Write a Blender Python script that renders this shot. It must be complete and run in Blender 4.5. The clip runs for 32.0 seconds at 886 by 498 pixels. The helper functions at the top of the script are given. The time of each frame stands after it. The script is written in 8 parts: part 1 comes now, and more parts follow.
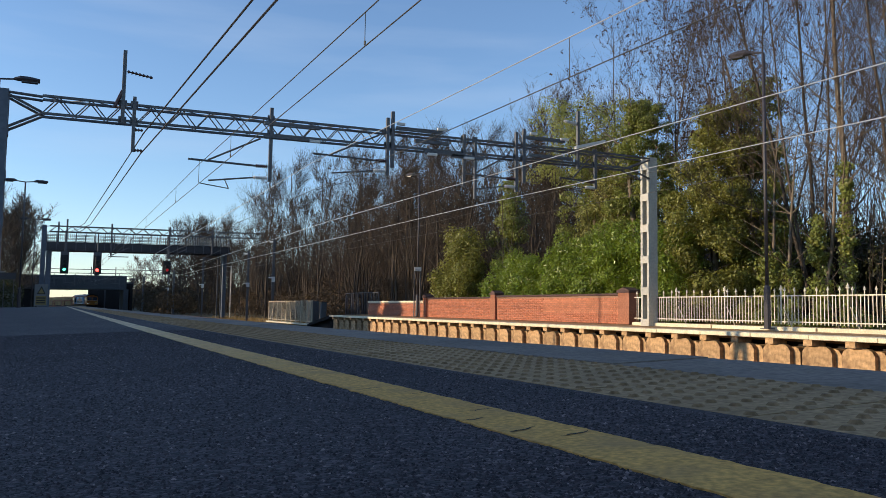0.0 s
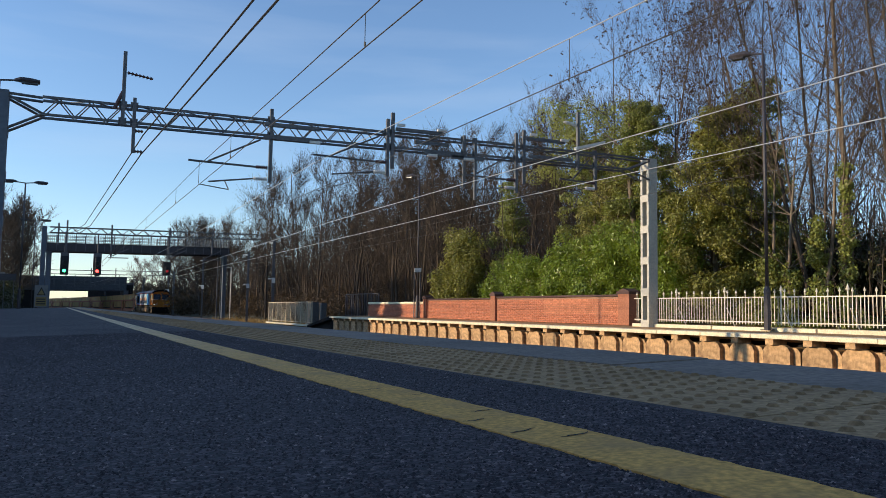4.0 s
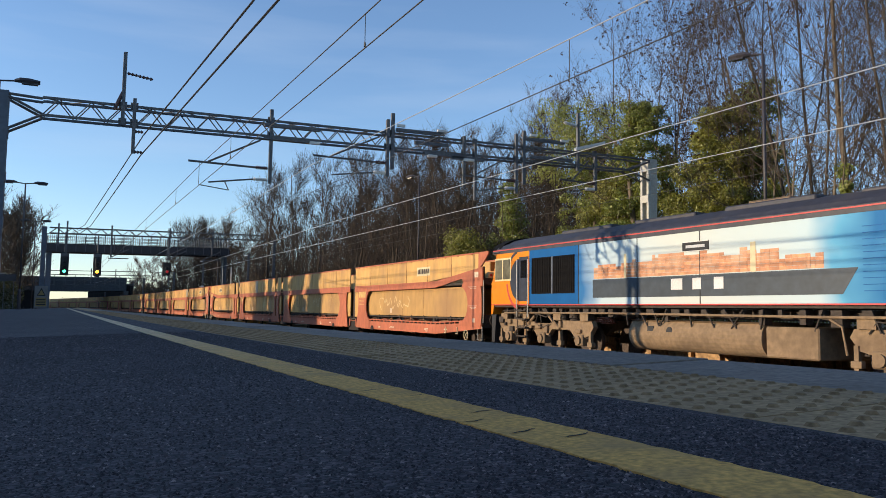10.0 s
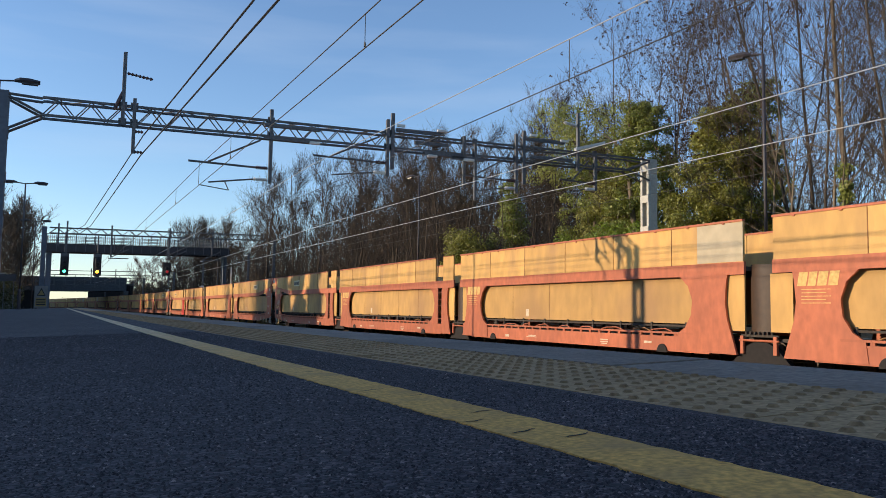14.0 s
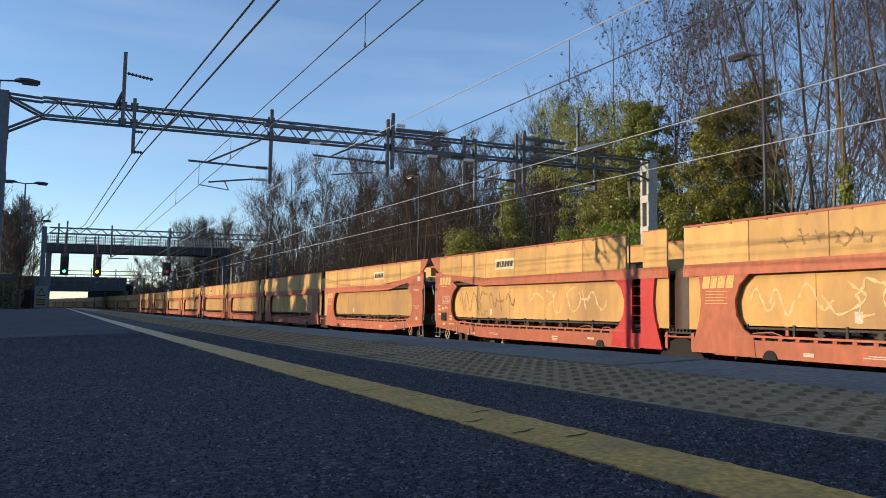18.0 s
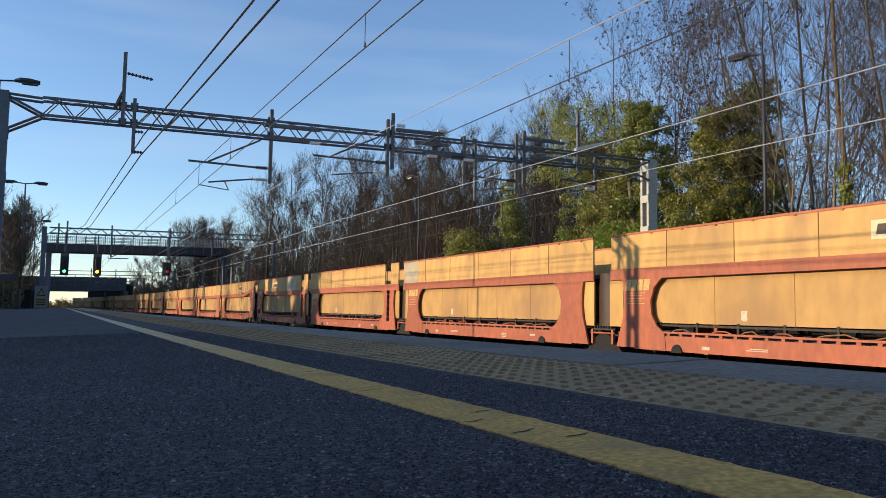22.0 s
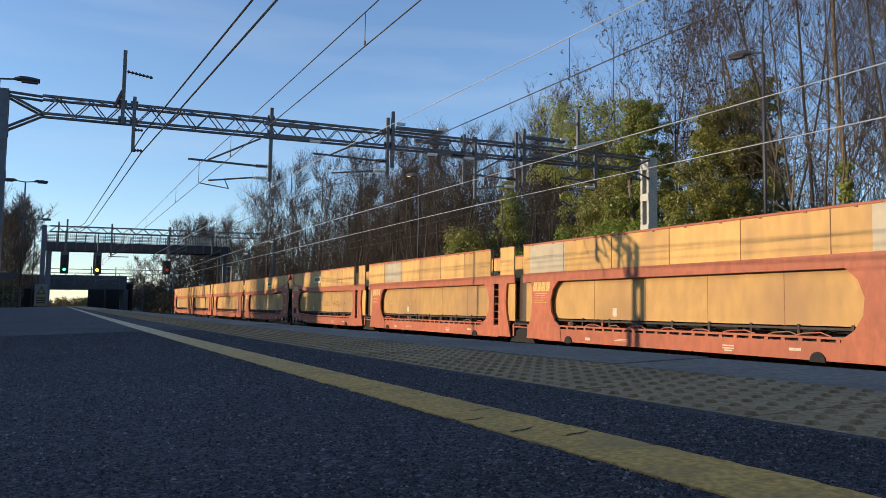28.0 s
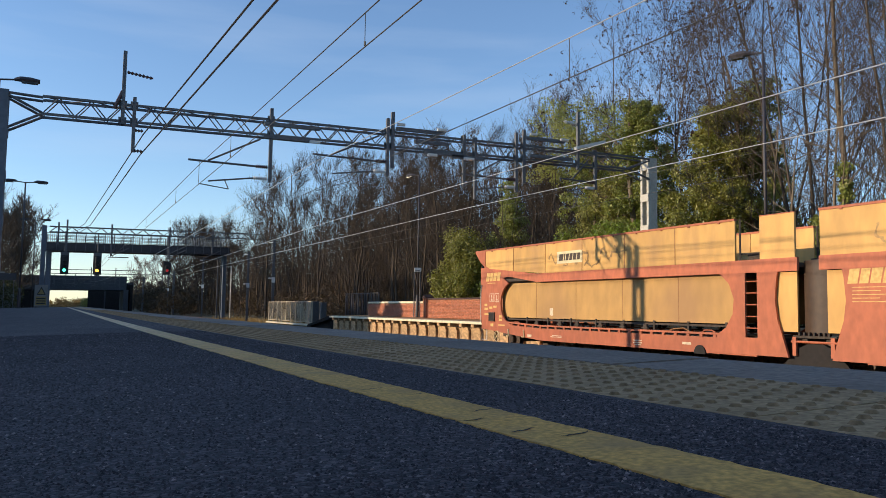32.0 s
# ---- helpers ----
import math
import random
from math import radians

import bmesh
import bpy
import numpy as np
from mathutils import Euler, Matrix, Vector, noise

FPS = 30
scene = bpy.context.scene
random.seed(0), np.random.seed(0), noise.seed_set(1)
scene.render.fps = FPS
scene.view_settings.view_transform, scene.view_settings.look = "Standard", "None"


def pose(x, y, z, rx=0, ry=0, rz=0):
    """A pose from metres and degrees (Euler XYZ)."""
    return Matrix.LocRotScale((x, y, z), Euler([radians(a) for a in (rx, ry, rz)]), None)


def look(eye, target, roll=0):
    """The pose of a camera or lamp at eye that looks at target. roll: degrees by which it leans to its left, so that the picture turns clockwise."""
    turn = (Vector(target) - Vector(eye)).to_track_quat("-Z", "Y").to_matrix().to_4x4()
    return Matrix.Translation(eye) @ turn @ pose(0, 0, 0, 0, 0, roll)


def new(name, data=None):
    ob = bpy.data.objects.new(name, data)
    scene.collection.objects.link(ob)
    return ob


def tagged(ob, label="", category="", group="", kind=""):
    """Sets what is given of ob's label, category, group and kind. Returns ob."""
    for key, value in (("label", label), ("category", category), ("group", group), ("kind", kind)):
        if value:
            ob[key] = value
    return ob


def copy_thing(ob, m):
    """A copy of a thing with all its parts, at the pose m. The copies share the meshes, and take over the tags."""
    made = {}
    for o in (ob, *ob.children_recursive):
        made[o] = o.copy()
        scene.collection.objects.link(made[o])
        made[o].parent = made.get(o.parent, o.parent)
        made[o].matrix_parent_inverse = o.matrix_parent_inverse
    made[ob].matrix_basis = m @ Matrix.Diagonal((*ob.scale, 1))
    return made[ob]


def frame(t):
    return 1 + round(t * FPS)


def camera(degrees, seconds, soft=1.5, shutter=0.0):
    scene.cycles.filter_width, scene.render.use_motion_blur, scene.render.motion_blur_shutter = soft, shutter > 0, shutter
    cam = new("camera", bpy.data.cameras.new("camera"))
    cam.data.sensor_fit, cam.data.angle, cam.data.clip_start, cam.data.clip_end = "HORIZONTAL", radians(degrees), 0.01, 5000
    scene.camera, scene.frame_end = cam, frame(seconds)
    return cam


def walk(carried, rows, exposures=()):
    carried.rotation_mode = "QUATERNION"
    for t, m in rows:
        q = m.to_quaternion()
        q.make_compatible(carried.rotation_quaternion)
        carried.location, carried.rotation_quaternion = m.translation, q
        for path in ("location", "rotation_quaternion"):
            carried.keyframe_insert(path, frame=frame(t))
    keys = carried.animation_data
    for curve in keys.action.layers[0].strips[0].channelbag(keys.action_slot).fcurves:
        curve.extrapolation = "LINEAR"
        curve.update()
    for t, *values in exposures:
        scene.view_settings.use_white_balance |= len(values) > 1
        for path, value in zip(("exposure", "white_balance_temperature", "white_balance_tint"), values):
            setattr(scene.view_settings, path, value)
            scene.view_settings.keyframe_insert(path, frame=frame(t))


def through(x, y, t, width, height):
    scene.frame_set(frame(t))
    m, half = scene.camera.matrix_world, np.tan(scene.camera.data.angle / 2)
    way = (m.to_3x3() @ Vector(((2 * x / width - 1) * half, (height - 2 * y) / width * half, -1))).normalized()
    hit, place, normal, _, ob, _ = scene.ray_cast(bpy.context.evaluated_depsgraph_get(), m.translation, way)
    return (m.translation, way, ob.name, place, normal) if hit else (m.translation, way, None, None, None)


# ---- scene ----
SECONDS = 32.0
cam = camera(58.68, SECONDS, soft=0.7, shutter=0.0)
EYE_Z = 1.6
# slight settling of the propped camera: seconds, tilt in degrees
TILT = [(0.0, 3.98), (0.5, 3.86), (1.0, 3.86), (1.5, 3.92), (2.0, 4.0), (2.5, 3.98), (3.0, 3.99), (3.5, 4.04),
        (5.5, 4.08), (6.0, 4.10), (15.0, 4.10), (24.5, 4.10), (25.0, 4.05), (27.5, 3.98), (28.5, 3.98), (29.0, 4.02),
        (29.5, 4.04), (30.0, 3.98), (30.5, 4.02), (31.0, 4.00), (32.0, 4.02)]
# the phone leans a little to its left, and the whole site rises a little to the right of the line
CANT = 0.017
walk(cam, [(t, Matrix.Translation((0, 0, EYE_Z)) @ Matrix.Rotation(-CANT, 4, "Y") @ pose(0, 0, 0, 90 + a, 0, -25.95)) for t, a in TILT], [(0.0, 0.0), (SECONDS, 0.0)])


def lift(x):
    """Height gained across the site at x metres beside the camera."""
    return CANT * max(-14.0, min(x, 40.0))

# ---- world and sun ----
SUN_TO = Vector((-0.960, 0.280, 0)).normalized()
SUN_EL = radians(11.5)
world = bpy.data.worlds.new("sky")
scene.world = world
world.use_nodes = True
wn = world.node_tree
wn.nodes.clear()
sky = wn.nodes.new("ShaderNodeTexSky")
sky.sky_type, sky.sun_disc = "NISHITA", False
sky.sun_elevation, sky.sun_rotation = radians(22), math.atan2(SUN_TO.x, SUN_TO.y)
sky.air_density, sky.dust_density, sky.ozone_density = 1.0, 0.1, 3.0
wbg = wn.nodes.new("ShaderNodeBackground")
wbg.inputs["Strength"].default_value = 0.205
wout = wn.nodes.new("ShaderNodeOutputWorld")
# a few thin high wisps
wtc = wn.nodes.new("ShaderNodeTexCoord")
wmp = wn.nodes.new("ShaderNodeMapping")
wmp.inputs["Scale"].default_value, wmp.inputs["Rotation"].default_value = (1.2, 1.2, 9.0), (0.12, 0.08, 0.4)
wno = wn.nodes.new("ShaderNodeTexNoise")
wno.inputs["Scale"].default_value, wno.inputs["Detail"].default_value = 1.6, 7
wrg = wn.nodes.new("ShaderNodeMapRange")
wrg.inputs["From Min"].default_value, wrg.inputs["From Max"].default_value, wrg.inputs["To Max"].default_value = 0.54, 0.84, 0.24
wmx = wn.nodes.new("ShaderNodeMix")
wmx.data_type = "RGBA"
wmx.inputs["B"].default_value = (4.2, 4.6, 5.2, 1)
wn.links.new(wtc.outputs["Generated"], wmp.inputs[0])
wn.links.new(wmp.outputs[0], wno.inputs["Vector"])
wn.links.new(wno.outputs["Fac"], wrg.inputs["Value"])
wn.links.new(wrg.outputs[0], wmx.inputs["Factor"])
wn.links.new(sky.outputs[0], wmx.inputs["A"])
wtn = wn.nodes.new("ShaderNodeVectorMath")
wtn.operation = "MULTIPLY"
wtn.inputs[1].default_value = (0.83, 0.87, 0.92)
wn.links.new(wmx.outputs["Result"], wtn.inputs[0])
wn.links.new(wtn.outputs[0], wbg.inputs[0])
wn.links.new(wbg.outputs[0], wout.inputs[0])
sun_data = bpy.data.lights.new("sun", "SUN")
sun_data.energy, sun_data.angle, sun_data.color = 5.0, radians(0.53), (1.0, 0.79, 0.55)
sun = new("sun", sun_data)
sun_dir = Vector((SUN_TO.x * math.cos(SUN_EL), SUN_TO.y * math.cos(SUN_EL), math.sin(SUN_EL)))
sun.matrix_basis = look(sun_dir * 50, (0, 0, 0))


# ---- materials ----
def mat(name, color, rough=0.7, metal=0.0, grain=30.0, vary=0.25, bump=0.15, stain=1.2, stain_color=None,
        stain_amount=0.35, spec=0.5, rand=0.0, island=0.0, stretch=(1, 1, 1), bump_size=None):
    """A painted or natural surface: base colour, fine grain, larger stains, bump."""
    m = bpy.data.materials.new(name)
    m.use_nodes = True
    nt = m.node_tree
    n, l = nt.nodes, nt.links
    b = n["Principled BSDF"]
    b.inputs["Roughness"].default_value, b.inputs["Metallic"].default_value = rough, metal
    b.inputs["Specular IOR Level"].default_value = spec
    tc = n.new("ShaderNodeTexCoord")
    mp = n.new("ShaderNodeMapping")
    mp.inputs["Scale"].default_value = stretch
    l.new(tc.outputs["Object"], mp.inputs["Vector"])
    fine = n.new("ShaderNodeTexNoise")
    fine.inputs["Scale"].default_value, fine.inputs["Detail"].default_value = grain, 6
    big = n.new("ShaderNodeTexNoise")
    big.inputs["Scale"].default_value, big.inputs["Detail"].default_value = stain, 5
    l.new(mp.outputs[0], fine.inputs["Vector"])
    l.new(mp.outputs[0], big.inputs["Vector"])
    r1 = n.new("ShaderNodeMapRange")
    r1.inputs["From Min"].default_value, r1.inputs["From Max"].default_value = 0.3, 0.7
    r1.inputs["To Min"].default_value, r1.inputs["To Max"].default_value = 1 - vary, 1 + vary
    l.new(fine.outputs["Fac"], r1.inputs["Value"])
    mul = n.new("ShaderNodeVectorMath")
    mul.operation = "MULTIPLY"
    mul.inputs[0].default_value = color
    l.new(r1.outputs[0], mul.inputs[1])
    last = mul.outputs[0]
    for amount, out, node in ((rand, "Random", "ShaderNodeObjectInfo"), (island, "Random Per Island", "ShaderNodeNewGeometry")):
        if amount:
            oi = n.new(node)
            rr = n.new("ShaderNodeMapRange")
            rr.inputs["To Min"].default_value, rr.inputs["To Max"].default_value = 1 - amount, 1 + amount
            l.new(oi.outputs[out], rr.inputs["Value"])
            m2 = n.new("ShaderNodeVectorMath")
            m2.operation = "MULTIPLY"
            l.new(last, m2.inputs[0])
            l.new(rr.outputs[0], m2.inputs[1])
            last = m2.outputs[0]
    if stain_color is None:
        stain_color = tuple(c * 0.55 for c in color)
    r2 = n.new("ShaderNodeMapRange")
    r2.inputs["From Min"].default_value, r2.inputs["From Max"].default_value = 0.48, 0.72
    r2.inputs["To Max"].default_value = stain_amount
    l.new(big.outputs["Fac"], r2.inputs["Value"])
    mix = n.new("ShaderNodeMix")
    mix.data_type = "RGBA"
    mix.inputs["B"].default_value = (*stain_color, 1)
    l.new(r2.outputs[0], mix.inputs["Factor"])
    l.new(last, mix.inputs["A"])
    l.new(mix.outputs["Result"], b.inputs["Base Color"])
    if bump:
        bp = n.new("ShaderNodeBump")
        bp.inputs["Strength"].default_value = bump
        bp.inputs["Distance"].default_value = bump_size or 0.02
        l.new(fine.outputs["Fac"], bp.inputs["Height"])
        l.new(bp.outputs[0], b.inputs["Normal"])
    return m


def glow(name, color, strength):
    m = bpy.data.materials.new(name)
    m.use_nodes = True
    b = m.node_tree.nodes["Principled BSDF"]
    b.inputs["Base Color"].default_value = (*color, 1)
    b.inputs["Emission Color"].default_value = (*color, 1)
    b.inputs["Emission Strength"].default_value = strength
    return m


def leaf_mat(name, color, rough=0.45, vary=0.45, through=0.25):
    """Leaves: colour differs from leaf to leaf, a little light passes through."""
    m = mat(name, color, rough, grain=3, vary=0.2, bump=0, stain=0.5, stain_amount=0.4, island=vary, spec=0.4)
    b = m.node_tree.nodes["Principled BSDF"]
    b.inputs["Transmission Weight"].default_value = 0
    b.inputs["Subsurface Weight"].default_value = 0
    tr = m.node_tree.nodes.new("ShaderNodeBsdfTranslucent")
    tr.inputs["Color"].default_value = (color[0] * 1.6, color[1] * 1.5, color[2] * 0.7, 1)
    mx = m.node_tree.nodes.new("ShaderNodeMixShader")
    mx.inputs[0].default_value = through
    m.node_tree.links.new(b.outputs[0], mx.inputs[1])
    m.node_tree.links.new(tr.outputs[0], mx.inputs[2])
    m.node_tree.links.new(mx.outputs[0], m.node_tree.nodes["Material Output"].inputs["Surface"])
    return m


def asphalt_mat():
    """Dark open asphalt: chippings of different greys, each with its own height."""
    m = bpy.data.materials.new("asphalt")
    m.use_nodes = True
    n, l = m.node_tree.nodes, m.node_tree.links
    b = n["Principled BSDF"]
    b.inputs["Roughness"].default_value, b.inputs["Specular IOR Level"].default_value = 0.8, 0.44
    tc = n.new("ShaderNodeTexCoord")
    vo = n.new("ShaderNodeTexVoronoi")
    vo.inputs["Scale"].default_value = 190
    l.new(tc.outputs["Object"], vo.inputs["Vector"])
    sep = n.new("ShaderNodeSeparateColor")
    l.new(vo.outputs["Color"], sep.inputs[0])
    ramp = n.new("ShaderNodeValToRGB")
    e = ramp.color_ramp.elements
    e[0].position, e[0].color = 0.0, (0.019, 0.0135, 0.0135, 1)
    e[1].position, e[1].color = 1.0, (0.125, 0.088, 0.084, 1)
    e.new(0.6).color = (0.045, 0.031, 0.0302, 1)
    l.new(sep.outputs[0], ramp.inputs[0])
    big = n.new("ShaderNodeTexNoise")
    big.inputs["Scale"].default_value, big.inputs["Detail"].default_value = 1.3, 6
    l.new(tc.outputs["Object"], big.inputs["Vector"])
    rr = n.new("ShaderNodeMapRange")
    rr.inputs["From Min"].default_value, rr.inputs["From Max"].default_value = 0.35, 0.65
    rr.inputs["To Min"].default_value, rr.inputs["To Max"].default_value = 0.75, 1.25
    l.new(big.outputs["Fac"], rr.inputs["Value"])
    mu = n.new("ShaderNodeVectorMath")
    mu.operation = "MULTIPLY"
    l.new(ramp.outputs[0], mu.inputs[0])
    l.new(rr.outputs[0], mu.inputs[1])
    l.new(mu.outputs[0], b.inputs["Base Color"])
    ad = n.new("ShaderNodeMath")
    ad.operation = "SUBTRACT"
    l.new(sep.outputs[1], ad.inputs[0])
    l.new(vo.outputs["Distance"], ad.inputs[1])
    bp = n.new("ShaderNodeBump")
    bp.inputs["Strength"].default_value, bp.inputs["Distance"].default_value = 0.6, 0.003
    l.new(ad.outputs[0], bp.inputs["Height"])
    l.new(bp.outputs[0], b.inputs["Normal"])
    return m


M_ASPHALT = asphalt_mat()
M_COPING = mat("grey coping stone", (0.235, 0.18, 0.14), 0.85, spec=0.25, grain=60, vary=0.3, bump=0.3, stain=2.5, stain_amount=0.5, bump_size=0.004, rand=0.12)
def fade_along(m, y0, y1, color):
    """Blends a material towards another colour between two distances along the platform: paint of a different age."""
    n, l = m.node_tree.nodes, m.node_tree.links
    b = n["Principled BSDF"]
    src = b.inputs["Base Color"].links[0].from_socket
    tc, sp, mr, mx, ns = (n.new(k) for k in ("ShaderNodeTexCoord", "ShaderNodeSeparateXYZ", "ShaderNodeMapRange", "ShaderNodeMix", "ShaderNodeTexNoise"))
    mr.inputs["From Min"].default_value, mr.inputs["From Max"].default_value = y0, y1
    mx.data_type = "RGBA"
    mx.blend_type = "MIX"
    ns.inputs["Scale"].default_value = 25
    mu = n.new("ShaderNodeVectorMath")
    mu.operation = "MULTIPLY"
    mu.inputs[0].default_value = [c * 2 for c in color]
    l.new(tc.outputs["Object"], sp.inputs[0])
    l.new(tc.outputs["Object"], ns.inputs["Vector"])
    l.new(ns.outputs["Fac"], mu.inputs[1])
    l.new(sp.outputs["Y"], mr.inputs["Value"])
    l.new(mr.outputs[0], mx.inputs["Factor"])
    l.new(src, mx.inputs["A"])
    l.new(mu.outputs[0], mx.inputs["B"])
    l.new(mx.outputs["Result"], b.inputs["Base Color"])


M_TACTILE = mat("buff tactile concrete", (0.38, 0.235, 0.115), 0.9, spec=0.2, grain=80, vary=0.35, bump=0.3, stain=5, stain_amount=0.5, bump_size=0.003)
M_YELLOW = mat("worn yellow road paint", (0.64, 0.335, 0.085), 0.85, spec=0.25, grain=120, vary=0.32, bump=0.7, stain=9, stain_color=(0.36, 0.21, 0.085), stain_amount=0.65, bump_size=0.002)
fade_along(M_YELLOW, 1.5, 7.0, (0.66, 0.47, 0.27))


def chip_mat():
    """Chippings: most nearly black, a few pale or rusty."""
    m = mat("stone chippings", (0.05, 0.04, 0.038), 0.7, spec=0.3, grain=300, vary=0.3, bump=0)
    n, l = m.node_tree.nodes, m.node_tree.links
    ge = n.new("ShaderNodeNewGeometry")
    ra = n.new("ShaderNodeValToRGB")
    e = ra.color_ramp.elements
    e[0].position, e[0].color = 0.0, (0.013, 0.009, 0.0092, 1)
    e[1].position, e[1].color = 1.0, (0.30, 0.22, 0.19, 1)
    for p, c in ((0.55, (0.039, 0.0265, 0.0262, 1)), (0.90, (0.052, 0.033, 0.032, 1)), (0.95, (0.15, 0.11, 0.095, 1))):
        e.new(p).color = c
    l.new(ge.outputs["Random Per Island"], ra.inputs[0])
    l.new(ra.outputs[0], n["Principled BSDF"].inputs["Base Color"])
    return m


M_CHIP = chip_mat()
M_BALLAST = mat("ballast", (0.16, 0.14, 0.12), 0.95, grain=9, vary=0.7, bump=0.8, stain=0.7, stain_amount=0.5, bump_size=0.05)
M_GROUND = mat("rough grass and earth", (0.085, 0.075, 0.035), 0.95, grain=3, vary=0.5, bump=0.5, stain=0.12, stain_color=(0.10, 0.085, 0.05), stain_amount=0.6, bump_size=0.1)
M_RAIL = mat("rusty rail steel", (0.14, 0.075, 0.045), 0.6, metal=0.6, grain=40, vary=0.3, bump=0.1)
M_SLEEPER = mat("concrete sleeper", (0.25, 0.23, 0.20), 0.9, grain=20, vary=0.3, bump=0.2)
M_WHITE_COPE = mat("whitened concrete edge", (0.75, 0.66, 0.45), 0.85, grain=25, vary=0.2, bump=0.2, stain=3, stain_amount=0.35, rand=0.08)
M_SUPPORT = mat("weathered concrete support", (0.44, 0.28, 0.14), 0.9, grain=9, vary=0.4, bump=0.3, stain=3.2, stain_color=(0.15, 0.085, 0.045), stain_amount=0.9, rand=0.2)
# concrete with deep shade put into its colour, for recesses and voids
M_VOID = mat("near-black concrete for shade", (0.035, 0.032, 0.03), 0.95, grain=10, vary=0.3, spec=0.0)
M_FENCE = mat("cream fence paint", (0.76, 0.68, 0.52), 0.5, grain=30, vary=0.15, bump=0.05, stain=6, stain_color=(0.35, 0.22, 0.12), stain_amount=0.35)
M_BRICK = mat("red brick", (0.47, 0.175, 0.092), 0.9, grain=25, vary=0.25, bump=0.4, stain=1.5, stain_amount=0.3, rand=0.18, bump_size=0.006)
M_BRICKWALL = mat("red brickwork", (0.33, 0.13, 0.07), 0.9, grain=18, vary=0.35, bump=0.4, stain=0.7, stain_color=(0.40, 0.17, 0.10), stain_amount=0.55)
M_BRICK_DARK = mat("blue-brown coping brick", (0.10, 0.055, 0.045), 0.85, grain=20, vary=0.3, bump=0.3)
M_MORTAR = mat("lime mortar", (0.36, 0.20, 0.13), 0.95, grain=40, vary=0.3, bump=0.3)
M_GALV = mat("dull galvanised steel", (0.125, 0.125, 0.13), 0.6, metal=0.5, grain=20, vary=0.25, bump=0.05, stain=4, stain_amount=0.45)
M_MAST = mat("grey-green mast paint", (0.46, 0.44, 0.375), 0.6, grain=15, vary=0.15, bump=0.05, stain=2, stain_amount=0.3)
M_WIRE = mat("copper wire", (0.11, 0.10, 0.085), 0.5, metal=0.6, grain=5, vary=0.1, bump=0)
# the same wire, with the sun's brightness put into its colour
M_WIRE_LIT = mat("copper wire in sunlit colour", (0.62, 0.60, 0.55), 0.35, metal=0.5, grain=5, vary=0.1, bump=0)
M_INSUL = mat("brown glazed insulator", (0.10, 0.055, 0.045), 0.25, grain=20, vary=0.2, bump=0)
M_CERAMIC = mat("pale ceramic", (0.65, 0.62, 0.56), 0.3, grain=20, vary=0.1, bump=0)
M_LAMP = mat("dark lamp steel", (0.045, 0.04, 0.045), 0.5, grain=20, vary=0.2, bump=0.05)
M_LAMPGLASS = mat("lamp bowl", (0.045, 0.042, 0.04), 0.2, grain=20, vary=0.1, bump=0)
M_BLACK = mat("black paint", (0.016, 0.016, 0.018), 0.6, grain=20, vary=0.3, bump=0.05)
M_STEELBLUE = mat("blue-grey bridge paint and mast shade", (0.10, 0.12, 0.15), 0.7, grain=8, vary=0.2, bump=0.1, stain=1, stain_amount=0.4)
M_SIGNWHITE = mat("white sign face", (0.72, 0.70, 0.66), 0.5, grain=20, vary=0.1, bump=0)
M_SIGNOCHRE = mat("ochre sign paint", (0.26, 0.19, 0.06), 0.6, grain=20, vary=0.15, bump=0)
M_SIGNYELLOW = mat("yellow sign face", (0.65, 0.48, 0.08), 0.5, grain=20, vary=0.1, bump=0)
M_BRIDGE = mat("grey bridge concrete", (0.075, 0.077, 0.08), 0.85, grain=4, vary=0.25, bump=0.1, stain=0.3, stain_amount=0.4)
# bark lightened for trunks in the sun
M_BARK = mat("grey-brown bark", (0.165, 0.125, 0.086), 0.9, grain=14, vary=0.4, bump=0.5, stain=1.5, stain_color=(0.09, 0.09, 0.045), stain_amount=0.5, rand=0.2, stretch=(1, 1, 0.3))
M_TWIG = mat("twigs", (0.088, 0.066, 0.048), 0.9, grain=4, vary=0.3, bump=0)
# the same bark darkened for trunks that stand in shade
M_BARK_SHADE = mat("shade-darkened woodland bark", (0.078, 0.058, 0.041), 0.9, grain=14, vary=0.4, bump=0.5, stain=1.5, stain_amount=0.5, rand=0.25, stretch=(1, 1, 0.3))
M_BLISTER = mat("browner tactile blisters", (0.285, 0.175, 0.086), 0.9, spec=0.2, grain=80, vary=0.35, bump=0.2, stain=5, stain_amount=0.4)
M_LEAF_IVY = leaf_mat("ivy leaves", (0.195, 0.215, 0.05), 0.35, vary=0.6, through=0.22)
M_LEAF_LAUREL = leaf_mat("laurel leaves", (0.175, 0.235, 0.034), 0.28, vary=0.6, through=0.3)
M_LEAF_HOLLY = leaf_mat("olive leaves", (0.205, 0.205, 0.046), 0.38, vary=0.6, through=0.25)
M_LEAF_CONIFER = leaf_mat("conifer sprays", (0.225, 0.22, 0.06), 0.6, vary=0.55, through=0.2)
M_LEAF_SPRING = leaf_mat("young leaves", (0.26, 0.28, 0.09), 0.5, through=0.35)
M_LEAF_DEAD = leaf_mat("dry seed heads", (0.06, 0.035, 0.022), 0.8)
# leaf colour lowered to hold the shade of hedges and deep thickets
M_LEAF_DARK = leaf_mat("shade-darkened leaves", (0.045, 0.05, 0.018))
M_SIGNGREY = mat("stained grey-white sign face", (0.20, 0.195, 0.18), 0.6, grain=20, vary=0.15, bump=0, stain=4, stain_amount=0.4)
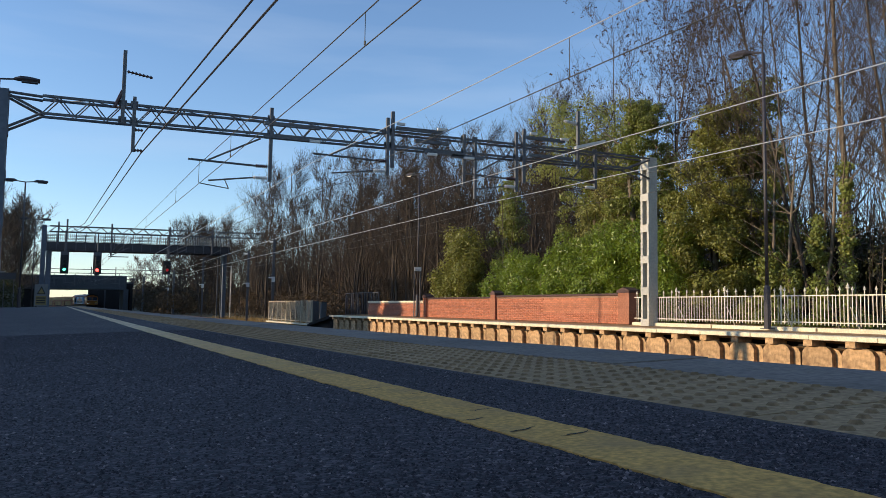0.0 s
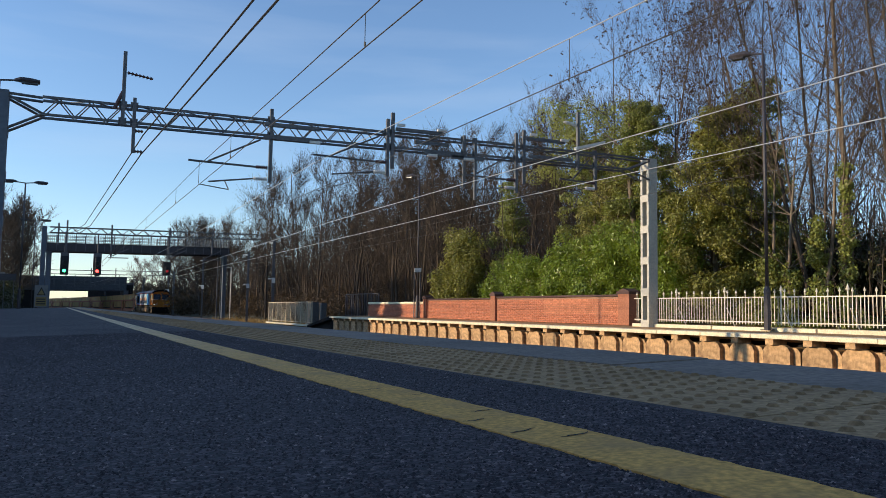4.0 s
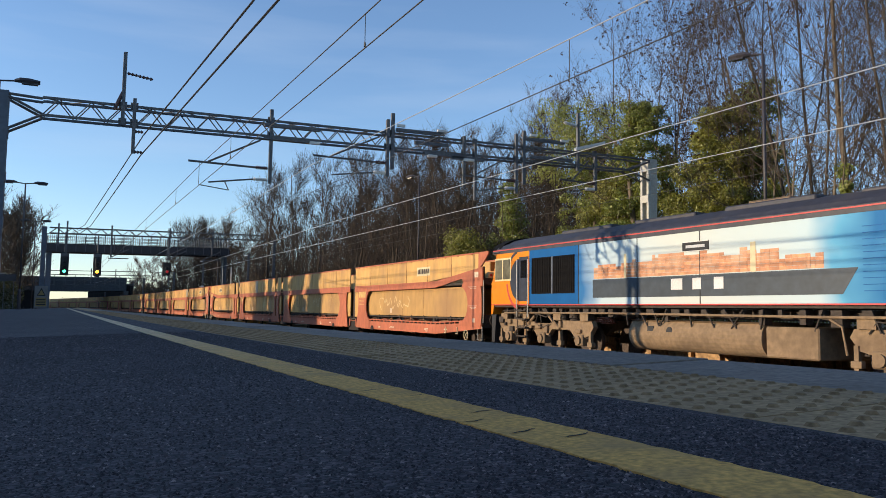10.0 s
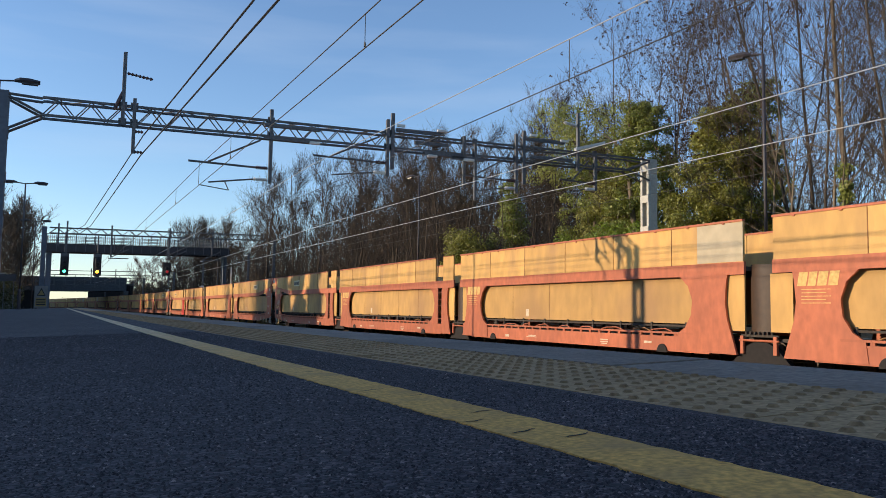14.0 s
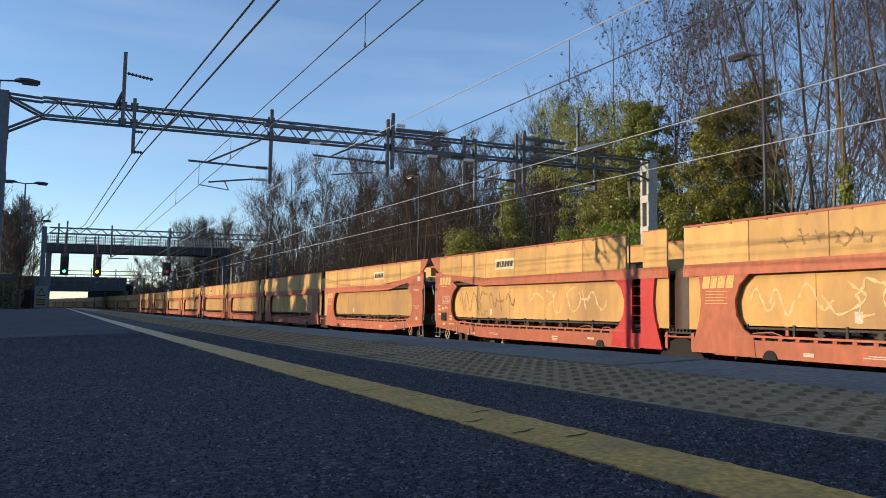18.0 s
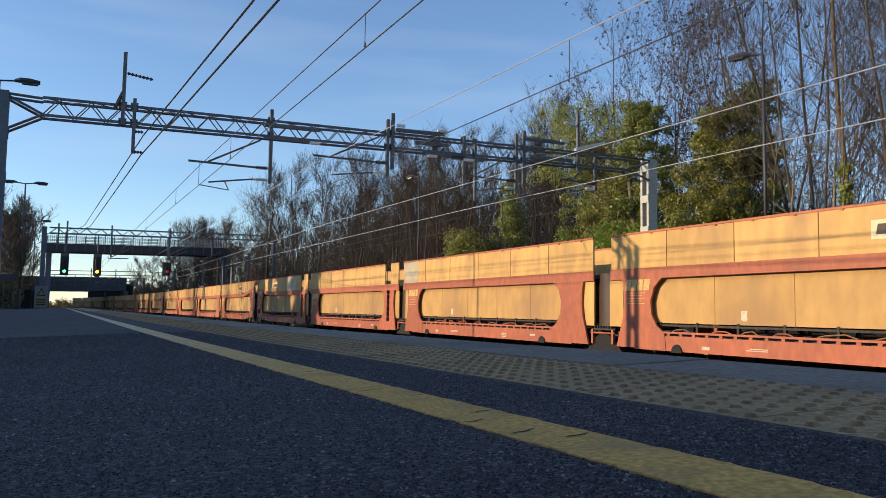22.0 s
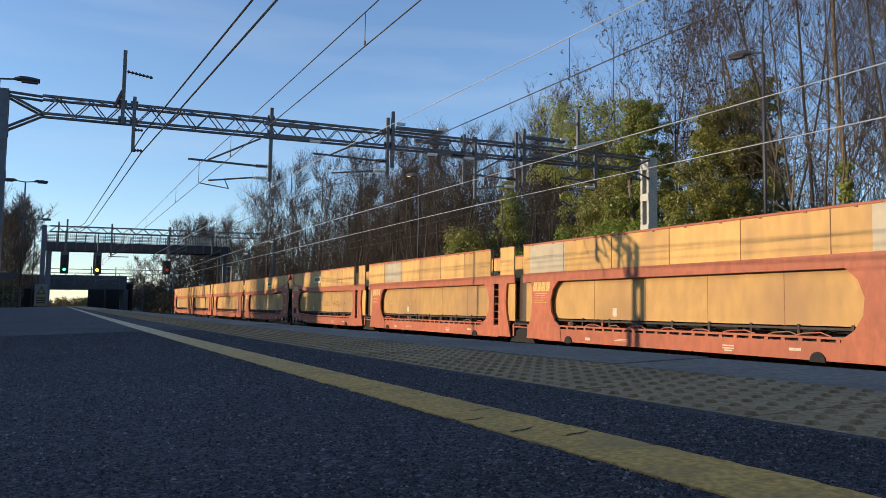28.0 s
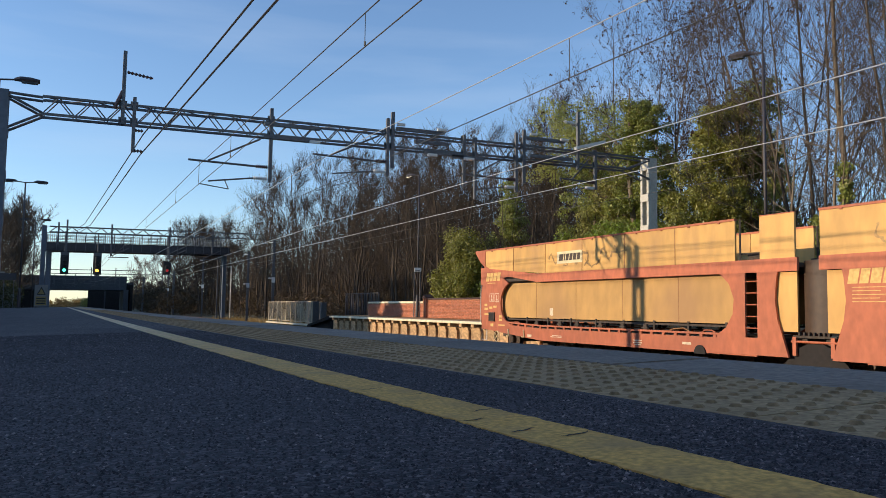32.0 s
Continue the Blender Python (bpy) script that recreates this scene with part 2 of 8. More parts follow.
M_BRUSH = leaf_mat("dry undergrowth", (0.095, 0.066, 0.040), 0.9, through=0.1)


# ---- mesh helpers ----
def thing(name, m=None, label="", category="", group="", kind=""):
    ob = new(name)
    ob.empty_display_size = 0.2
    if m is not None:
        ob.matrix_basis = Matrix.Translation((0, 0, lift(m.translation.x))) @ m
    return tagged(ob, label, category, group, kind)


SITE = [True]       # False while a vehicle is built, which stands level on its rails


def mesh_of(name, bm, material, smooth=False):
    if SITE[0]:
        for v in bm.verts:
            v.co.z += lift(v.co.x)
    bmesh.ops.recalc_face_normals(bm, faces=bm.faces)
    me = bpy.data.meshes.new(name)
    bm.to_mesh(me)
    bm.free()
    mats = material if isinstance(material, (list, tuple)) else [material]
    for mm in mats:
        me.materials.append(mm)
    if smooth:
        me.shade_smooth()
    return me


def part(name, bm, material, parent=None, label="", smooth=False, m=None):
    ob = new(name, mesh_of(name, bm, material, smooth))
    if parent is not None:
        ob.parent = parent
    if m is not None:
        ob.matrix_basis = m
    return tagged(ob, label)


def share(name, me, parent, m=None, label=""):
    ob = new(name, me)
    ob.parent = parent
    if m is not None:
        ob.matrix_basis = Matrix.Translation((0, 0, lift(m.translation.x))) @ m
    return tagged(ob, label)


def box(bm, x0, x1, y0, y1, z0, z1, bevel=0.0):
    vs = [bm.verts.new((x, y, z)) for x in (x0, x1) for y in (y0, y1) for z in (z0, z1)]
    fs = [bm.faces.new([vs[i] for i in f]) for f in ((0, 1, 3, 2), (4, 6, 7, 5), (0, 4, 5, 1), (2, 3, 7, 6), (0, 2, 6, 4), (1, 5, 7, 3))]
    if bevel:
        es = list({e for f in fs for e in f.edges})
        bmesh.ops.bevel(bm, geom=es, offset=bevel, segments=1, affect="EDGES")
    return bm


def prism(bm, pts, x0, x1):
    """A closed (y, z) outline pushed out from x0 to x1."""
    a = [bm.verts.new((x0, y, z)) for y, z in pts]
    b = [bm.verts.new((x1, y, z)) for y, z in pts]
    bm.faces.new(a)
    bm.faces.new(b[::-1])
    k = len(pts)
    for i in range(k):
        bm.faces.new((a[i], b[i], b[(i + 1) % k], a[(i + 1) % k]))
    return bm


def prism_y(bm, pts, y0, y1):
    """A closed (x, z) outline pushed out from y0 to y1."""
    a = [bm.verts.new((x, y0, z)) for x, z in pts]
    b = [bm.verts.new((x, y1, z)) for x, z in pts]
    bm.faces.new(a)
    bm.faces.new(b[::-1])
    k = len(pts)
    for i in range(k):
        bm.faces.new((a[i], b[i], b[(i + 1) % k], a[(i + 1) % k]))
    return bm


def tube(bm, p0, p1, r0, r1=None, n=6, cap=True):
    p0, p1 = Vector(p0), Vector(p1)
    r1 = r0 if r1 is None else r1
    d = (p1 - p0)
    if d.length < 1e-6:
        return bm
    d.normalize()
    a = d.orthogonal().normalized()
    b = d.cross(a)
    ra, rb = [], []
    for i in range(n):
        t = 2 * math.pi * i / n
        o = a * math.cos(t) + b * math.sin(t)
        ra.append(bm.verts.new(p0 + o * r0))
        rb.append(bm.verts.new(p1 + o * r1))
    for i in range(n):
        bm.faces.new((ra[i], ra[(i + 1) % n], rb[(i + 1) % n], rb[i]))
    if cap:
        bm.faces.new(ra[::-1])
        bm.faces.new(rb)
    return bm


def path_tube(bm, pts, r, n=6):
    """One unbroken tube through the points."""
    pts = [Vector(p) for p in pts]
    prev = None
    for i, p in enumerate(pts):
        d = (pts[min(i + 1, len(pts) - 1)] - pts[max(i - 1, 0)]).normalized()
        a = d.cross(Vector((0.31, 0.17, 0.93))).normalized()
        b = d.cross(a)
        ring = [bm.verts.new(p + (a * math.cos(6.28319 * k / n) + b * math.sin(6.28319 * k / n)) * r) for k in range(n)]
        if prev:
            for k in range(n):
                bm.faces.new((prev[k], prev[(k + 1) % n], ring[(k + 1) % n], ring[k]))
        else:
            bm.faces.new(ring[::-1])
        prev = ring
    bm.faces.new(prev)
    return bm


def disc(bm, c, axis, r, thick, n=16):
    c, axis = Vector(c), Vector(axis).normalized()
    return tube(bm, c - axis * thick / 2, c + axis * thick / 2, r, n=n)


def B():
    return bmesh.new()


def raw_mesh(name, verts, faces, material, k=4):
    """A mesh from numpy arrays of corners and of faces with k corners each."""
    me = bpy.data.meshes.new(name)
    verts = np.array(verts, float)
    verts[:, 2] += CANT * np.clip(verts[:, 0], -14, 40)
    me.vertices.add(len(verts))
    me.vertices.foreach_set("co", np.asarray(verts, np.float32).ravel())
    faces = np.asarray(faces, np.int32)
    me.loops.add(faces.size)
    me.loops.foreach_set("vertex_index", faces.ravel())
    me.polygons.add(len(faces))
    me.polygons.foreach_set("loop_start", np.arange(0, faces.size, k, dtype=np.int32))
    me.update(calc_edges=True)
    me.materials.append(material)
    return me


# ---- ground, tracks and line of route ----
BEND_Y, BEND_R, BEND_END = 100.0, 900.0, 250.0


def route(s, x):
    """Place and heading of a point of the track that lies x beside the camera, s metres ahead along the line."""
    if s <= BEND_Y:
        return Vector((x, s, 0)), 0.0
    a = min(s - BEND_Y, BEND_END - BEND_Y) / BEND_R
    p = Vector((x - BEND_R * (1 - math.cos(a)), BEND_Y + BEND_R * math.sin(a), 0))
    if s > BEND_END:
        p += Vector((-math.sin(a), math.cos(a), 0)) * (s - BEND_END)
    return p, a


def along(bm, profile, x, s_list):
    """Sweeps an (x, z) outline along the route."""
    rings = []
    for s in s_list:
        p, a = route(s, x)
        rings.append([bm.verts.new((p.x + math.cos(a) * dx, p.y + math.sin(a) * dx, dz)) for dx, dz in profile])
    k = len(profile)
    for r0, r1 in zip(rings, rings[1:]):
        for i in range(k):
            bm.faces.new((r0[i], r0[(i + 1) % k], r1[(i + 1) % k], r1[i]))
    bm.faces.new(rings[0])
    bm.faces.new(rings[-1][::-1])
    return bm


S_LINE = [-520, -200, 0, 60, 100, 115, 130, 145, 160, 175, 190, 205, 220, 235, 250, 400, 760]
TRACKS = [(3.05, 0.5), (6.45, 0.5), (11.7, 0.0), (15.2, 0.0)]
TRAIN_X = 15.2


def build_ground():
    bm = B()
    xs = [-3000, -400, -120, -60, -30, -14, 1.2, 9.2, 9.8, 16.6, 18.5, 21, 24, 28, 34, 42, 60, 120, 400, 3000]
    ys = [-3000, -700, -300, -100, -40, -10, 10, 25, 40, 52, 60, 72, 90, 120, 160, 200, 260, 400, 700, 1500, 3000]

    def height(x, y):
        if x <= -14:
            z = 0.6
        elif x <= 9.2:
            z = 0.05
        elif x < 18:
            z = -0.45
        elif x < 21:
            z = -0.3 if y > 55 else -0.45
        elif x < 200:
            z = -0.2 + 2.2 * min(1, (x - 20) / 14)
        else:
            z = 1.2
        return z
    grid = [[bm.verts.new((x, y, height(x, y) + (0.12 * noise.noise((x * 0.2, y * 0.2, 0)) if x > 18 else 0))) for x in xs] for y in ys]
    for r0, r1 in zip(grid, grid[1:]):
        for i in range(len(xs) - 1):
            bm.faces.new((r0[i], r0[i + 1], r1[i + 1], r1[i]))
    g = part("ground", bm, M_GROUND)
    tagged(g, "rough dry grass and earth beside the railway", "ground", kind="structure")
    for x, zr in TRACKS:
        bm = B()
        along(bm, [(-1.9, zr - 0.5), (1.9, zr - 0.5), (1.45, zr - 0.17), (-1.45, zr - 0.17)], x, S_LINE)
        bed = part("track_bed", bm, M_BALLAST)
        tagged(bed, "grey stone ballast bed under a railway track", "track bed", kind="structure", group="track beds")
        bm = B()
        for side in (-0.7535, 0.7535):
            along(bm, [(side - 0.07, zr - 0.158), (side + 0.07, zr - 0.158), (side + 0.07, zr - 0.14), (side + 0.012, zr - 0.12), (side + 0.012, zr - 0.04),
                       (side + 0.035, zr - 0.03), (side + 0.035, zr), (side - 0.035, zr), (side - 0.035, zr - 0.03), (side - 0.012, zr - 0.04),
                       (side - 0.012, zr - 0.12), (side - 0.07, zr - 0.14)], x, S_LINE)
        tr = part("rail_track", bm, M_RAIL)
        tagged(tr, "pair of rusty steel rails with bright heads", "rails", kind="structure", group="rail tracks")
        bm = B()
        s = -30.0
        while s < 150:
            p, a = route(s, x)
            c, sn = math.cos(a), math.sin(a)
            vs = [bm.verts.new((p.x + c * dx - sn * dy, p.y + sn * dx + c * dy, dz)) for dx in (-1.25, 1.25) for dy in (-0.12, 0.12) for dz in (zr - 0.3, zr - 0.16)]
            for f in ((0, 1, 3, 2), (4, 6, 7, 5), (0, 4, 5, 1), (2, 3, 7, 6), (1, 5, 7, 3)):
                bm.faces.new([vs[i] for i in f])
            s += 0.68
        sl = part("sleepers", bm, M_SLEEPER)
        tagged(sl, "grey concrete sleepers in ballast", "sleepers", kind="stuff", group="sleepers")


build_ground()


# ---- near platform ----
P_END = 66.0


def plat_z(x, y):
    """Height of the near platform's surface: it falls away from the edge and dips gently."""
    return 1.43 + 0.02 * x - 0.028 * (1 - math.exp(-max(0.0, y - 0.6) / 5.0))


Y_ROWS = [-30, -10, -3, -1, 0, 0.5, 0.8, 1.1, 1.4, 1.8, 2.2, 2.7, 3.3, 4, 5, 6.5, 8.5, 11, 15, 20, 28, 40, 54, P_END]


def slab(bm, x0, x1, lift, thick, rows=Y_ROWS, ragged=0.0):
    """A strip of the platform between x0 and x1, following its surface."""
    prev = None
    for y in rows:
        w0 = ragged * noise.noise((y * 31.0, x0 * 7, 1.0)) + ragged * 0.8 * noise.noise((y * 90.0, x0 * 7, 4.0))
        w1 = ragged * noise.noise((y * 31.0, x1 * 7, 2.0)) + ragged * 0.8 * noise.noise((y * 90.0, x1 * 7, 5.0))
        a, b = x0 + w0, x1 + w1
        ring = [bm.verts.new((a, y, plat_z(a, y) + lift)), bm.verts.new((b, y, plat_z(b, y) + lift)),
                bm.verts.new((b, y, plat_z(b, y) + lift - thick)), bm.verts.new((a, y, plat_z(a, y) + lift - thick))]
        if prev:
            for i in range(4):
                bm.faces.new((prev[i], prev[(i + 1) % 4], ring[(i + 1) % 4], ring[i]))
        else:
            bm.faces.new(ring)
        prev = ring
    bm.faces.new(prev[::-1])
    return bm


X_YL, X_YR, X_TL, X_TR, X_EDGE = 0.504, 0.607, 0.85, 1.25, 1.574


def build_near_platform():
    plat = thing("platform_near", None, "dark asphalt station platform with yellow line and tactile strip", "platform", kind="structure")
    part("surface", slab(B(), -14.0, X_TL, 0, 0.25), M_ASPHALT, plat, "dark coarse asphalt with pale chippings")
    rows = [y for y in Y_ROWS if y < 0.4] + [0.4 + 0.012 * i for i in range(400)] + [5.3 + 0.15 * i for i in range(100)] + [21, 28, 40, 54, P_END - 0.5]
    part("yellow_line", slab(B(), X_YL, X_YR, 0.0018, 0.02, rows, 0.0045), M_YELLOW, plat, "worn cracked yellow painted line")
    part("edge_bed", slab(B(), X_TL, X_EDGE - 0.03, -0.012, 0.25), M_MORTAR, plat)
    rng = random.Random(4)
    for cy, cx0, cx1 in ((0.86, 0.512, 0.56), (0.80, 0.55, 0.60), (0.97, 0.506, 0.545), (1.05, 0.56, 0.603), (1.42, 0.51, 0.575), (1.30, 0.57, 0.602), (1.9, 0.52, 0.60), (2.4, 0.51, 0.58), (3.1, 0.51, 0.60), (4.2, 0.51, 0.6)):
        b = B()
        xs_ = [cx0 + (cx1 - cx0) * i / 7 for i in range(8)]
        lo, up = [], []
        for i, x in enumerate(xs_):
            y = cy + 0.25 * (x - cx0) + rng.uniform(-0.004, 0.004)
            w = 0.0022 * math.sin(3.1416 * (i + 0.4) / 7.8) + 0.0004
            lo.append(b.verts.new((x, y - w, plat_z(x, y) + 0.0024)))
            up.append(b.verts.new((x, y + w, plat_z(x, y) + 0.0024)))
        for i in range(7):
            b.faces.new((lo[i], lo[i + 1], up[i + 1], up[i]))
        part("crack", b, M_CRACK, plat, "dark crack in the yellow paint")
    # face wall of the platform down to the track
    bm = B()
    box(bm, X_EDGE - 0.25, X_EDGE - 0.06, -30, P_END, -0.1, 1.17)
    part("face_wall", bm, M_BRICKWALL, plat, "sooty brick face under the platform edge")
    return plat


M_CRACK = mat("dark crack", (0.05, 0.04, 0.02), 0.95, grain=30, vary=0.3, bump=0)
platform_near = build_near_platform()


def build_chippings():
    """Proud stone chippings in the asphalt near the eye."""
    rs = np.random.RandomState(2)
    n = 100000
    y = 0.42 + 5.0 * rs.random(n) ** 1.6
    x = -0.15 - y * 0.13 + (0.98 + y * 0.13) * rs.random(n)
    keep = (x < X_TL - 0.006) & ~((x > X_YL - 0.002) & (x < X_YR + 0.002))
    x, y = x[keep], y[keep]
    n = len(x)
    z = 1.43 + 0.02 * x - 0.028 * (1 - np.exp(-np.maximum(0, y - 0.6) / 5.0))
    r = rs.uniform(0.0016, 0.0038, n) * (1 + 0.15 * y)
    a = rs.uniform(0, 6.283, n)
    v = np.zeros((n, 5, 3))
    for i in range(4):
        k = r * rs.uniform(0.7, 1.3, n)
        v[:, i] = np.stack([x + k * np.cos(a + 1.571 * i), y + k * np.sin(a + 1.571 * i), z - 0.001], axis=1)
    v[:, 4] = np.stack([x + r * rs.uniform(-0.4, 0.4, n), y + r * rs.uniform(-0.4, 0.4, n), z + r * rs.uniform(0.15, 0.6, n)], axis=1)
    base = np.arange(n)[:, None] * 5
    f = np.concatenate([np.concatenate([base + i, base + (i + 1) % 4, base + 4], axis=1) for i in range(4)])
    ob = new("asphalt_chippings", raw_mesh("asphalt_chippings", v.reshape(-1, 3), f, M_CHIP, 3))
    ob.parent = platform_near
    tagged(ob, "fine dark stone chippings standing proud in asphalt", kind="stuff")


build_chippings()


def build_tactile(plat):
    """Buff slabs with staggered rows of flat-topped blisters."""
    bm = B()
    step = 0.4
    count = int((P_END - 0.5 - (-2)) / step)
    me = None
    dome = []
    slabs = 0
    for k in range(count):
        y = -2 + k * step
        if y > 26:
            break
        b = B()
        j = 0.003
        v = []
        for (xx, yy) in ((X_TL + j, y + j), (X_TR - j, y + j), (X_TR - j, y + step - j), (X_TL + j, y + step - j)):
            v.append((xx, yy, plat_z(xx, yy) + random.uniform(-0.0015, 0.0015)))
        top = [b.verts.new(p) for p in v]
        low = [b.verts.new((p[0], p[1], p[2] - 0.03)) for p in v]
        b.faces.new(top)
        for i in range(4):
            b.faces.new((top[i], low[i], low[(i + 1) % 4], top[(i + 1) % 4]))
        # blisters
        for r in range(8):
            for c in range(8):
                cx = X_TL + 0.025 + 0.05 * c
                cy = y + 0.0125 + 0.05 * r + (0.025 if c % 2 else 0)
                if cy > y + step - 0.01:
                    cy -= 0.4
                    if k == 0:
                        continue
                z = plat_z(cx, cy)
                n = 8 if y < 4 else 5
                r0, r1 = 0.0118, 0.0062
                ra = [b.verts.new((cx + r0 * math.cos(6.2832 * i / n), cy + r0 * math.sin(6.2832 * i / n), z - 0.002)) for i in range(n)]
                rb = [b.verts.new((cx + r1 * math.cos(6.2832 * i / n), cy + r1 * math.sin(6.2832 * i / n), z + 0.0042)) for i in range(n)]
                for i in range(n):
                    b.faces.new((ra[i], ra[(i + 1) % n], rb[(i + 1) % n], rb[i])).material_index = 1
                b.faces.new(rb).material_index = 1
        part("tactile_slab", b, [M_TACTILE, M_BLISTER], plat)
        slabs += 1
    part("tactile_strip", slab(B(), X_TL + 0.003, X_TR - 0.003, 0, 0.03, [-2 + slabs * step + 0.005, 30, 40, 54, P_END - 0.5]), M_TACTILE, plat)
    y = -2.0
    while y < P_END - 1:
        ln = 0.9 if y < 30 else 3.0
        part("coping_stone", slab(B(), X_TR + 0.003, X_EDGE, random.uniform(-0.001, 0.002), 0.1, [y + 0.004, y + ln / 2, y + ln - 0.004]), M_COPING, plat)
        y += ln


# ---- far platform ----
F_EDGE, F_Z, F_BACK, F_END = 16.65, 0.83, 18.9, 52.0


def build_far_platform():
    plat = thing("platform_far", None, "sunlit station platform with whitened edge on concrete supports", "platform", kind="structure")
    bm = B()
    prism_y(bm, [(F_EDGE + 0.5, F_Z - 0.2), (F_EDGE + 0.5, F_Z + 0.002), (F_BACK + 6, F_Z + 0.09), (F_BACK + 6, F_Z - 0.2)], -45, F_END)
    part("surface", bm, M_TACTILE, plat, "pale worn paved platform surface")
    # near-black wall standing for the shade between the supports
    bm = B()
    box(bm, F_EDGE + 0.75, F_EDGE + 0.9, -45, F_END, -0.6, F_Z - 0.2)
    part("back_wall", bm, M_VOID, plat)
    # ramp at the end, its shade put into the near-black colour
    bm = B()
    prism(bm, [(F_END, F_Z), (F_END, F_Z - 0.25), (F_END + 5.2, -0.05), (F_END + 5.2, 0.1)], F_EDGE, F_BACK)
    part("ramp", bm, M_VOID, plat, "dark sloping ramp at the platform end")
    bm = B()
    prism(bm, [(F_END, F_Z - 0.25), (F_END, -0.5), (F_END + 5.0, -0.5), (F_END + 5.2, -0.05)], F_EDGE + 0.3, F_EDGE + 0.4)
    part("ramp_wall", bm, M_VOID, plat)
    # coping lengths
    y = -12.0
    cope = None
    while y < F_END - 0.1:
        ln = min(1.83, F_END - y)
        if cope is None or ln < 1.8:
            b = B()
            box(b, F_EDGE, F_EDGE + 0.55, 0.006, ln - 0.006, F_Z - 0.115, F_Z, 0.012)
            cope = mesh_of("coping_slab", b, M_WHITE_COPE)
        share("coping_slab", cope, plat, pose(random.uniform(-0.008, 0.008), y, random.uniform(-0.004, 0.004)))
        y += 1.83
    bm = B()
    box(bm, F_EDGE, F_EDGE + 0.5, -45, -12, F_Z - 0.115, F_Z)
    part("coping_run", bm, M_WHITE_COPE, plat)
    # supports: a rounded slab with a small neck that carries the beam
    pts = [(-0.43, -0.6), (0.43, -0.6), (0.43, 0.40), (0.37, 0.50), (0.27, 0.56), (-0.27, 0.56), (-0.37, 0.50), (-0.43, 0.40)]
    b = B()
    prism(b, pts, 0, 0.14)
    support = mesh_of("support", b, M_SUPPORT)
    b = B()
    prism(b, [(-0.43 + 0.0, -0.6), (0.43, -0.6), (0.43, 0.36), (0.36, 0.47), (0.27, 0.5), (-0.27, 0.5), (-0.36, 0.47), (-0.43, 0.36)], 0.0, 0.35)
    back = mesh_of("support_rib", b, M_SUPPORT)
    b = B()
    box(b, 0.0, 0.5, -0.13, 0.13, 0.565, F_Z - 0.118)
    neck = mesh_of("corbel", b, M_SUPPORT)
    y = -11.08
    while y < F_END - 0.4:
        s = share("support", support, plat, pose(F_EDGE + 0.22 + random.uniform(-0.02, 0.02), y + random.uniform(-0.04, 0.04), random.uniform(-0.02, 0.02)))
        share("support_rib", back, plat, pose(F_EDGE + 0.362, y - 0.18, 0.0))
        share("corbel", neck, plat, pose(F_EDGE + 0.06, y + 0.1, 0))
        y += 1.175
    return plat


platform_far = build_far_platform()


# ---- boundary: fence, brick wall, lamps ----
FENCE_X, WALL_X = 18.45, 18.6


def build_fence():
    fence = thing("railing_fence", None, "cream-painted iron railing fence with spear finials", "fence")
    y0, y1 = -12.0, 22.3
    zb, zt = 1.02, 1.86
    b = B()
    tube(b, (0, 0, zb), (0, 0, zt + 0.10), 0.0135, n=6)
    tube(b, (0, 0, zt + 0.10), (0, 0, zt + 0.135), 0.028, 0.02, n=6)
    tube(b, (0, 0, zt + 0.135), (0, 0, zt + 0.2), 0.03, 0.004, n=6)
    box(b, -0.008, 0.008, -0.036, 0.036, zt + 0.10, zt + 0.13)
    picket = mesh_of("picket", b, M_FENCE)
    b = B()
    tube(b, (0, 0, zb), (0, 0, zt + 0.14), 0.022, n=8)
    tube(b, (0, 0, zt + 0.14), (0, 0, zt + 0.185), 0.045, 0.03, n=8)
    tube(b, (0, 0, zt + 0.185), (0, 0, zt + 0.29), 0.04, 0.005, n=8)
    box(b, -0.012, 0.012, -0.055, 0.055, zt + 0.14, zt + 0.175)
    post = mesh_of("post", b, M_FENCE)
    b = B()
    tube(b, (0, 0, zb), (0, 0, zt - 0.03), 0.0135, n=6)
    low = mesh_of("picket", b, M_FENCE)
    b = B()
    tube(b, (0, 0, zt - 0.35), (0.35, 0, zb - 0.1), 0.018, n=6)
    stay = mesh_of("stay", b, M_FENCE)
    n = 0
    y = y1 - 0.1
    while y > y0:
        if n % 18 == 17:
            share("post", post, fence, pose(FENCE_X, y, 0))
            share("stay", stay, fence, pose(FENCE_X + 0.03, y - 0.05, 0))
        elif n % 3 == 0:
            share("picket", picket, fence, pose(FENCE_X, y, random.uniform(-0.008, 0.008), random.uniform(-0.6, 0.6)))
        else:
            share("picket", low, fence, pose(FENCE_X, y, 0, random.uniform(-0.5, 0.5)))
        n += 1
        y -= 0.1175
    b = B()
    box(b, FENCE_X - 0.022, FENCE_X + 0.022, y0, y1, zt - 0.05, zt - 0.02)
    part("top_rail", b, M_FENCE, fence)
    b = B()
    box(b, FENCE_X - 0.022, FENCE_X + 0.022, y0, y1, zb + 0.06, zb + 0.09)
    part("bottom_rail", b, M_FENCE, fence)
    for k in range(9):
        a = y1 - 0.02 - k * 3.8
        kerb = B()
        box(kerb, FENCE_X - 0.15, FENCE_X + 0.12, a - 3.75, a, F_Z, zb - 0.07 + random.uniform(0.0, 0.02), 0.012)
        part("kerb", kerb, M_WHITE_COPE, fence, "low whitened concrete kerb")
    return fence


build_fence()

# brick sizes
BL, BH, BJ = 0.215, 0.065, 0.010


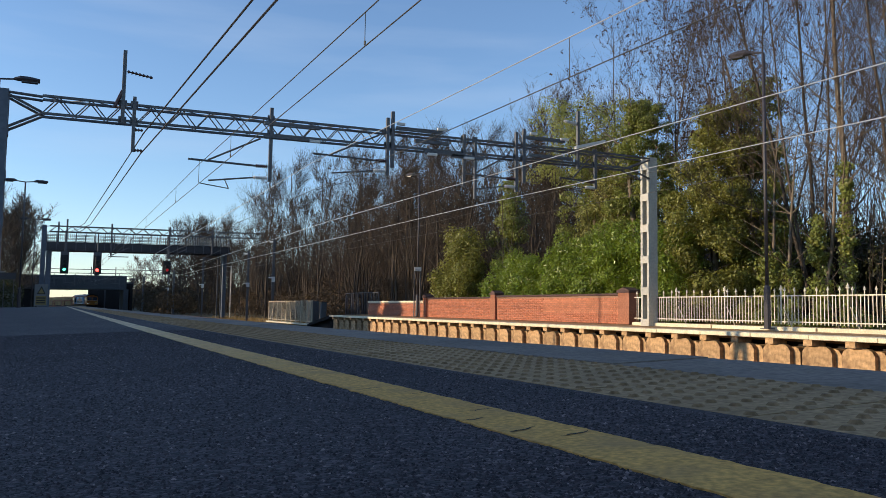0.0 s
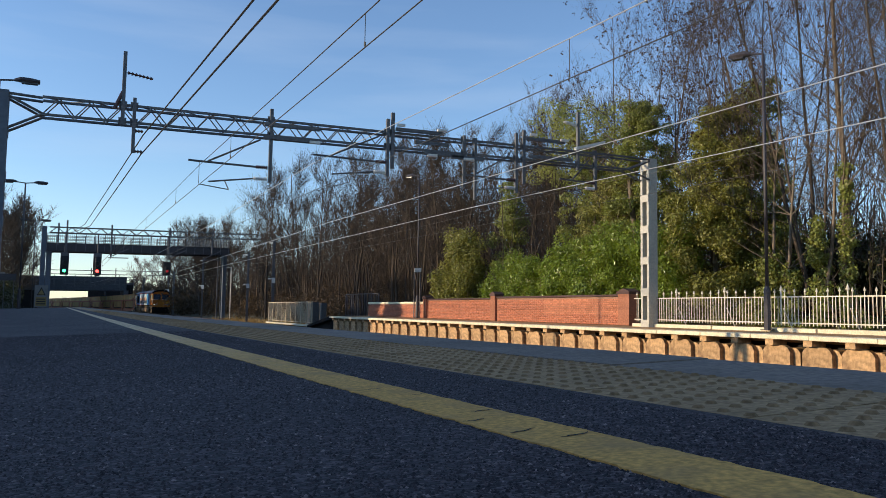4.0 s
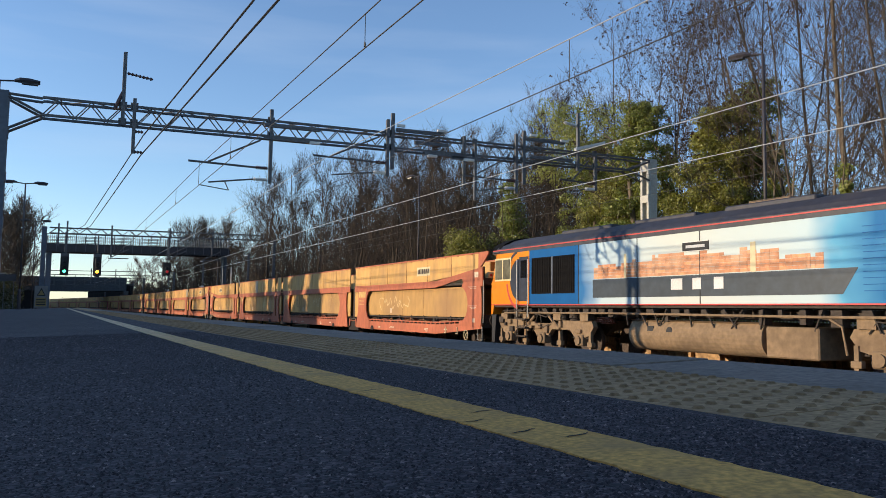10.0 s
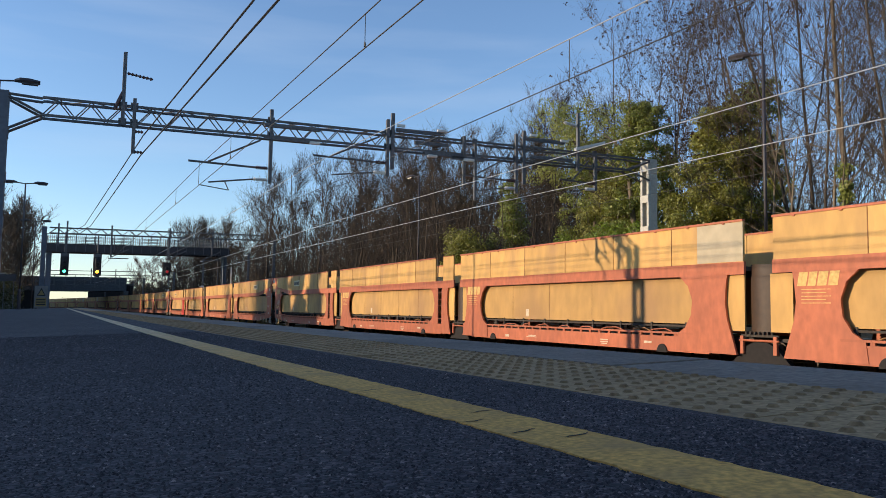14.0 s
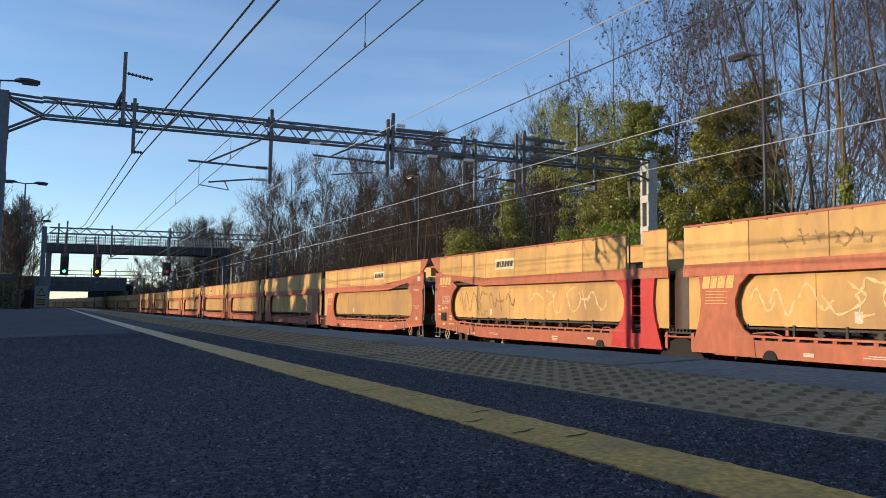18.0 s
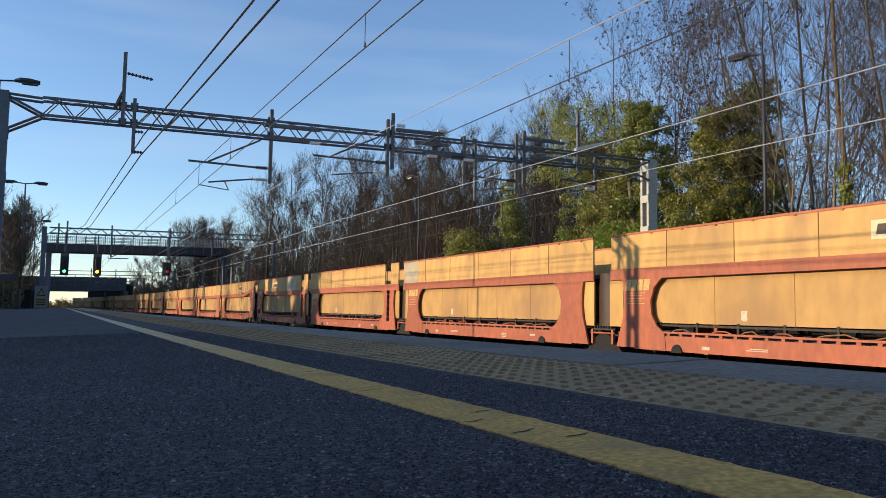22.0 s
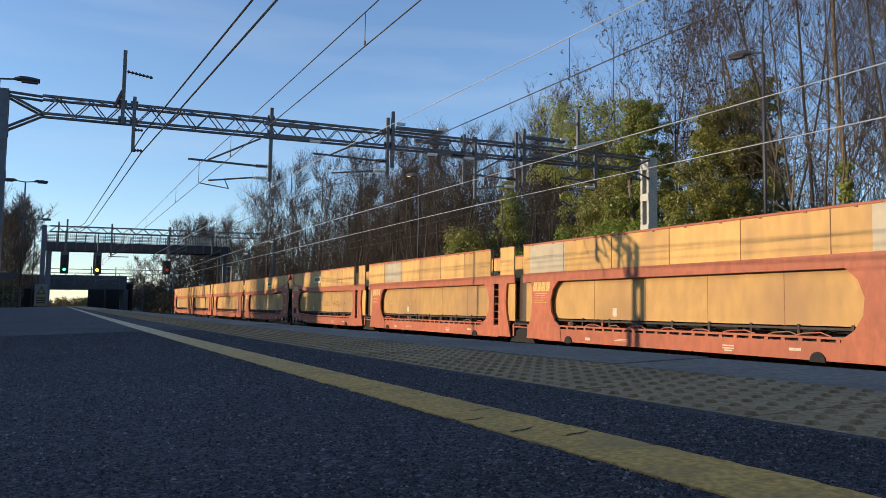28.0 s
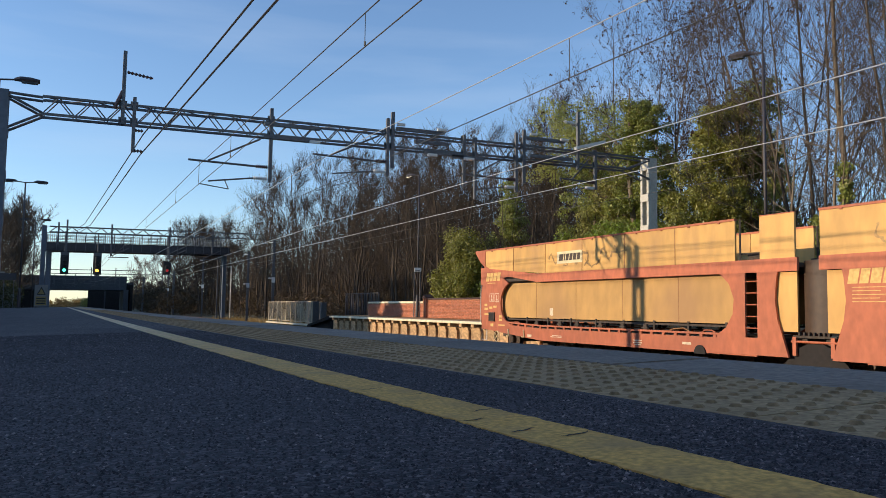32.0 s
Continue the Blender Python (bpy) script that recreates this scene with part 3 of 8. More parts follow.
def brick_panel(wall, y0, y1, z0, z1, x, thick, bricks, name="panel"):
    """A length of wall: mortar core with bricks as pieces on its sunny face."""
    b = B()
    box(b, x + 0.006, x + thick, y0, y1, z0, z1)
    part(name, b, M_MORTAR if bricks else M_BRICKWALL, wall)


def build_wall():
    wall = thing("brick_wall", None, "red brick boundary wall with dark coping and piers", "wall", kind="structure")
    z0 = F_Z + 0.03
    spans = [(23.35, 32.4, 1.90, True), (32.85, 40.4, 1.86, False), (40.4, 49.6, 1.66, False)]
    runs = []
    for y0, y1, z1, _ in spans:
        brick_panel(wall, y0, y1, z0, z1, WALL_X, 0.23, True)
        runs.append((y0, y1, z1))
    b = B()
    box(b, WALL_X - 0.05, WALL_X + 0.27, 23.3, 32.45, 1.905, 1.99, 0.02)
    part("coping", b, M_BRICK_DARK, wall, "dark blue-brown brick coping")
    b = B()
    box(b, WALL_X - 0.05, WALL_X + 0.27, 32.85, 40.4, 1.865, 1.94, 0.02)
    part("coping", b, M_BRICK_DARK, wall)
    b = B()
    box(b, WALL_X - 0.04, WALL_X + 0.27, 40.4, 49.6, 1.665, 1.78, 0.02)
    part("coping", b, M_WHITE_COPE, wall, "pale concrete coping")
    for y0, y1, z1 in ((22.68, 23.3, 2.0), (32.42, 32.84, 2.03), (40.2, 40.6, 1.93)):
        b = B()
        box(b, WALL_X - 0.11, WALL_X + 0.34, y0, y1, z0, z1)
        p = part("pier", b, M_BRICKWALL, wall, "brick pier")
        b = B()
        box(b, WALL_X - 0.15, WALL_X + 0.38, y0 - 0.04, y1 + 0.04, z1 + 0.002, z1 + 0.09)
        prism(b, [(y0 - 0.02, z1 + 0.092), (y1 + 0.02, z1 + 0.092), ((y0 + y1) / 2, z1 + 0.2)], WALL_X - 0.13, WALL_X + 0.36)
        part("pier_cap", b, M_BRICK_DARK, p, "dark rounded pier cap")
    return wall, runs


brick_wall, WALL_RUNS = build_wall()


def lay_bricks():
    """Single bricks on the wall faces; the far lengths are joined."""
    z0 = F_Z + 0.035
    b = B()
    box(b, 0, 0.02, 0, BL, 0, BH, 0.003)
    stretcher = mesh_of("brick", b, M_BRICK)
    b = B()
    box(b, 0, 0.02, 0, 0.1025, 0, BH, 0.003)
    header = mesh_of("brick", b, M_BRICK)
    rest = []
    single = 0
    for y0, y1, z1 in WALL_RUNS:
        row = 0
        z = z0
        while z + BH < z1:
            y = y0
            k = row % 2
            if k:
                y += 0.0565
            while y + 0.1025 <= y1 + 0.001:
                ln = BL if (k % 2 == 0) else 0.1025
                ln = min(ln, y1 - y)
                if y < 28.4 and single < 300 and z > 1.22 and ln in (BL, 0.1025):
                    share("brick", stretcher if ln == BL else header, brick_wall,
                          pose(WALL_X - 0.006 + random.uniform(-0.002, 0.002), y, z))
                    single += 1
                elif ln > 0.03:
                    rest.append((y, ln, z, random.uniform(-0.002, 0.002)))
                y += ln + BJ
                k += 1
            z += BH + BJ
            row += 1
    vs, fs = [], []
    for y, ln, z, dx in rest:
        o = len(vs)
        x0, x1 = WALL_X - 0.006 + dx, WALL_X + 0.014
        vs += [(x0, y, z), (x0, y + ln, z), (x0, y + ln, z + BH), (x0, y, z + BH), (x1, y, z), (x1, y + ln, z), (x1, y + ln, z + BH), (x1, y, z + BH)]
        fs += [(o, o + 3, o + 2, o + 1), (o, o + 1, o + 5, o + 4), (o + 1, o + 2, o + 6, o + 5), (o + 2, o + 3, o + 7, o + 6), (o + 3, o, o + 4, o + 7)]
    me = raw_mesh("brickwork", vs, fs, M_BRICK_I)
    ob = new("brickwork", me)
    ob.parent = brick_wall
    tagged(ob, "red bricks in mortar joints", kind="stuff")


M_BRICK_I = mat("red brick course", (0.47, 0.165, 0.088), 0.9, grain=25, vary=0.3, bump=0.4, stain=1.5, stain_amount=0.3, island=0.18, bump_size=0.006)


def lamp_post(x, y, z0, top, arm, double=False, arm_len=1.0, name_label=""):
    """Street lamp: column with thicker base, raking arm and flat head, arm towards (dx, dy)."""
    t = thing("platform_lamp", pose(x, y, z0), name_label or "dark grey platform lamp on a tall steel column", "street lamp", "platform lamps")
    h = top - z0
    b = B()
    tube(b, (0, 0, 1.2), (0, 0, h), 0.052, 0.045, n=10)
    part("column", b, M_LAMP, t, smooth=True)
    b = B()
    tube(b, (0, 0, 0), (0, 0, 1.15), 0.10, 0.095, n=10)
    tube(b, (0, 0, 1.15), (0, 0, 1.25), 0.095, 0.052, n=10)
    box(b, -0.14, 0.14, -0.14, 0.14, 0, 0.03)
    part("base_sleeve", b, M_LAMP, t)
    for k in ((1, -1) if double else (1,)):
        d = Vector((arm[0], arm[1], 0)).normalized() * k
        side = Vector((-d.y, d.x, 0))
        b = B()
        e = d * arm_len * 0.45 + Vector((0, 0, h + 0.05))
        tube(b, (0, 0, h), e, 0.032, n=8)
        part("arm", b, M_LAMP, t)
        b = B()
        # head: tapered flat lantern
        c0, c1, c2 = e, e + d * 0.18 + Vector((0, 0, 0.03)), e + d * (arm_len * 0.55 + 0.25) + Vector((0, 0, 0.03))
        rings = []
        for c, w, up, dn in ((c0, 0.05, 0.05, 0.03), (c1, 0.13, 0.09, 0.06), ((c1 + c2) / 2, 0.16, 0.09, 0.09), (c2, 0.12, 0.05, 0.06)):
            rings.append([b.verts.new(c + side * (w * sx) + Vector((0, 0, zz))) for sx, zz in ((-1, 0.0), (-0.7, up), (0.7, up), (1, 0.0), (0.7, -dn), (-0.7, -dn))])
        for r0, r1 in zip(rings, rings[1:]):
            for i in range(6):
                b.faces.new((r0[i], r0[(i + 1) % 6], r1[(i + 1) % 6], r1[i]))
        b.faces.new(rings[0])
        b.faces.new(rings[-1][::-1])
        hd = part("head", b, M_LAMP, t, "flat dark lantern head")
        b = B()
        m0, m1 = c1 + d * 0.05, c2 - d * 0.06
        vs = [b.verts.new(p + side * (w * 0.1) + Vector((0, 0, dz))) for p in (m0, m1) for w in (-1, 1) for dz in (-0.06, -0.11)]
        for f in ((0, 1, 3, 2), (4, 6, 7, 5), (0, 4, 5, 1), (2, 3, 7, 6), (0, 2, 6, 4), (1, 5, 7, 3)):
            b.faces.new([vs[i] for i in f])
        part("bowl", b, M_LAMPGLASS, hd, "clear lamp bowl")
    return t


for ly in (16.15, 40.5, -9.0):
    lamp_post(18.1, ly, F_Z + 0.05, 8.9, (-0.42, 1.0), arm_len=0.72)
for ly in (30.6, 55.0, 79.5):
    lamp_post(-2.2, ly, 1.36 if ly < 66 else 0.1, 9.32 if ly < 40 else 9.15, (1, 0.05), double=True, arm_len=1.0)


# ---- overhead line ----
GY = 21.33


def lattice_beam(parent, x0, x1, y, z_low, z_top, depth, bay, diag=0.016, chord=0.03, dia2=True):
    """Open box girder: four chords, and diagonals on its two faces."""
    for dy in (-depth / 2, depth / 2):
        for z in (z_low, z_top):
            b = B()
            box(b, x0, x1, y + dy - chord, y + dy + chord, z - chord, z + chord)
            part("chord", b, M_GALV, parent)
        up, dn = B(), B()
        tube(up, (0, 0, z_low), (bay, 0, z_top), diag, n=5)
        tube(dn, (0, 0, z_top), (bay, 0, z_low), diag, n=5)
        bars_ = mesh_of("lacing_bar", up, M_GALV), mesh_of("lacing_bar", dn, M_GALV)
        for k in range(int((x1 - x0) / bay)):
            share("lacing_bar", bars_[k % 2], parent, pose(x0 + k * bay, y + dy, 0))
    up, dn = B(), B()
    tube(up, (0, -depth / 2, z_top), (bay * 1.5, depth / 2, z_top), diag * 0.9, n=4)
    tube(dn, (0, depth / 2, z_top), (bay * 1.5, -depth / 2, z_top), diag * 0.9, n=4)
    bars_ = mesh_of("top_lacing_bar", up, M_GALV), mesh_of("top_lacing_bar", dn, M_GALV)
    for k in range(int((x1 - x0) / (bay * 1.5))):
        share("top_lacing_bar", bars_[k % 2], parent, pose(x0 + k * bay * 1.5, y, 0))


def gantry_mast(parent, x0, x1, y, z0, z1, material, leg=0.1):
    """Twin-leg batten mast: two channels joined by plates."""
    for ya in (y - 0.21, y + 0.11):
        b = B()
        box(b, x0, x1, ya, ya + leg, z0, z1)
        part("leg", b, material, parent)
    z = z0
    while z < z1 - 0.2:
        for xx in (x0 - 0.014, x1 + 0.001):
            b = B()
            box(b, xx, xx + 0.013, y - 0.205, y + 0.205, z, min(z + 0.26, z1))
            part("batten", b, material, parent)
        z += 1.08


def insulator(bm, p0, p1, r, sheds=6):
    """A ribbed rod turned in one piece."""
    p0, p1 = Vector(p0), Vector(p1)
    d = (p1 - p0).normalized()
    a = d.orthogonal().normalized()
    b = d.cross(a)
    prof = [(0.0, r * 0.4)]
    for i in range(sheds):
        prof += [((i + 0.15) / sheds, r * 0.4), ((i + 0.2) / sheds, r), ((i + 0.75) / sheds, r * 0.6), ((i + 0.8) / sheds, r * 0.4)]
    prof.append((1.0, r * 0.4))
    prev = None
    for f, rr in prof:
        c = p0.lerp(p1, f)
        ring = [bm.verts.new(c + (a * math.cos(0.7854 * k) + b * math.sin(0.7854 * k)) * rr) for k in range(8)]
        if prev:
            for k in range(8):
                bm.faces.new((prev[k], prev[(k + 1) % 8], ring[(k + 1) % 8], ring[k]))
        else:
            bm.faces.new(ring[::-1])
        prev = ring
    bm.faces.new(prev)


def reg_arm(parent, x_post, reach, z_hi, z_lo, y, contact_x, contact_z, cat_z):
    """Cantilever on a drop post: top tube, bracket, registration tube, insulators, steady arm."""
    b = B()
    tube(b, (x_post - 0.35, y, z_hi), (x_post - reach, y, z_hi + 0.05), 0.028, n=6)
    tube(b, (x_post - 0.25, y, z_hi + 0.75), (x_post - reach + 0.5, y, z_hi + 0.06), 0.026, n=6)
    part("cantilever_tube", b, M_GALV, parent)
    b = B()
    tube(b, (x_post - 0.4, y, z_lo), (x_post - reach * 0.75, y, z_lo - 0.16), 0.022, n=6)
    tube(b, (x_post - reach * 0.55, y, z_lo - 0.12), (x_post - reach * 0.5, y, z_lo - 0.34), 0.014, n=5)
    tube(b, (x_post - reach * 0.5, y, z_lo - 0.34), (contact_x, y, contact_z), 0.014, n=5)
    part("registration_arm", b, M_GALV, parent)
    b = B()
    insulator(b, (x_post - 0.04, y, z_hi), (x_post - 0.36, y, z_hi), 0.06)
    part("insulator", b, M_INSUL, parent, "brown ribbed insulator")
    b = B()
    insulator(b, (x_post - 0.04, y, z_lo), (x_post - 0.42, y, z_lo), 0.06)
    part("insulator", b, M_CERAMIC, parent, "pale ribbed insulator")
    b = B()
    tube(b, (contact_x, y, contact_z + 0.02), (contact_x, y, cat_z), 0.008, n=4)
    part("dropper", b, M_WIRE, parent)


def build_gantry():
    g = thing("overhead_gantry", pose(-0.08, 0, 0), "grey lattice steel gantry carrying overhead line equipment", "gantry")
    # left mast is dark blue-grey to stand for its shaded side
    gantry_mast(g, -1.62, -1.22, GY, 1.3, 6.72, M_STEELBLUE)
    gantry_mast(g, 18.16, 18.54, GY, F_Z, 6.66, M_MAST)
    lattice_beam(g, -0.5, 17.3, GY, 6.2, 6.63, 0.42, 0.36)
    for dy in (-0.21, 0.21):
        for xa, za, xb, zb_ in ((-1.22, 6.64, -0.5, 6.6), (-1.22, 6.58, -0.5, 6.22), (-1.22, 5.8, -0.5, 6.2), (17.3, 6.63, 18.2, 6.6), (17.3, 6.2, 18.2, 5.9), (17.3, 6.2, 18.2, 6.55)):
            b = B()
            tube(b, (xa, GY + dy, za), (xb, GY + dy, zb_), 0.033, n=6)
            part("end_brace", b, M_GALV, g)
    # vertical posts: place, low end, high end
    posts = [(1.30, 6.1, 7.98, 0.055), (1.57, 5.42, 6.82, 0.05), (5.05, 4.88, 6.92, 0.055), (8.45, 5.3, 7.0, 0.055), (8.6, 5.55, 7.2, 0.06),
             (10.95, 5.15, 6.75, 0.05), (11.34, 4.8, 6.6, 0.045), (12.8, 5.1, 7.0, 0.055), (13.08, 5.4, 7.12, 0.055), (15.15, 6.0, 7.92, 0.05), (15.85, 5.38, 6.55, 0.05)]
    for x, a, c, r in posts:
        r *= 0.8
        b = B()
        box(b, x - r, x + r, GY - 0.33, GY - 0.24, a, c)
        box(b, x - r - 0.05, x + r + 0.05, GY - 0.25, GY - 0.235, 6.12, 6.3)
        box(b, x - r - 0.05, x + r + 0.05, GY - 0.25, GY - 0.235, 6.55, 6.72)
        part("drop_post", b, M_GALV, g)
    # horizontal carrier channels bolted to the girder
    for x0, x1, z in ((4.85, 6.4, 6.48), (4.85, 6.4, 6.13), (8.7, 10.2, 6.72), (9.3, 10.4, 6.4), (9.6, 10.9, 6.1), (13.1, 14.6, 6.86), (13.3, 14.9, 6.3), (10.5, 11.6, 6.05)):
        b = B()
        box(b, x0, x1, GY - 0.36, GY - 0.26, z - 0.05, z + 0.05)
        part("carrier", b, M_GALV, g)
    for x0, x1, z in ((8.7, 8.95, 6.83), (10.0, 10.3, 6.8), (9.7, 10.0, 6.02), (10.9, 11.25, 6.0), (13.25, 13.5, 6.98), (14.4, 14.7, 6.9), (6.1, 6.4, 6.08)):
        b = B()
        box(b, x0, x1, GY - 0.42, GY - 0.34, z - 0.035, z + 0.045, 0.01)
        part("clamp", b, M_CERAMIC, g, "pale cast clamp")
    b = B()
    vs = [(14.95, 6.72), (16.1, 7.02), (16.1, 6.92), (14.95, 6.62)]
    prism_y(b, vs, GY - 0.5, GY - 0.38)
    part("fuse_tray", b, M_CERAMIC, g, "long pale insulating tray")
    b = B()
    insulator(b, (1.36, GY - 0.28, 7.45), (1.98, GY - 0.28, 7.36), 0.05, 7)
    tube(b, (1.1, GY - 0.28, 6.5), (1.28, GY - 0.28, 6.95), 0.05, n=6)
    part("side_insulator", b, M_INSUL, g, "brown insulator on a side arm")
    b = B()
    insulator(b, (15.1, GY - 0.28, 7.5), (14.6, GY - 0.28, 7.55), 0.06, 5)
    part("side_insulator", b, M_CERAMIC, g)
    for z in (5.98, 5.46):
        b = B()
        insulator(b, (1.6, GY - 0.28, z), (1.8, GY - 0.28, z), 0.05, 3)
        part("feeder_insulator", b, M_INSUL, g)
    reg_arm(g, 5.02, 2.1, 5.3, 4.98, GY - 0.28, 3.2, 4.74, 5.32)
    reg_arm(g, 8.44, 2.2, 5.72, 5.42, GY - 0.28, 6.35, 4.75, 5.4)
    reg_arm(g, 12.8, 2.0, 5.5, 5.25, GY - 0.28, 11.75, 4.72, 5.3)
    reg_arm(g, 15.85, 1.4, 5.62, 5.42, GY - 0.28, 15.0, 4.75, 5.35)
    return g


build_gantry()


def wire(name, pts, r, material, label):
    b = B()
    path_tube(b, pts, r, 5)
    o = part(name, b, material)
    return tagged(o, label, "wire", "overhead wires")


def catenary(x, zc, zk, label, mk=M_WIRE, mc=M_WIRE, r=0.0085, sag=0.35):
    """Contact wire and sagging catenary wire with droppers, gantry to gantry."""
    supports = [-44, GY - 0.28, 91, 150]
    t = thing("overhead_wire", pose(-0.07, 0, 0), label, "wire", "overhead wires")
    for a, c in zip(supports, supports[1:]):
        pts = []
        for i in range(17):
            f = i / 16
            s = a + (c - a) * f
            p, _ = route(s, x + (0.12 if a < 0 else -0.12) * math.sin(f * 3.1416))
            pts.append((p.x, p.y, zk - sag * 4 * f * (1 - f)))
        b = B()
        path_tube(b, pts, r, 5)
        part("catenary_wire", b, mk, t)
        b = B()
        pc = [(q[0], q[1], zc) for q in pts]
        path_tube(b, pc, r, 5)
        part("contact_wire", b, mc, t)
        b = B()
        for i in range(1, 16, 2):
            q = pts[i]
            if q[2] - zc > 0.03:
                tube(b, q, (q[0], q[1], zc), 0.0055, n=4)
                tube(b, (q[0], q[1], zc + 0.02), (q[0], q[1], zc + 0.07), 0.014, n=5)
        part("droppers", b, M_WIRE, t)
    return t


catenary(3.2, 4.72, 5.24, "dark copper contact wire with droppers above a track", sag=0.15)
catenary(6.2, 4.72, 5.5, "pale copper catenary wire above a track", mk=M_WIRE_LIT)
catenary(15.0, 4.75, 5.4, "thin copper contact wire above the far track", r=0.006)
for nm, p, q, m_ in (("up", (10.95, 7.4, 5.2), (10.45, 33, 5.2), M_WIRE_LIT), ("lo", (12.2, 8.3, 4.7), (11.7, 22, 4.7), M_WIRE_LIT)):
    p, q = Vector(p), Vector(q)
    d = (q - p) / (q.y - p.y)
    far = Vector((11.7, 91, 5.3 if nm == "up" else 4.75))
    wire("overhead_wire", [p - d * 50, p, q, q.lerp(far, 0.5), far], 0.009, m_, "sunlit copper wire along the third track")
for sx, z, nx, nz, ny, fx, fy in ((1.72, 5.89, 2.11, 5.6, 10.2, 1.06, 46.0), (1.68, 5.38, 2.10, 5.1, 8.8, 1.19, 41.2)):
    wire("feeder_cable", [(nx + 0.036 * (ny + 30), -30, nz - 0.2), (nx, ny, nz), (sx, GY - 0.28, z), (fx, fy, z), (0.6, 91, 9.0)], 0.016, M_BLACK, "thick dark feeder cable beside the near platform")


# ---- train ----
M_PANEL = mat("ochre panel paint", (0.585, 0.335, 0.098), 0.65, grain=3.0, vary=0.14, bump=0.05, stain=0.8, stain_color=(0.34, 0.19, 0.085), stain_amount=0.7, rand=0.16, stretch=(1, 1, 0.4))
M_PANEL_LOW = mat("dusty ochre panel paint", (0.535, 0.31, 0.098), 0.7, grain=3.0, vary=0.14, bump=0.05, stain=0.7, stain_color=(0.33, 0.185, 0.08), stain_amount=0.8, rand=0.18, stretch=(1, 1, 0.5))
M_PANEL_PALE = mat("replaced pale panel", (0.46, 0.38, 0.25), 0.6, grain=2.5, vary=0.12, bump=0.04, stain=1.2, stain_amount=0.5)
M_RED = mat("faded red-brown wagon paint", (0.425, 0.120, 0.054), 0.65, grain=7, vary=0.16, bump=0.06, stain=0.8, stain_color=(0.25, 0.078, 0.044), stain_amount=0.5, rand=0.14, stretch=(1, 1, 0.5))
M_RED_NEW = mat("fresh red paint", (0.50, 0.035, 0.03), 0.45, grain=6, vary=0.1, bump=0.03, stain=1, stain_amount=0.3)
M_SEAM = mat("rust-brown panel seam", (0.26, 0.12, 0.04), 0.7, grain=8, vary=0.3, bump=0)
M_UNDER = mat("brake dust and grime", (0.055, 0.042, 0.032), 0.85, grain=12, vary=0.4, bump=0.2, stain=2, stain_amount=0.4)
M_DARKIN = mat("near-black steel and inner shade", (0.014, 0.011, 0.010), 0.85, grain=8, vary=0.3, bump=0.05)
M_BELLOWS = mat("brown rubber curtain", (0.055, 0.030, 0.016), 0.6, grain=6, vary=0.2, bump=0.05)
M_MARK = mat("faded white lettering", (0.62, 0.50, 0.36), 0.7, grain=15, vary=0.25, bump=0, stain=8, stain_amount=0.4)
M_MARK_Y = mat("faded yellow lettering", (0.66, 0.42, 0.14), 0.7, grain=15, vary=0.2, bump=0, stain=8, stain_amount=0.4)
M_PLATE = mat("cream sign plate", (0.66, 0.56, 0.33), 0.6, grain=8, vary=0.12, bump=0, stain=4, stain_amount=0.3)
M_INK = mat("dark sign ink", (0.07, 0.05, 0.035), 0.7, grain=8, vary=0.2, bump=0)
M_GRAF = mat("dark spray paint", (0.30, 0.175, 0.06), 0.6, grain=8, vary=0.3, bump=0, stain=3, stain_amount=0.3)
M_GRAF_B = mat("grey spray paint", (0.44, 0.26, 0.09), 0.6, grain=8, vary=0.3, bump=0)
M_GRAF_W = mat("pale spray paint", (0.66, 0.47, 0.22), 0.6, grain=8, vary=0.2, bump=0)
M_HANDY = mat("cream handwheel paint", (0.62, 0.50, 0.28), 0.5, grain=20, vary=0.15, bump=0)
M_WHITE = mat("off-white rail paint", (0.6, 0.56, 0.48), 0.5, grain=20, vary=0.15, bump=0)
M_TYRE = mat("wheel steel", (0.08, 0.06, 0.05), 0.55, metal=0.5, grain=20, vary=0.3, bump=0.05)

SITE[0] = False
SX = 1.33          # half width of a wagon
Z_SOLE, Z_DECK, Z_B0, Z_B1, Z_TOP = 0.43, 0.90, 2.28, 2.57, 3.52


def arc_pts(cy, cz, ry, rz, a0, a1, n):
    return [(cy + ry * math.cos(radians(a0 + (a1 - a0) * i / n)), cz + rz * math.sin(radians(a0 + (a1 - a0) * i / n))) for i in range(n + 1)]


def wheelset(parent, y, r=0.38):
    for sx in (-1, 1):
        b = B()
        disc(b, (sx * 0.72, y, r), (1, 0, 0), r, 0.12, 20)
        disc(b, (sx * 0.66, y, r), (1, 0, 0), r + 0.028, 0.03, 20)
        disc(b, (sx * 0.82, y, r), (1, 0, 0), 0.13, 0.16, 10)
        part("wheel", b, M_TYRE, parent)
    b = B()
    tube(b, (-0.66, y, r), (0.66, y, r), 0.08, n=8)
    part("axle", b, M_UNDER, parent)


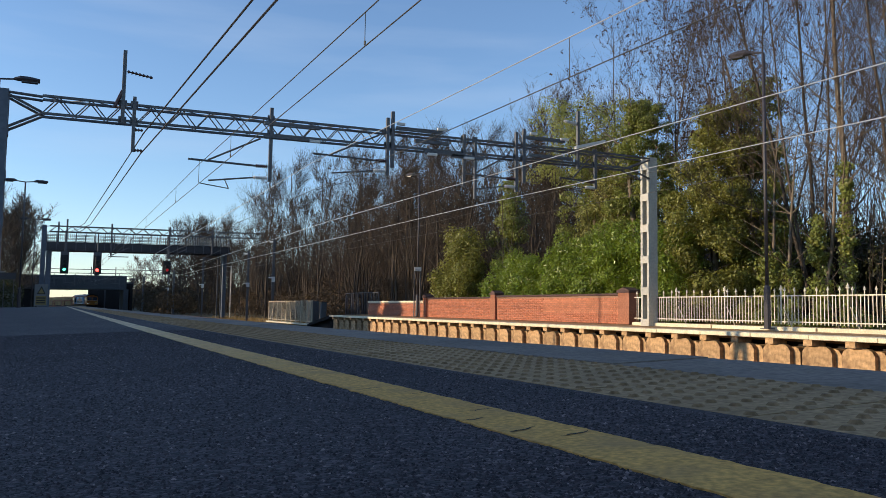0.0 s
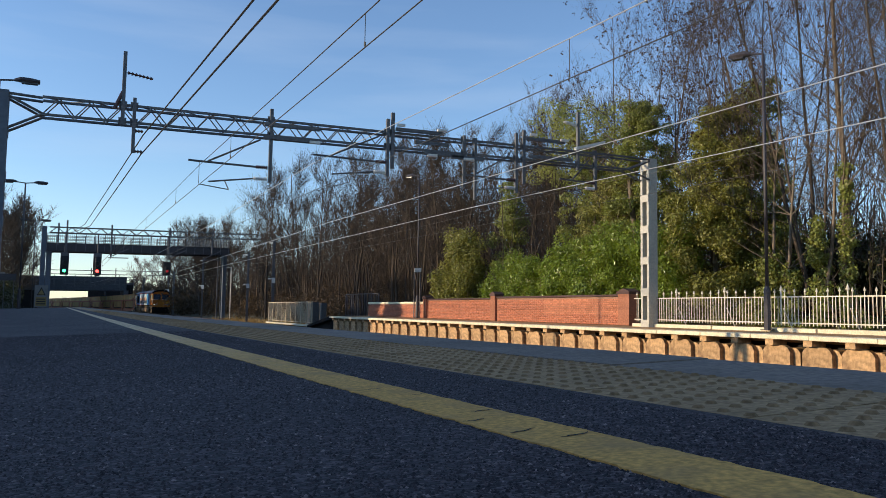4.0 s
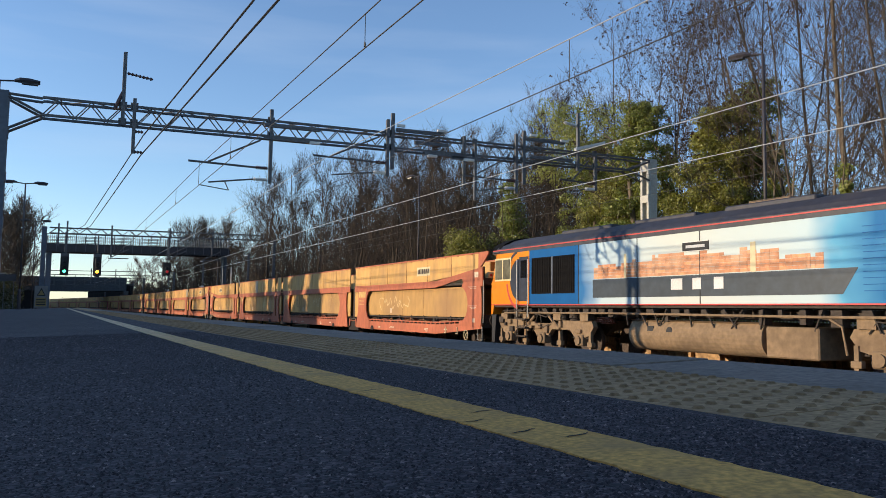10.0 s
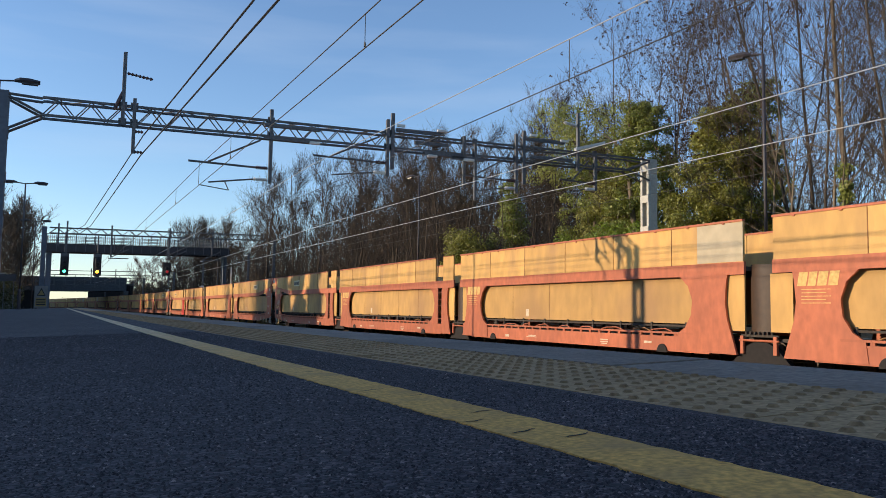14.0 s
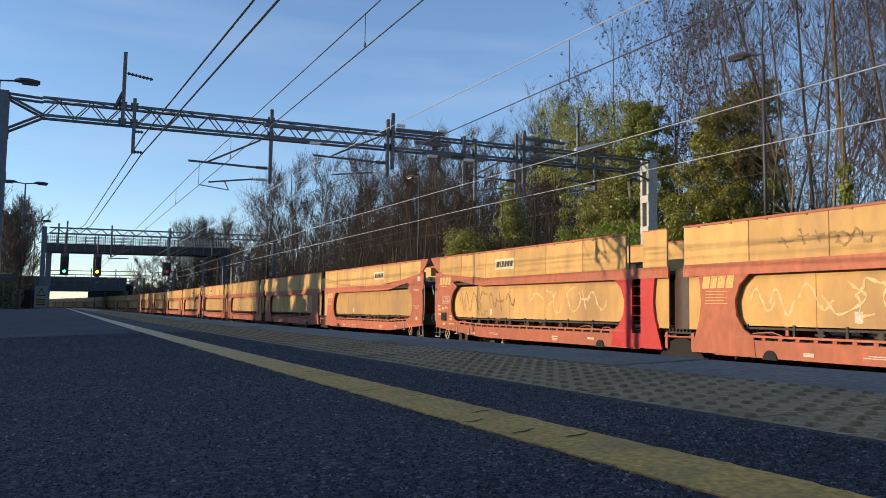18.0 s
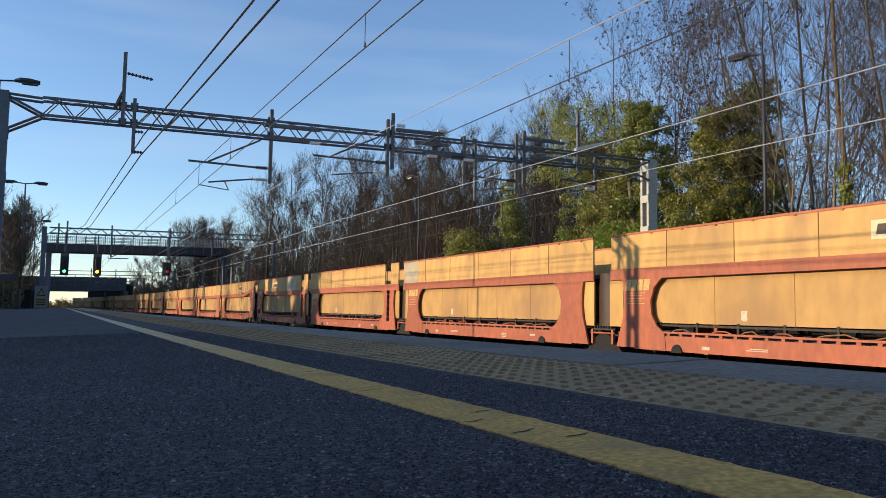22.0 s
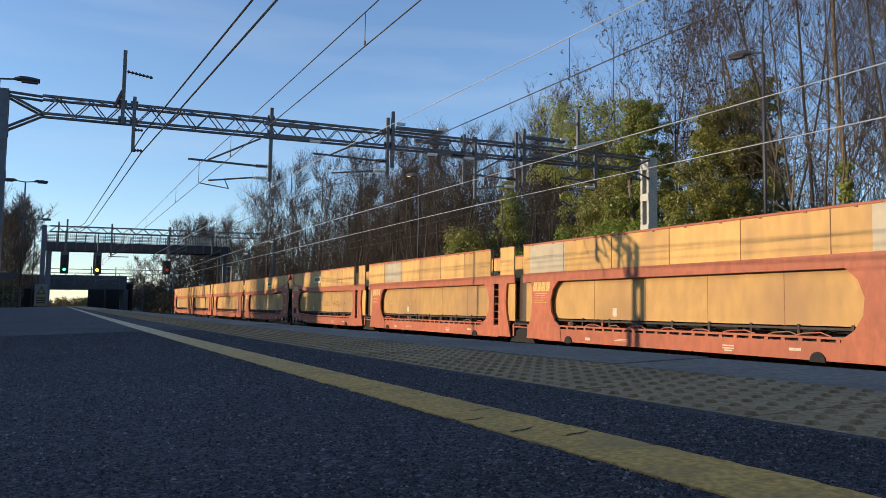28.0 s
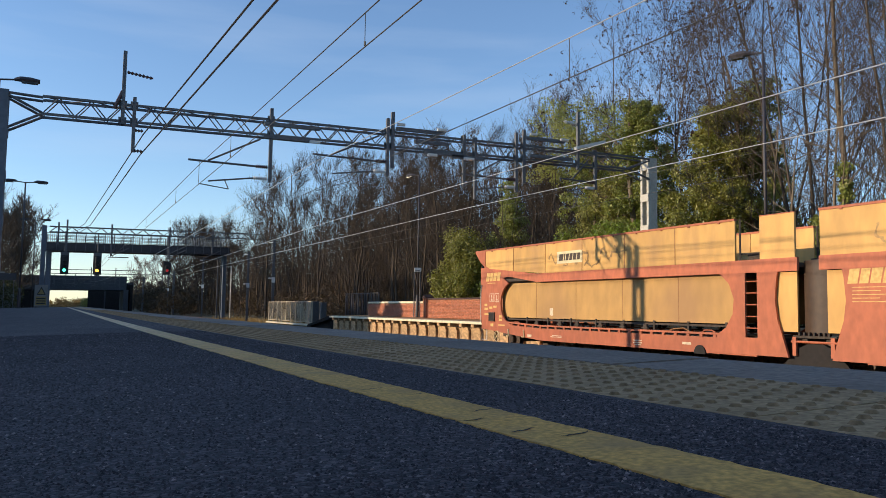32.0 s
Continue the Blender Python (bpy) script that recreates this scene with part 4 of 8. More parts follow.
def strokes(bm, x, lines, w):
    """Painted strokes on a side sheet: one even ribbon a line, each a hair above the one before."""
    for i, pts in enumerate(lines):
        x_i = x - 0.0012 * i
        left, right = [], []
        for k, (y, z) in enumerate(pts):
            (ya, za), (yb, zb) = pts[max(k - 1, 0)], pts[min(k + 1, len(pts) - 1)]
            d = Vector((yb - ya, zb - za))
            if d.length < 1e-6:
                continue
            d.normalize()
            h = w * (0.32 + 0.22 * math.sin(2.1 * k + i))
            left.append(bm.verts.new((x_i, y - d.y * h, z + d.x * h)))
            right.append(bm.verts.new((x_i, y + d.y * h, z - d.x * h)))
        for k in range(len(left) - 1):
            bm.faces.new((left[k], left[k + 1], right[k + 1], right[k]))


def bars(bm, x, rects):
    for y0, y1, z0, z1 in rects:
        bm.faces.new([bm.verts.new(p) for p in ((x, y0, z0), (x, y1, z0), (x, y1, z1), (x, y0, z1))])


def part_each(name, bm, material, parent):
    """Each painted block of a mark as a part of its own."""
    bm.faces.ensure_lookup_table()
    for f in bm.faces:
        b = B()
        b.faces.new([b.verts.new(v.co) for v in f.verts])
        part(name, b, material, parent)


def slanted_bars(bm, x, y0, z0, h, widths, gap, lean):
    """A faded company mark as leaning blocks; it reads towards -y."""
    y = y0
    for w in widths:
        bm.faces.new([bm.verts.new(p) for p in ((x, y, z0), (x, y - w, z0), (x, y - w - lean, z0 + h), (x, y - lean, z0 + h))])
        y -= w + gap


def carrier_section(front, rear, label, red_end=False):
    """One section of an articulated double-deck car carrier. y runs from its front joint to its rear joint."""
    L = 14.6
    t = thing("car_carrier_wagon", None, label, "freight wagon", "car carrier train")
    f_end, r_end = front == "end", rear == "end"
    yf = 0.85 if f_end else (1.98 if front == "ladder" else 0.32)       # upper side sheets
    yr = L - 0.85 if r_end else L - 0.30
    of = 2.05 if front == "ladder" else (1.95 if front == "plain" else 1.75)   # lower opening
    orr = L - 1.95 if not r_end else L - 2.05
    for sx in (-1, 1):
        near = sx < 0
        x0, x1 = (sx * SX, sx * (SX - 0.05)) if near else (sx * (SX - 0.05), sx * SX)
        # upper side sheets
        n_up = 6
        for i in range(n_up):
            a, c = yf + (yr - yf) * i / n_up, yf + (yr - yf) * (i + 1) / n_up

            def zb(y):
                if f_end and y < 4.5:
                    return Z_B1 + 0.37 * (4.5 - y) / 3.65
                if r_end and y > L - 4.3:
                    return Z_B1 + 0.30 * (y - (L - 4.3)) / 3.45
                return Z_B1
            b = B()
            prism(b, [(a + 0.008, zb(a)), (c - 0.008, zb(c)), (c - 0.008, Z_TOP - 0.03), (a + 0.008, Z_TOP - 0.03)], x0, x1)
            part("upper_panel", b, M_PANEL, t)
            if i:
                b = B()
                box(b, sx * SX - 0.010, sx * SX + 0.010, a - 0.009, a + 0.009, zb(a), Z_TOP - 0.03)
                part("seam", b, M_SEAM, t)
        b = B()
        box(b, sx * (SX - 0.02) - 0.045, sx * (SX - 0.02) + 0.045, yf, yr, Z_TOP - 0.03, Z_TOP + 0.02)
        for k in range(12):
            yy = yf + (yr - yf) * (k + 0.5) / 12
            box(b, sx * SX - 0.03, sx * SX + 0.03, yy - 0.03, yy + 0.03, Z_TOP - 0.06, Z_TOP - 0.03)
        part("top_rail", b, M_RED, t)
        # band between the decks, rising to the ends
        top = [(0.30 if not f_end else 0.55, Z_B1)]
        if f_end:
            top = [(0.55, Z_B1 + 0.42), (4.5, Z_B1)]
        bot = [(0.30, Z_B0)] if not f_end else [(0.55, Z_B0), (1.9, Z_B0), (2.2, 2.60), (4.6, Z_B0 + 0.02)]
        if r_end:
            top += [(L - 4.3, Z_B1), (L - 0.55, Z_B1 + 0.34)]
            bot += [(L - 4.3, Z_B0 + 0.02), (L - 2.6, 2.52), (L - 2.0, 2.50), (L - 1.9, Z_B0), (L - 0.55, Z_B0)]
        else:
            top += [(L - 0.28, Z_B1)]
            bot += [(L - 0.28, Z_B0)]
        b = B()
        prism(b, bot + top[::-1], x0 - 0.012 * (1 if near else 0), x1 + 0.012 * (0 if near else 1))
        part("band", b, M_RED, t)
        # lower side panels seen through the long opening
        a, c = of - 0.25, orr + 0.2
        b = B()
        xa = sx * (SX - 0.17)
        z0, z1 = 1.13, 2.295
        rr = 0.42
        prism(b, [(a + rr, z0), (c - 0.1, z0), (c, z0 + 0.1), (c, z1 - 0.25), (c - 0.3, z1), (a + 0.55, z1), (a + 0.16, z1 - 0.30), (a + 0.05, z1 - 0.62), (a + 0.16, z0 + 0.22)], xa - 0.02, xa + 0.02)
        lp = part("lower_panel", b, M_PANEL_LOW, t)
        for k in range(1, 5):
            b = B()
            yy = a + (c - a) * k / 5
            box(b, xa - 0.024, xa + 0.024, yy - 0.007, yy + 0.007, 1.05, z1 - 0.01)
            part("panel_joint", b, M_SEAM, lp)
        for yy, is_e in ((of + 1.05, f_end), (orr - 0.95, r_end)):
            if not is_e:
                b = B()
                prism(b, arc_pts(yy, Z_SOLE - 0.03, 0.19, 0.21, 0, 180, 8), sx * (SX + 0.012) - 0.02, sx * (SX + 0.012) + 0.02)
                part("jacking_shoe", b, M_DARKIN, t, "small black half-round shoe")
        # rail and hangers under the lower panels
        b = B()
        box(b, xa - 0.03, xa + 0.03, a + 0.3, c - 0.1, 1.05, 1.10)
        for k in range(9):
            yy = a + 0.6 + (c - a - 1.0) * k / 8
            box(b, xa - 0.045, xa + 0.045, yy - 0.03, yy + 0.03, 0.9, 1.16)
        part("hanger_rail", b, M_UNDER, t)
        rng = random.Random(int(of * 100 + 7 * sx))
        for k in range(9):
            yy = a + 0.5 + (c - a - 1.2) * (k + rng.uniform(0.1, 0.6)) / 9
            ln = rng.uniform(0.35, 0.95)
            kind_ = rng.random()
            b = B()
            if kind_ < 0.55:
                path_tube(b, [(sx * (SX - 0.09), yy, 0.92), (sx * (SX - 0.09), yy + ln * 0.3, 0.96 + rng.uniform(0.0, 0.04)), (sx * (SX - 0.09), yy + ln * 0.8, 0.965), (sx * (SX - 0.09), yy + ln, 0.92)], 0.017, 5)
                part("chock_bar", b, M_RED if kind_ < 0.35 else M_SEAM, t)
            else:
                box(b, sx * (SX - 0.08) - 0.03, sx * (SX - 0.08) + 0.03, yy, yy + 0.14, 0.9, 1.06, 0.012)
                box(b, sx * (SX - 0.08) - 0.04, sx * (SX - 0.08) + 0.04, yy - 0.05, yy + 0.19, 0.95, 0.99)
                part("wheel_chock", b, M_UNDER, t)
        # sole girder with slots along its top edge
        zf = 0.30 if f_end else 0.0
        zr = 0.28 if r_end else 0.0
        b = B()
        pts = [(0.62 if f_end else 1.4, Z_SOLE + zf), (4.4, Z_SOLE), (L - 4.4, Z_SOLE), (L - 0.62 if r_end else L - 1.3, Z_SOLE + zr),
               (L - 0.62 if r_end else L - 1.3, Z_DECK - 0.09 + zr * 0.5), (L - 4.4, Z_DECK - 0.09), (4.4, Z_DECK - 0.09), (0.62 if f_end else 1.4, Z_DECK - 0.09 + zf * 0.5)]
        prism(b, pts, x0, x1)
        part("sole_girder", b, M_RED, t)
        b = B()
        yy = of + 0.1
        while yy < orr - 0.1:
            lift = zf * 0.5 * max(0, (4.4 - yy) / 3.8) + zr * 0.5 * max(0, (yy - (L - 4.4)) / 3.8)
            b = B()
            box(b, min(x0, x1), max(x0, x1), yy, yy + 0.10, Z_DECK - 0.095 + lift, Z_DECK - 0.03 + lift)
            part("slot_post", b, M_RED, t)
            yy += 0.44
        b = B()
        n_seg = 12
        pts_t, pts_b = [], []
        for k in range(n_seg + 1):
            yy = of - 0.05 + (orr - of + 0.1) * k / n_seg
            lift = zf * 0.5 * max(0, (4.4 - yy) / 3.8) + zr * 0.5 * max(0, (yy - (L - 4.4)) / 3.8)
            pts_t.append((yy, Z_DECK + 0.02 + lift))
            pts_b.append((yy, Z_DECK - 0.03 + lift))
        prism(b, pts_b + pts_t[::-1], x0 - 0.02 * (1 if near else 0), x1 + 0.02 * (0 if near else 1))
        part("deck_edge", b, M_RED, t)
        # end plates
        for which in ("front", "rear"):
            is_end = f_end if which == "front" else r_end
            o = of if which == "front" else L - orr

            def q(pts):
                return pts if which == "front" else [(L - y, z) for y, z in pts]
            if is_end:
                outline = [(0.66, 0.78), (0.58, 1.3), (0.60, 2.0), (0.78, 2.6), (0.80, 2.93), (0.5, 3.12), (0.12, 3.46), (0.12, 3.54), (0.86, 3.54), (0.87, 2.95),
                           (1.9, 2.62), (o + 0.45, 2.30)] + arc_pts(o + 0.55, 1.62, 0.62, 0.66, 100, 260, 8)[1:] + [(o + 0.7, 0.86), (2.9, 0.8)]
            else:
                outline = [(0.55, 0.46), (0.66, 0.80), (0.82, 1.25), (0.88, 1.65), (0.84, 2.1), (0.80, 2.285), (o + 0.40, 2.285), (o + 0.12, 2.05), (o - 0.02, 1.70), (o + 0.02, 1.35),
                           (o + 0.22, 1.05), (o + 0.5, 0.88), (o + 0.55, 0.46)]
            ms = M_RED_NEW if (red_end and which == "front" and near) else M_RED
            xx0, xx1 = (x0 - 0.016, x1 - 0.01) if near else (x0 + 0.01, x1 + 0.016)
            if front == "ladder" and which == "front":
                # plate with a slot and rungs
                l0 = [(0.55, 0.46), (0.66, 0.80), (0.82, 1.25), (0.88, 1.65), (0.84, 2.1), (0.80, 2.285), (1.36, 2.285), (1.36, 0.46)]
                l1 = [(1.70, 0.46), (1.70, 2.285), (o + 0.40, 2.285), (o + 0.12, 2.05), (o - 0.02, 1.70), (o + 0.02, 1.35), (o + 0.22, 1.05), (o + 0.5, 0.88), (o + 0.55, 0.46)]
                b = B()
                prism(b, l0, xx0, xx1)
                prism(b, l1, xx0, xx1)
                box(b, min(xx0, xx1), max(xx0, xx1), 1.36, 1.70, 0.46, 0.84)
                part("end_plate", b, ms, t, "fresh red end plate" if ms is M_RED_NEW else "")
                for k in range(5):
                    b = B()
                    tube(b, ((xx0 + xx1) / 2, 1.36, 1.05 + 0.26 * k), ((xx0 + xx1) / 2, 1.70, 1.05 + 0.26 * k), 0.014, n=5)
                    part("rung", b, ms, t)
            else:
                b = B()
                prism(b, q(outline), xx0, xx1)
                part("end_plate", b, ms, t)
        # corner box over the joint
        if front == "ladder":
            b = B()
            box(b, min(x0, x1), max(x0, x1), 0.36, 1.28, Z_B1, Z_TOP)
            cb = part("corner_panel", b, M_PANEL, t)
            b = B()
            box(b, min(x0, x1) - 0.01, max(x0, x1) + 0.01, 0.36, 1.28, Z_TOP, Z_TOP + 0.02)
            part("top_rail", b, M_RED, cb)
            b = B()
            tube(b, (sx * (SX - 0.05), 1.88, Z_B1), (sx * (SX - 0.05), 1.88, Z_TOP), 0.025, n=5)
            tube(b, (sx * (SX - 0.1), 1.3, Z_B1 + 0.15), (sx * (SX - 0.1), 1.95, Z_B1 + 0.15), 0.02, n=5)
            box(b, sx * (SX - 0.3) - 0.1, sx * (SX - 0.3) + 0.1, 1.4, 1.8, Z_B1, Z_B1 + 0.14)
            part("ramp_hinge", b, M_UNDER, t)
    # decks and floors
    b = B()
    box(b, -SX + 0.2, SX - 0.2, 0.7 if f_end else 0.25, L - 0.7 if r_end else L - 0.25, 0.78, 0.86)
    part("lower_deck", b, M_UNDER, t)
    b = B()
    box(b, -SX + 0.06, SX - 0.06, 0.7 if f_end else 0.30, L - 0.7 if r_end else L - 0.28, 2.36, 2.46)
    part("upper_deck", b, M_UNDER, t)
    b = B()
    box(b, -0.35, 0.35, 0.5, L - 0.5, 0.42, 0.78)
    part("centre_sill", b, M_UNDER, t)
    # joint curtains and wheels
    if not f_end:
        b = B()
        bow = [(-1.13 - 0.07 * math.cos(radians(15 * k - 90)), -0.30 + 0.60 * k / 12) for k in range(13)]
        bow += [(-x, y) for x, y in bow[::-1]]
        lo = [b.verts.new((x, y, 0.98)) for x, y in bow]
        up = [b.verts.new((x, y, 2.5)) for x, y in bow]
        b.faces.new(lo)
        b.faces.new(up[::-1])
        for k in range(len(bow)):
            b.faces.new((lo[k], lo[(k + 1) % len(bow)], up[(k + 1) % len(bow)], up[k]))
        part("joint_curtain", b, M_BELLOWS, t, "brown bowed curtain over the joint")
        for s_ in (-1, 1):
            b = B()
            for k in range(7):
                y = -0.36 + 0.12 * k
                box(b, s_ * 1.22 - 0.03, s_ * 1.22 + 0.03, y - 0.02, y + 0.02, 0.93, 1.0)
            box(b, s_ * 1.21 - 0.02, s_ * 1.21 + 0.02, -0.52, 0.52, 0.88, 0.93)
            part("joint_step", b, M_UNDER, t)
            b = B()
            for ya in (-0.5, 0.42):
                box(b, s_ * 1.24 - 0.03, s_ * 1.24 + 0.03, ya, ya + 0.09, 0.5, 0.9)
            tube(b, (s_ * 1.25, -0.55, 0.80), (s_ * 1.25, 0.55, 0.80), 0.025, n=5)
            part("joint_hanger", b, M_RED, t)
        b = B()
        prism(b, [(-0.80, 0.30), (-0.42, 0.66), (-0.14, 0.78), (0.14, 0.78), (0.42, 0.66), (0.80, 0.30)], -1.20, -1.08)
        part("axle_guard", b, M_DARKIN, t)
        b = B()
        prism(b, [(-0.80, 0.30), (-0.42, 0.66), (-0.14, 0.78), (0.14, 0.78), (0.42, 0.66), (0.80, 0.30)], 1.08, 1.20)
        part("axle_guard", b, M_DARKIN, t)
        wheelset(t, 0.0)
        for s_ in (-1, 1):
            for ya, yb in ((0.36, 0.95), (-0.95, -0.36)):
                b = B()
                box(b, s_ * 1.25 - 0.02, s_ * 1.25 + 0.02, ya, yb, 1.0, 2.27)
                part("gap_panel", b, M_PANEL, t)
    for is_end, yy, yw, s in ((f_end, 0.62, 2.0, -1), (r_end, L - 0.62, L - 2.0, 1)):
        if not is_end:
            continue
        wheelset(t, yw)
        for sx in (-1, 1):
            b = B()
            tube(b, (sx * 0.87, yy, 1.05), (sx * 0.87, yy + s * 0.45, 1.05), 0.09, n=10)
            disc(b, (sx * 0.87, yy + s * 0.47, 1.05), (0, 1, 0), 0.24, 0.05, 16)
            part("buffer", b, M_UNDER, t)
            # handwheel with spokes
            b = B()
            cy, cz = yy - s * 1.15, 0.47
            ring = [(sx * (SX + 0.03), cy + 0.18 * math.cos(k * math.pi / 8), cz + 0.18 * math.sin(k * math.pi / 8)) for k in range(17)]
            path_tube(b, ring, 0.014, 5)
            for k in range(2):
                a = 0.785 + k * math.pi / 2
                tube(b, (sx * (SX + 0.03), cy - 0.18 * math.cos(a), cz - 0.18 * math.sin(a)), (sx * (SX + 0.03), cy + 0.18 * math.cos(a), cz + 0.18 * math.sin(a)), 0.013, n=4)
            part("handwheel", b, M_HANDY, t, "cream spoked brake handwheel")
            b = B()
            for off in (-1.9, -2.9):
                path_tube(b, [(sx * (SX + 0.02), yy + s * off, 0.74), (sx * (SX + 0.02), yy + s * off - 0.04, 0.5), (sx * (SX + 0.02), yy + s * off + 0.1, 0.5)], 0.025, 5)
            part("brake_pull", b, M_HANDY, t)
            # step frame
            b = B()
            xs = sx * (SX - 0.03)
            path_tube(b, [(xs, yy + s * 0.02, 0.8), (xs, yy + s * 0.02, 0.32), (xs, yy - s * 0.34, 0.32), (xs, yy - s * 0.34, 0.8)], 0.018, 5)
            part("step", b, M_WHITE, t, "white step frame")
            b = B()
            xs = sx * (SX - 0.02)
            path_tube(b, [(xs, yy + s * 0.1, 0.95), (xs, yy + s * 0.14, 1.6), (xs, yy + s * 0.1, 2.5)], 0.016, 5)
            path_tube(b, [(xs * 0.55, yy + s * 0.3, 2.1), (xs * 0.5, yy + s * 0.35, 1.75)], 0.03, 5)
            part("grab_rail", b, M_WHITE, t)
        b = B()
        box(b, -SX + 0.1, SX - 0.1, yy - 0.06 * s - 0.04, yy - 0.06 * s + 0.04, 0.75, 1.25)
        box(b, -SX + 0.1, SX - 0.1, yy - 0.04, yy + 0.04, 2.35, 2.6)
        box(b, -0.25, 0.25, yy - 0.3, yy + 0.3, 0.9, 1.15)
        tube(b, (0, yy, 1.0), (0, yy + s * 0.55, 0.98), 0.06, n=6)
        part("headstock", b, M_UNDER, t)
        for sx in (-1, 1):
            b = B()
            box(b, sx * 1.0 - 0.12, sx * 1.0 + 0.12, yy + s * 0.06 - 0.05, yy + s * 0.06 + 0.05, 2.58, 2.80, 0.01)
            lb = part("lamp_box", b, M_PLATE, t, "small pale box on the end frame")
            b = B()
            disc(b, (sx * 1.0, yy + s * 0.12, 2.69), (0, 1, 0), 0.05, 0.03, 10)
            part("lens", b, M_RED_NEW, lb)
            b = B()
            tube(b, (sx * 0.98, yy + s * 0.16, 2.45), (sx * 0.93, yy + s * 0.30, 2.02), 0.022, n=5)
            part("barrier_stick", b, M_WHITE, t, "white hanging barrier stick")
            # near-black strip for the inner shade along the end plate's edge
            b = B()
            box(b, sx * (SX - 0.05) - 0.04, sx * (SX - 0.05) + 0.04, yy + s * 0.04 - 0.03, yy + s * 0.04 + 0.03, 0.9, 3.0)
            part("end_shade_strip", b, M_DARKIN, t)
        b = B()
        box(b, -0.9, 0.9, yy - s * 0.12 - 0.02, yy - s * 0.12 + 0.02, 2.85, 3.2)
        part("end_flap", b, M_PANEL, t)
        b = B()
        path_tube(b, [(-0.3, yy + s * 0.1, 1.25), (-0.5, yy + s * 0.4, 0.8), (-0.2, yy + s * 0.75, 0.75), (0.1, yy + s * 0.9, 1.0)], 0.03, 6)
        part("brake_hose", b, M_BLACK, t)
    # painted marks on the near side
    xm = -SX - 0.020
    b = B()
    if r_end:
        slanted_bars(b, xm, L - 0.95, 2.40, 0.30, (0.22, 0.2, 0.22, 0.22), 0.04, 0.06)
        bars(b, xm, [(L - 1.62, L - 1.05, 2.32, 2.345), (L - 1.05, L - 0.85, 1.52, 1.60), (L - 1.1, L - 0.85, 1.38, 1.46), (L - 1.42, L - 1.2, 1.42, 1.50), (L - 1.72, L - 1.5, 1.46, 1.53),
                     (L - 1.15, L - 0.85, 1.20, 1.26), (L - 2.1, L - 1.9, 1.12, 1.2), (L - 2.1, L - 1.9, 1.0, 1.08), (L - 2.3, L - 1.85, 0.84, 0.88), (L - 1.5, L - 1.3, 0.80, 0.90)])
    else:
        slanted_bars(b, xm, L - 0.92, 1.98, 0.29, (0.22, 0.19, 0.22, 0.22), 0.035, 0.06)
        bars(b, xm, [(L - 1.72, L - 1.02, 1.90, 1.915), (L - 1.62, L - 1.02, 1.83, 1.845), (L - 1.72, L - 1.02, 1.76, 1.775), (L - 1.6, L - 1.02, 1.69, 1.705), (L - 1.72, L - 1.02, 1.62, 1.635)])
    part_each("letter_block", b, M_MARK_Y, t)
    b = B()
    bars(b, xm + 0.008, [(5.2, 5.55, 0.55, 0.58), (5.2, 5.55, 0.61, 0.64), (5.25, 5.5, 0.5, 0.53), (8.9, 9.5, 0.56, 0.58), (8.9, 9.4, 0.6, 0.62), (10.6, 10.85, 0.52, 0.6), (3.4, 3.7, 0.6, 0.66)])
    if f_end:
        bars(b, xm, [(0.85, 1.15, 2.62, 2.82), (1.0, 1.6, 2.26, 2.28), (1.0, 1.5, 2.21, 2.23), (0.95, 1.6, 1.55, 1.57), (1.0, 1.5, 1.5, 1.52), (1.05, 1.4, 1.45, 1.47), (1.1, 1.28, 0.95, 1.1)])
    part_each("lettering_line", b, M_MARK, t)
    if f_end or r_end:
        y0 = 5.75 if f_end else 8.5
        b = B()
        xs = -SX - 0.004
        box(b, xs - 0.006, xs, y0 - 0.66, y0 + 0.66, 2.83, 3.20)
        pl = part("sign_plate", b, M_PLATE, t, "cream plate with dark leaning letters")
        b = B()
        slanted_bars(b, xs - 0.009, y0 + 0.56, 2.92, 0.20, (0.22, 0.06, 0.15, 0.15, 0.16, 0.15), 0.04, 0.04)
        part("sign_letters", b, M_INK, pl)
    if r_end:
        b = B()
        box(b, xm - 0.05, xm, L - 1.62, L - 1.22, 0.98, 1.30, 0.012)
        jb = part("junction_box", b, M_UNDER, t, "small dark box on the end plate")
        b = B()
        box(b, xm - 0.058, xm - 0.05, L - 1.58, L - 1.26, 1.02, 1.26)
        part("lid", b, M_DARKIN, jb)
        for k, yb in enumerate((L - 1.22, L - 1.58)):
            b = B()
            for a0, a1, c0, c1 in ((0.0, 0.30, 0.0, 0.02), (0.0, 0.30, 0.28, 0.30), (0.0, 0.02, 0.02, 0.28), (0.28, 0.30, 0.02, 0.28), (0.13, 0.17, 0.05, 0.25), (0.08, 0.22, 0.06, 0.09)):
                bars(b, xm - 0.001, [(yb - a1, yb - a0, 1.66 + c0, 1.66 + c1)])
            part("pictogram", b, M_MARK, t, "faded white square pictogram")
    b = B()
    bars(b, -SX + 0.148, [(9.6, 9.78, 1.24, 1.46), (9.62, 9.74, 1.22, 1.26)])
    part("spot_mark", b, M_MARK, t)
    return t


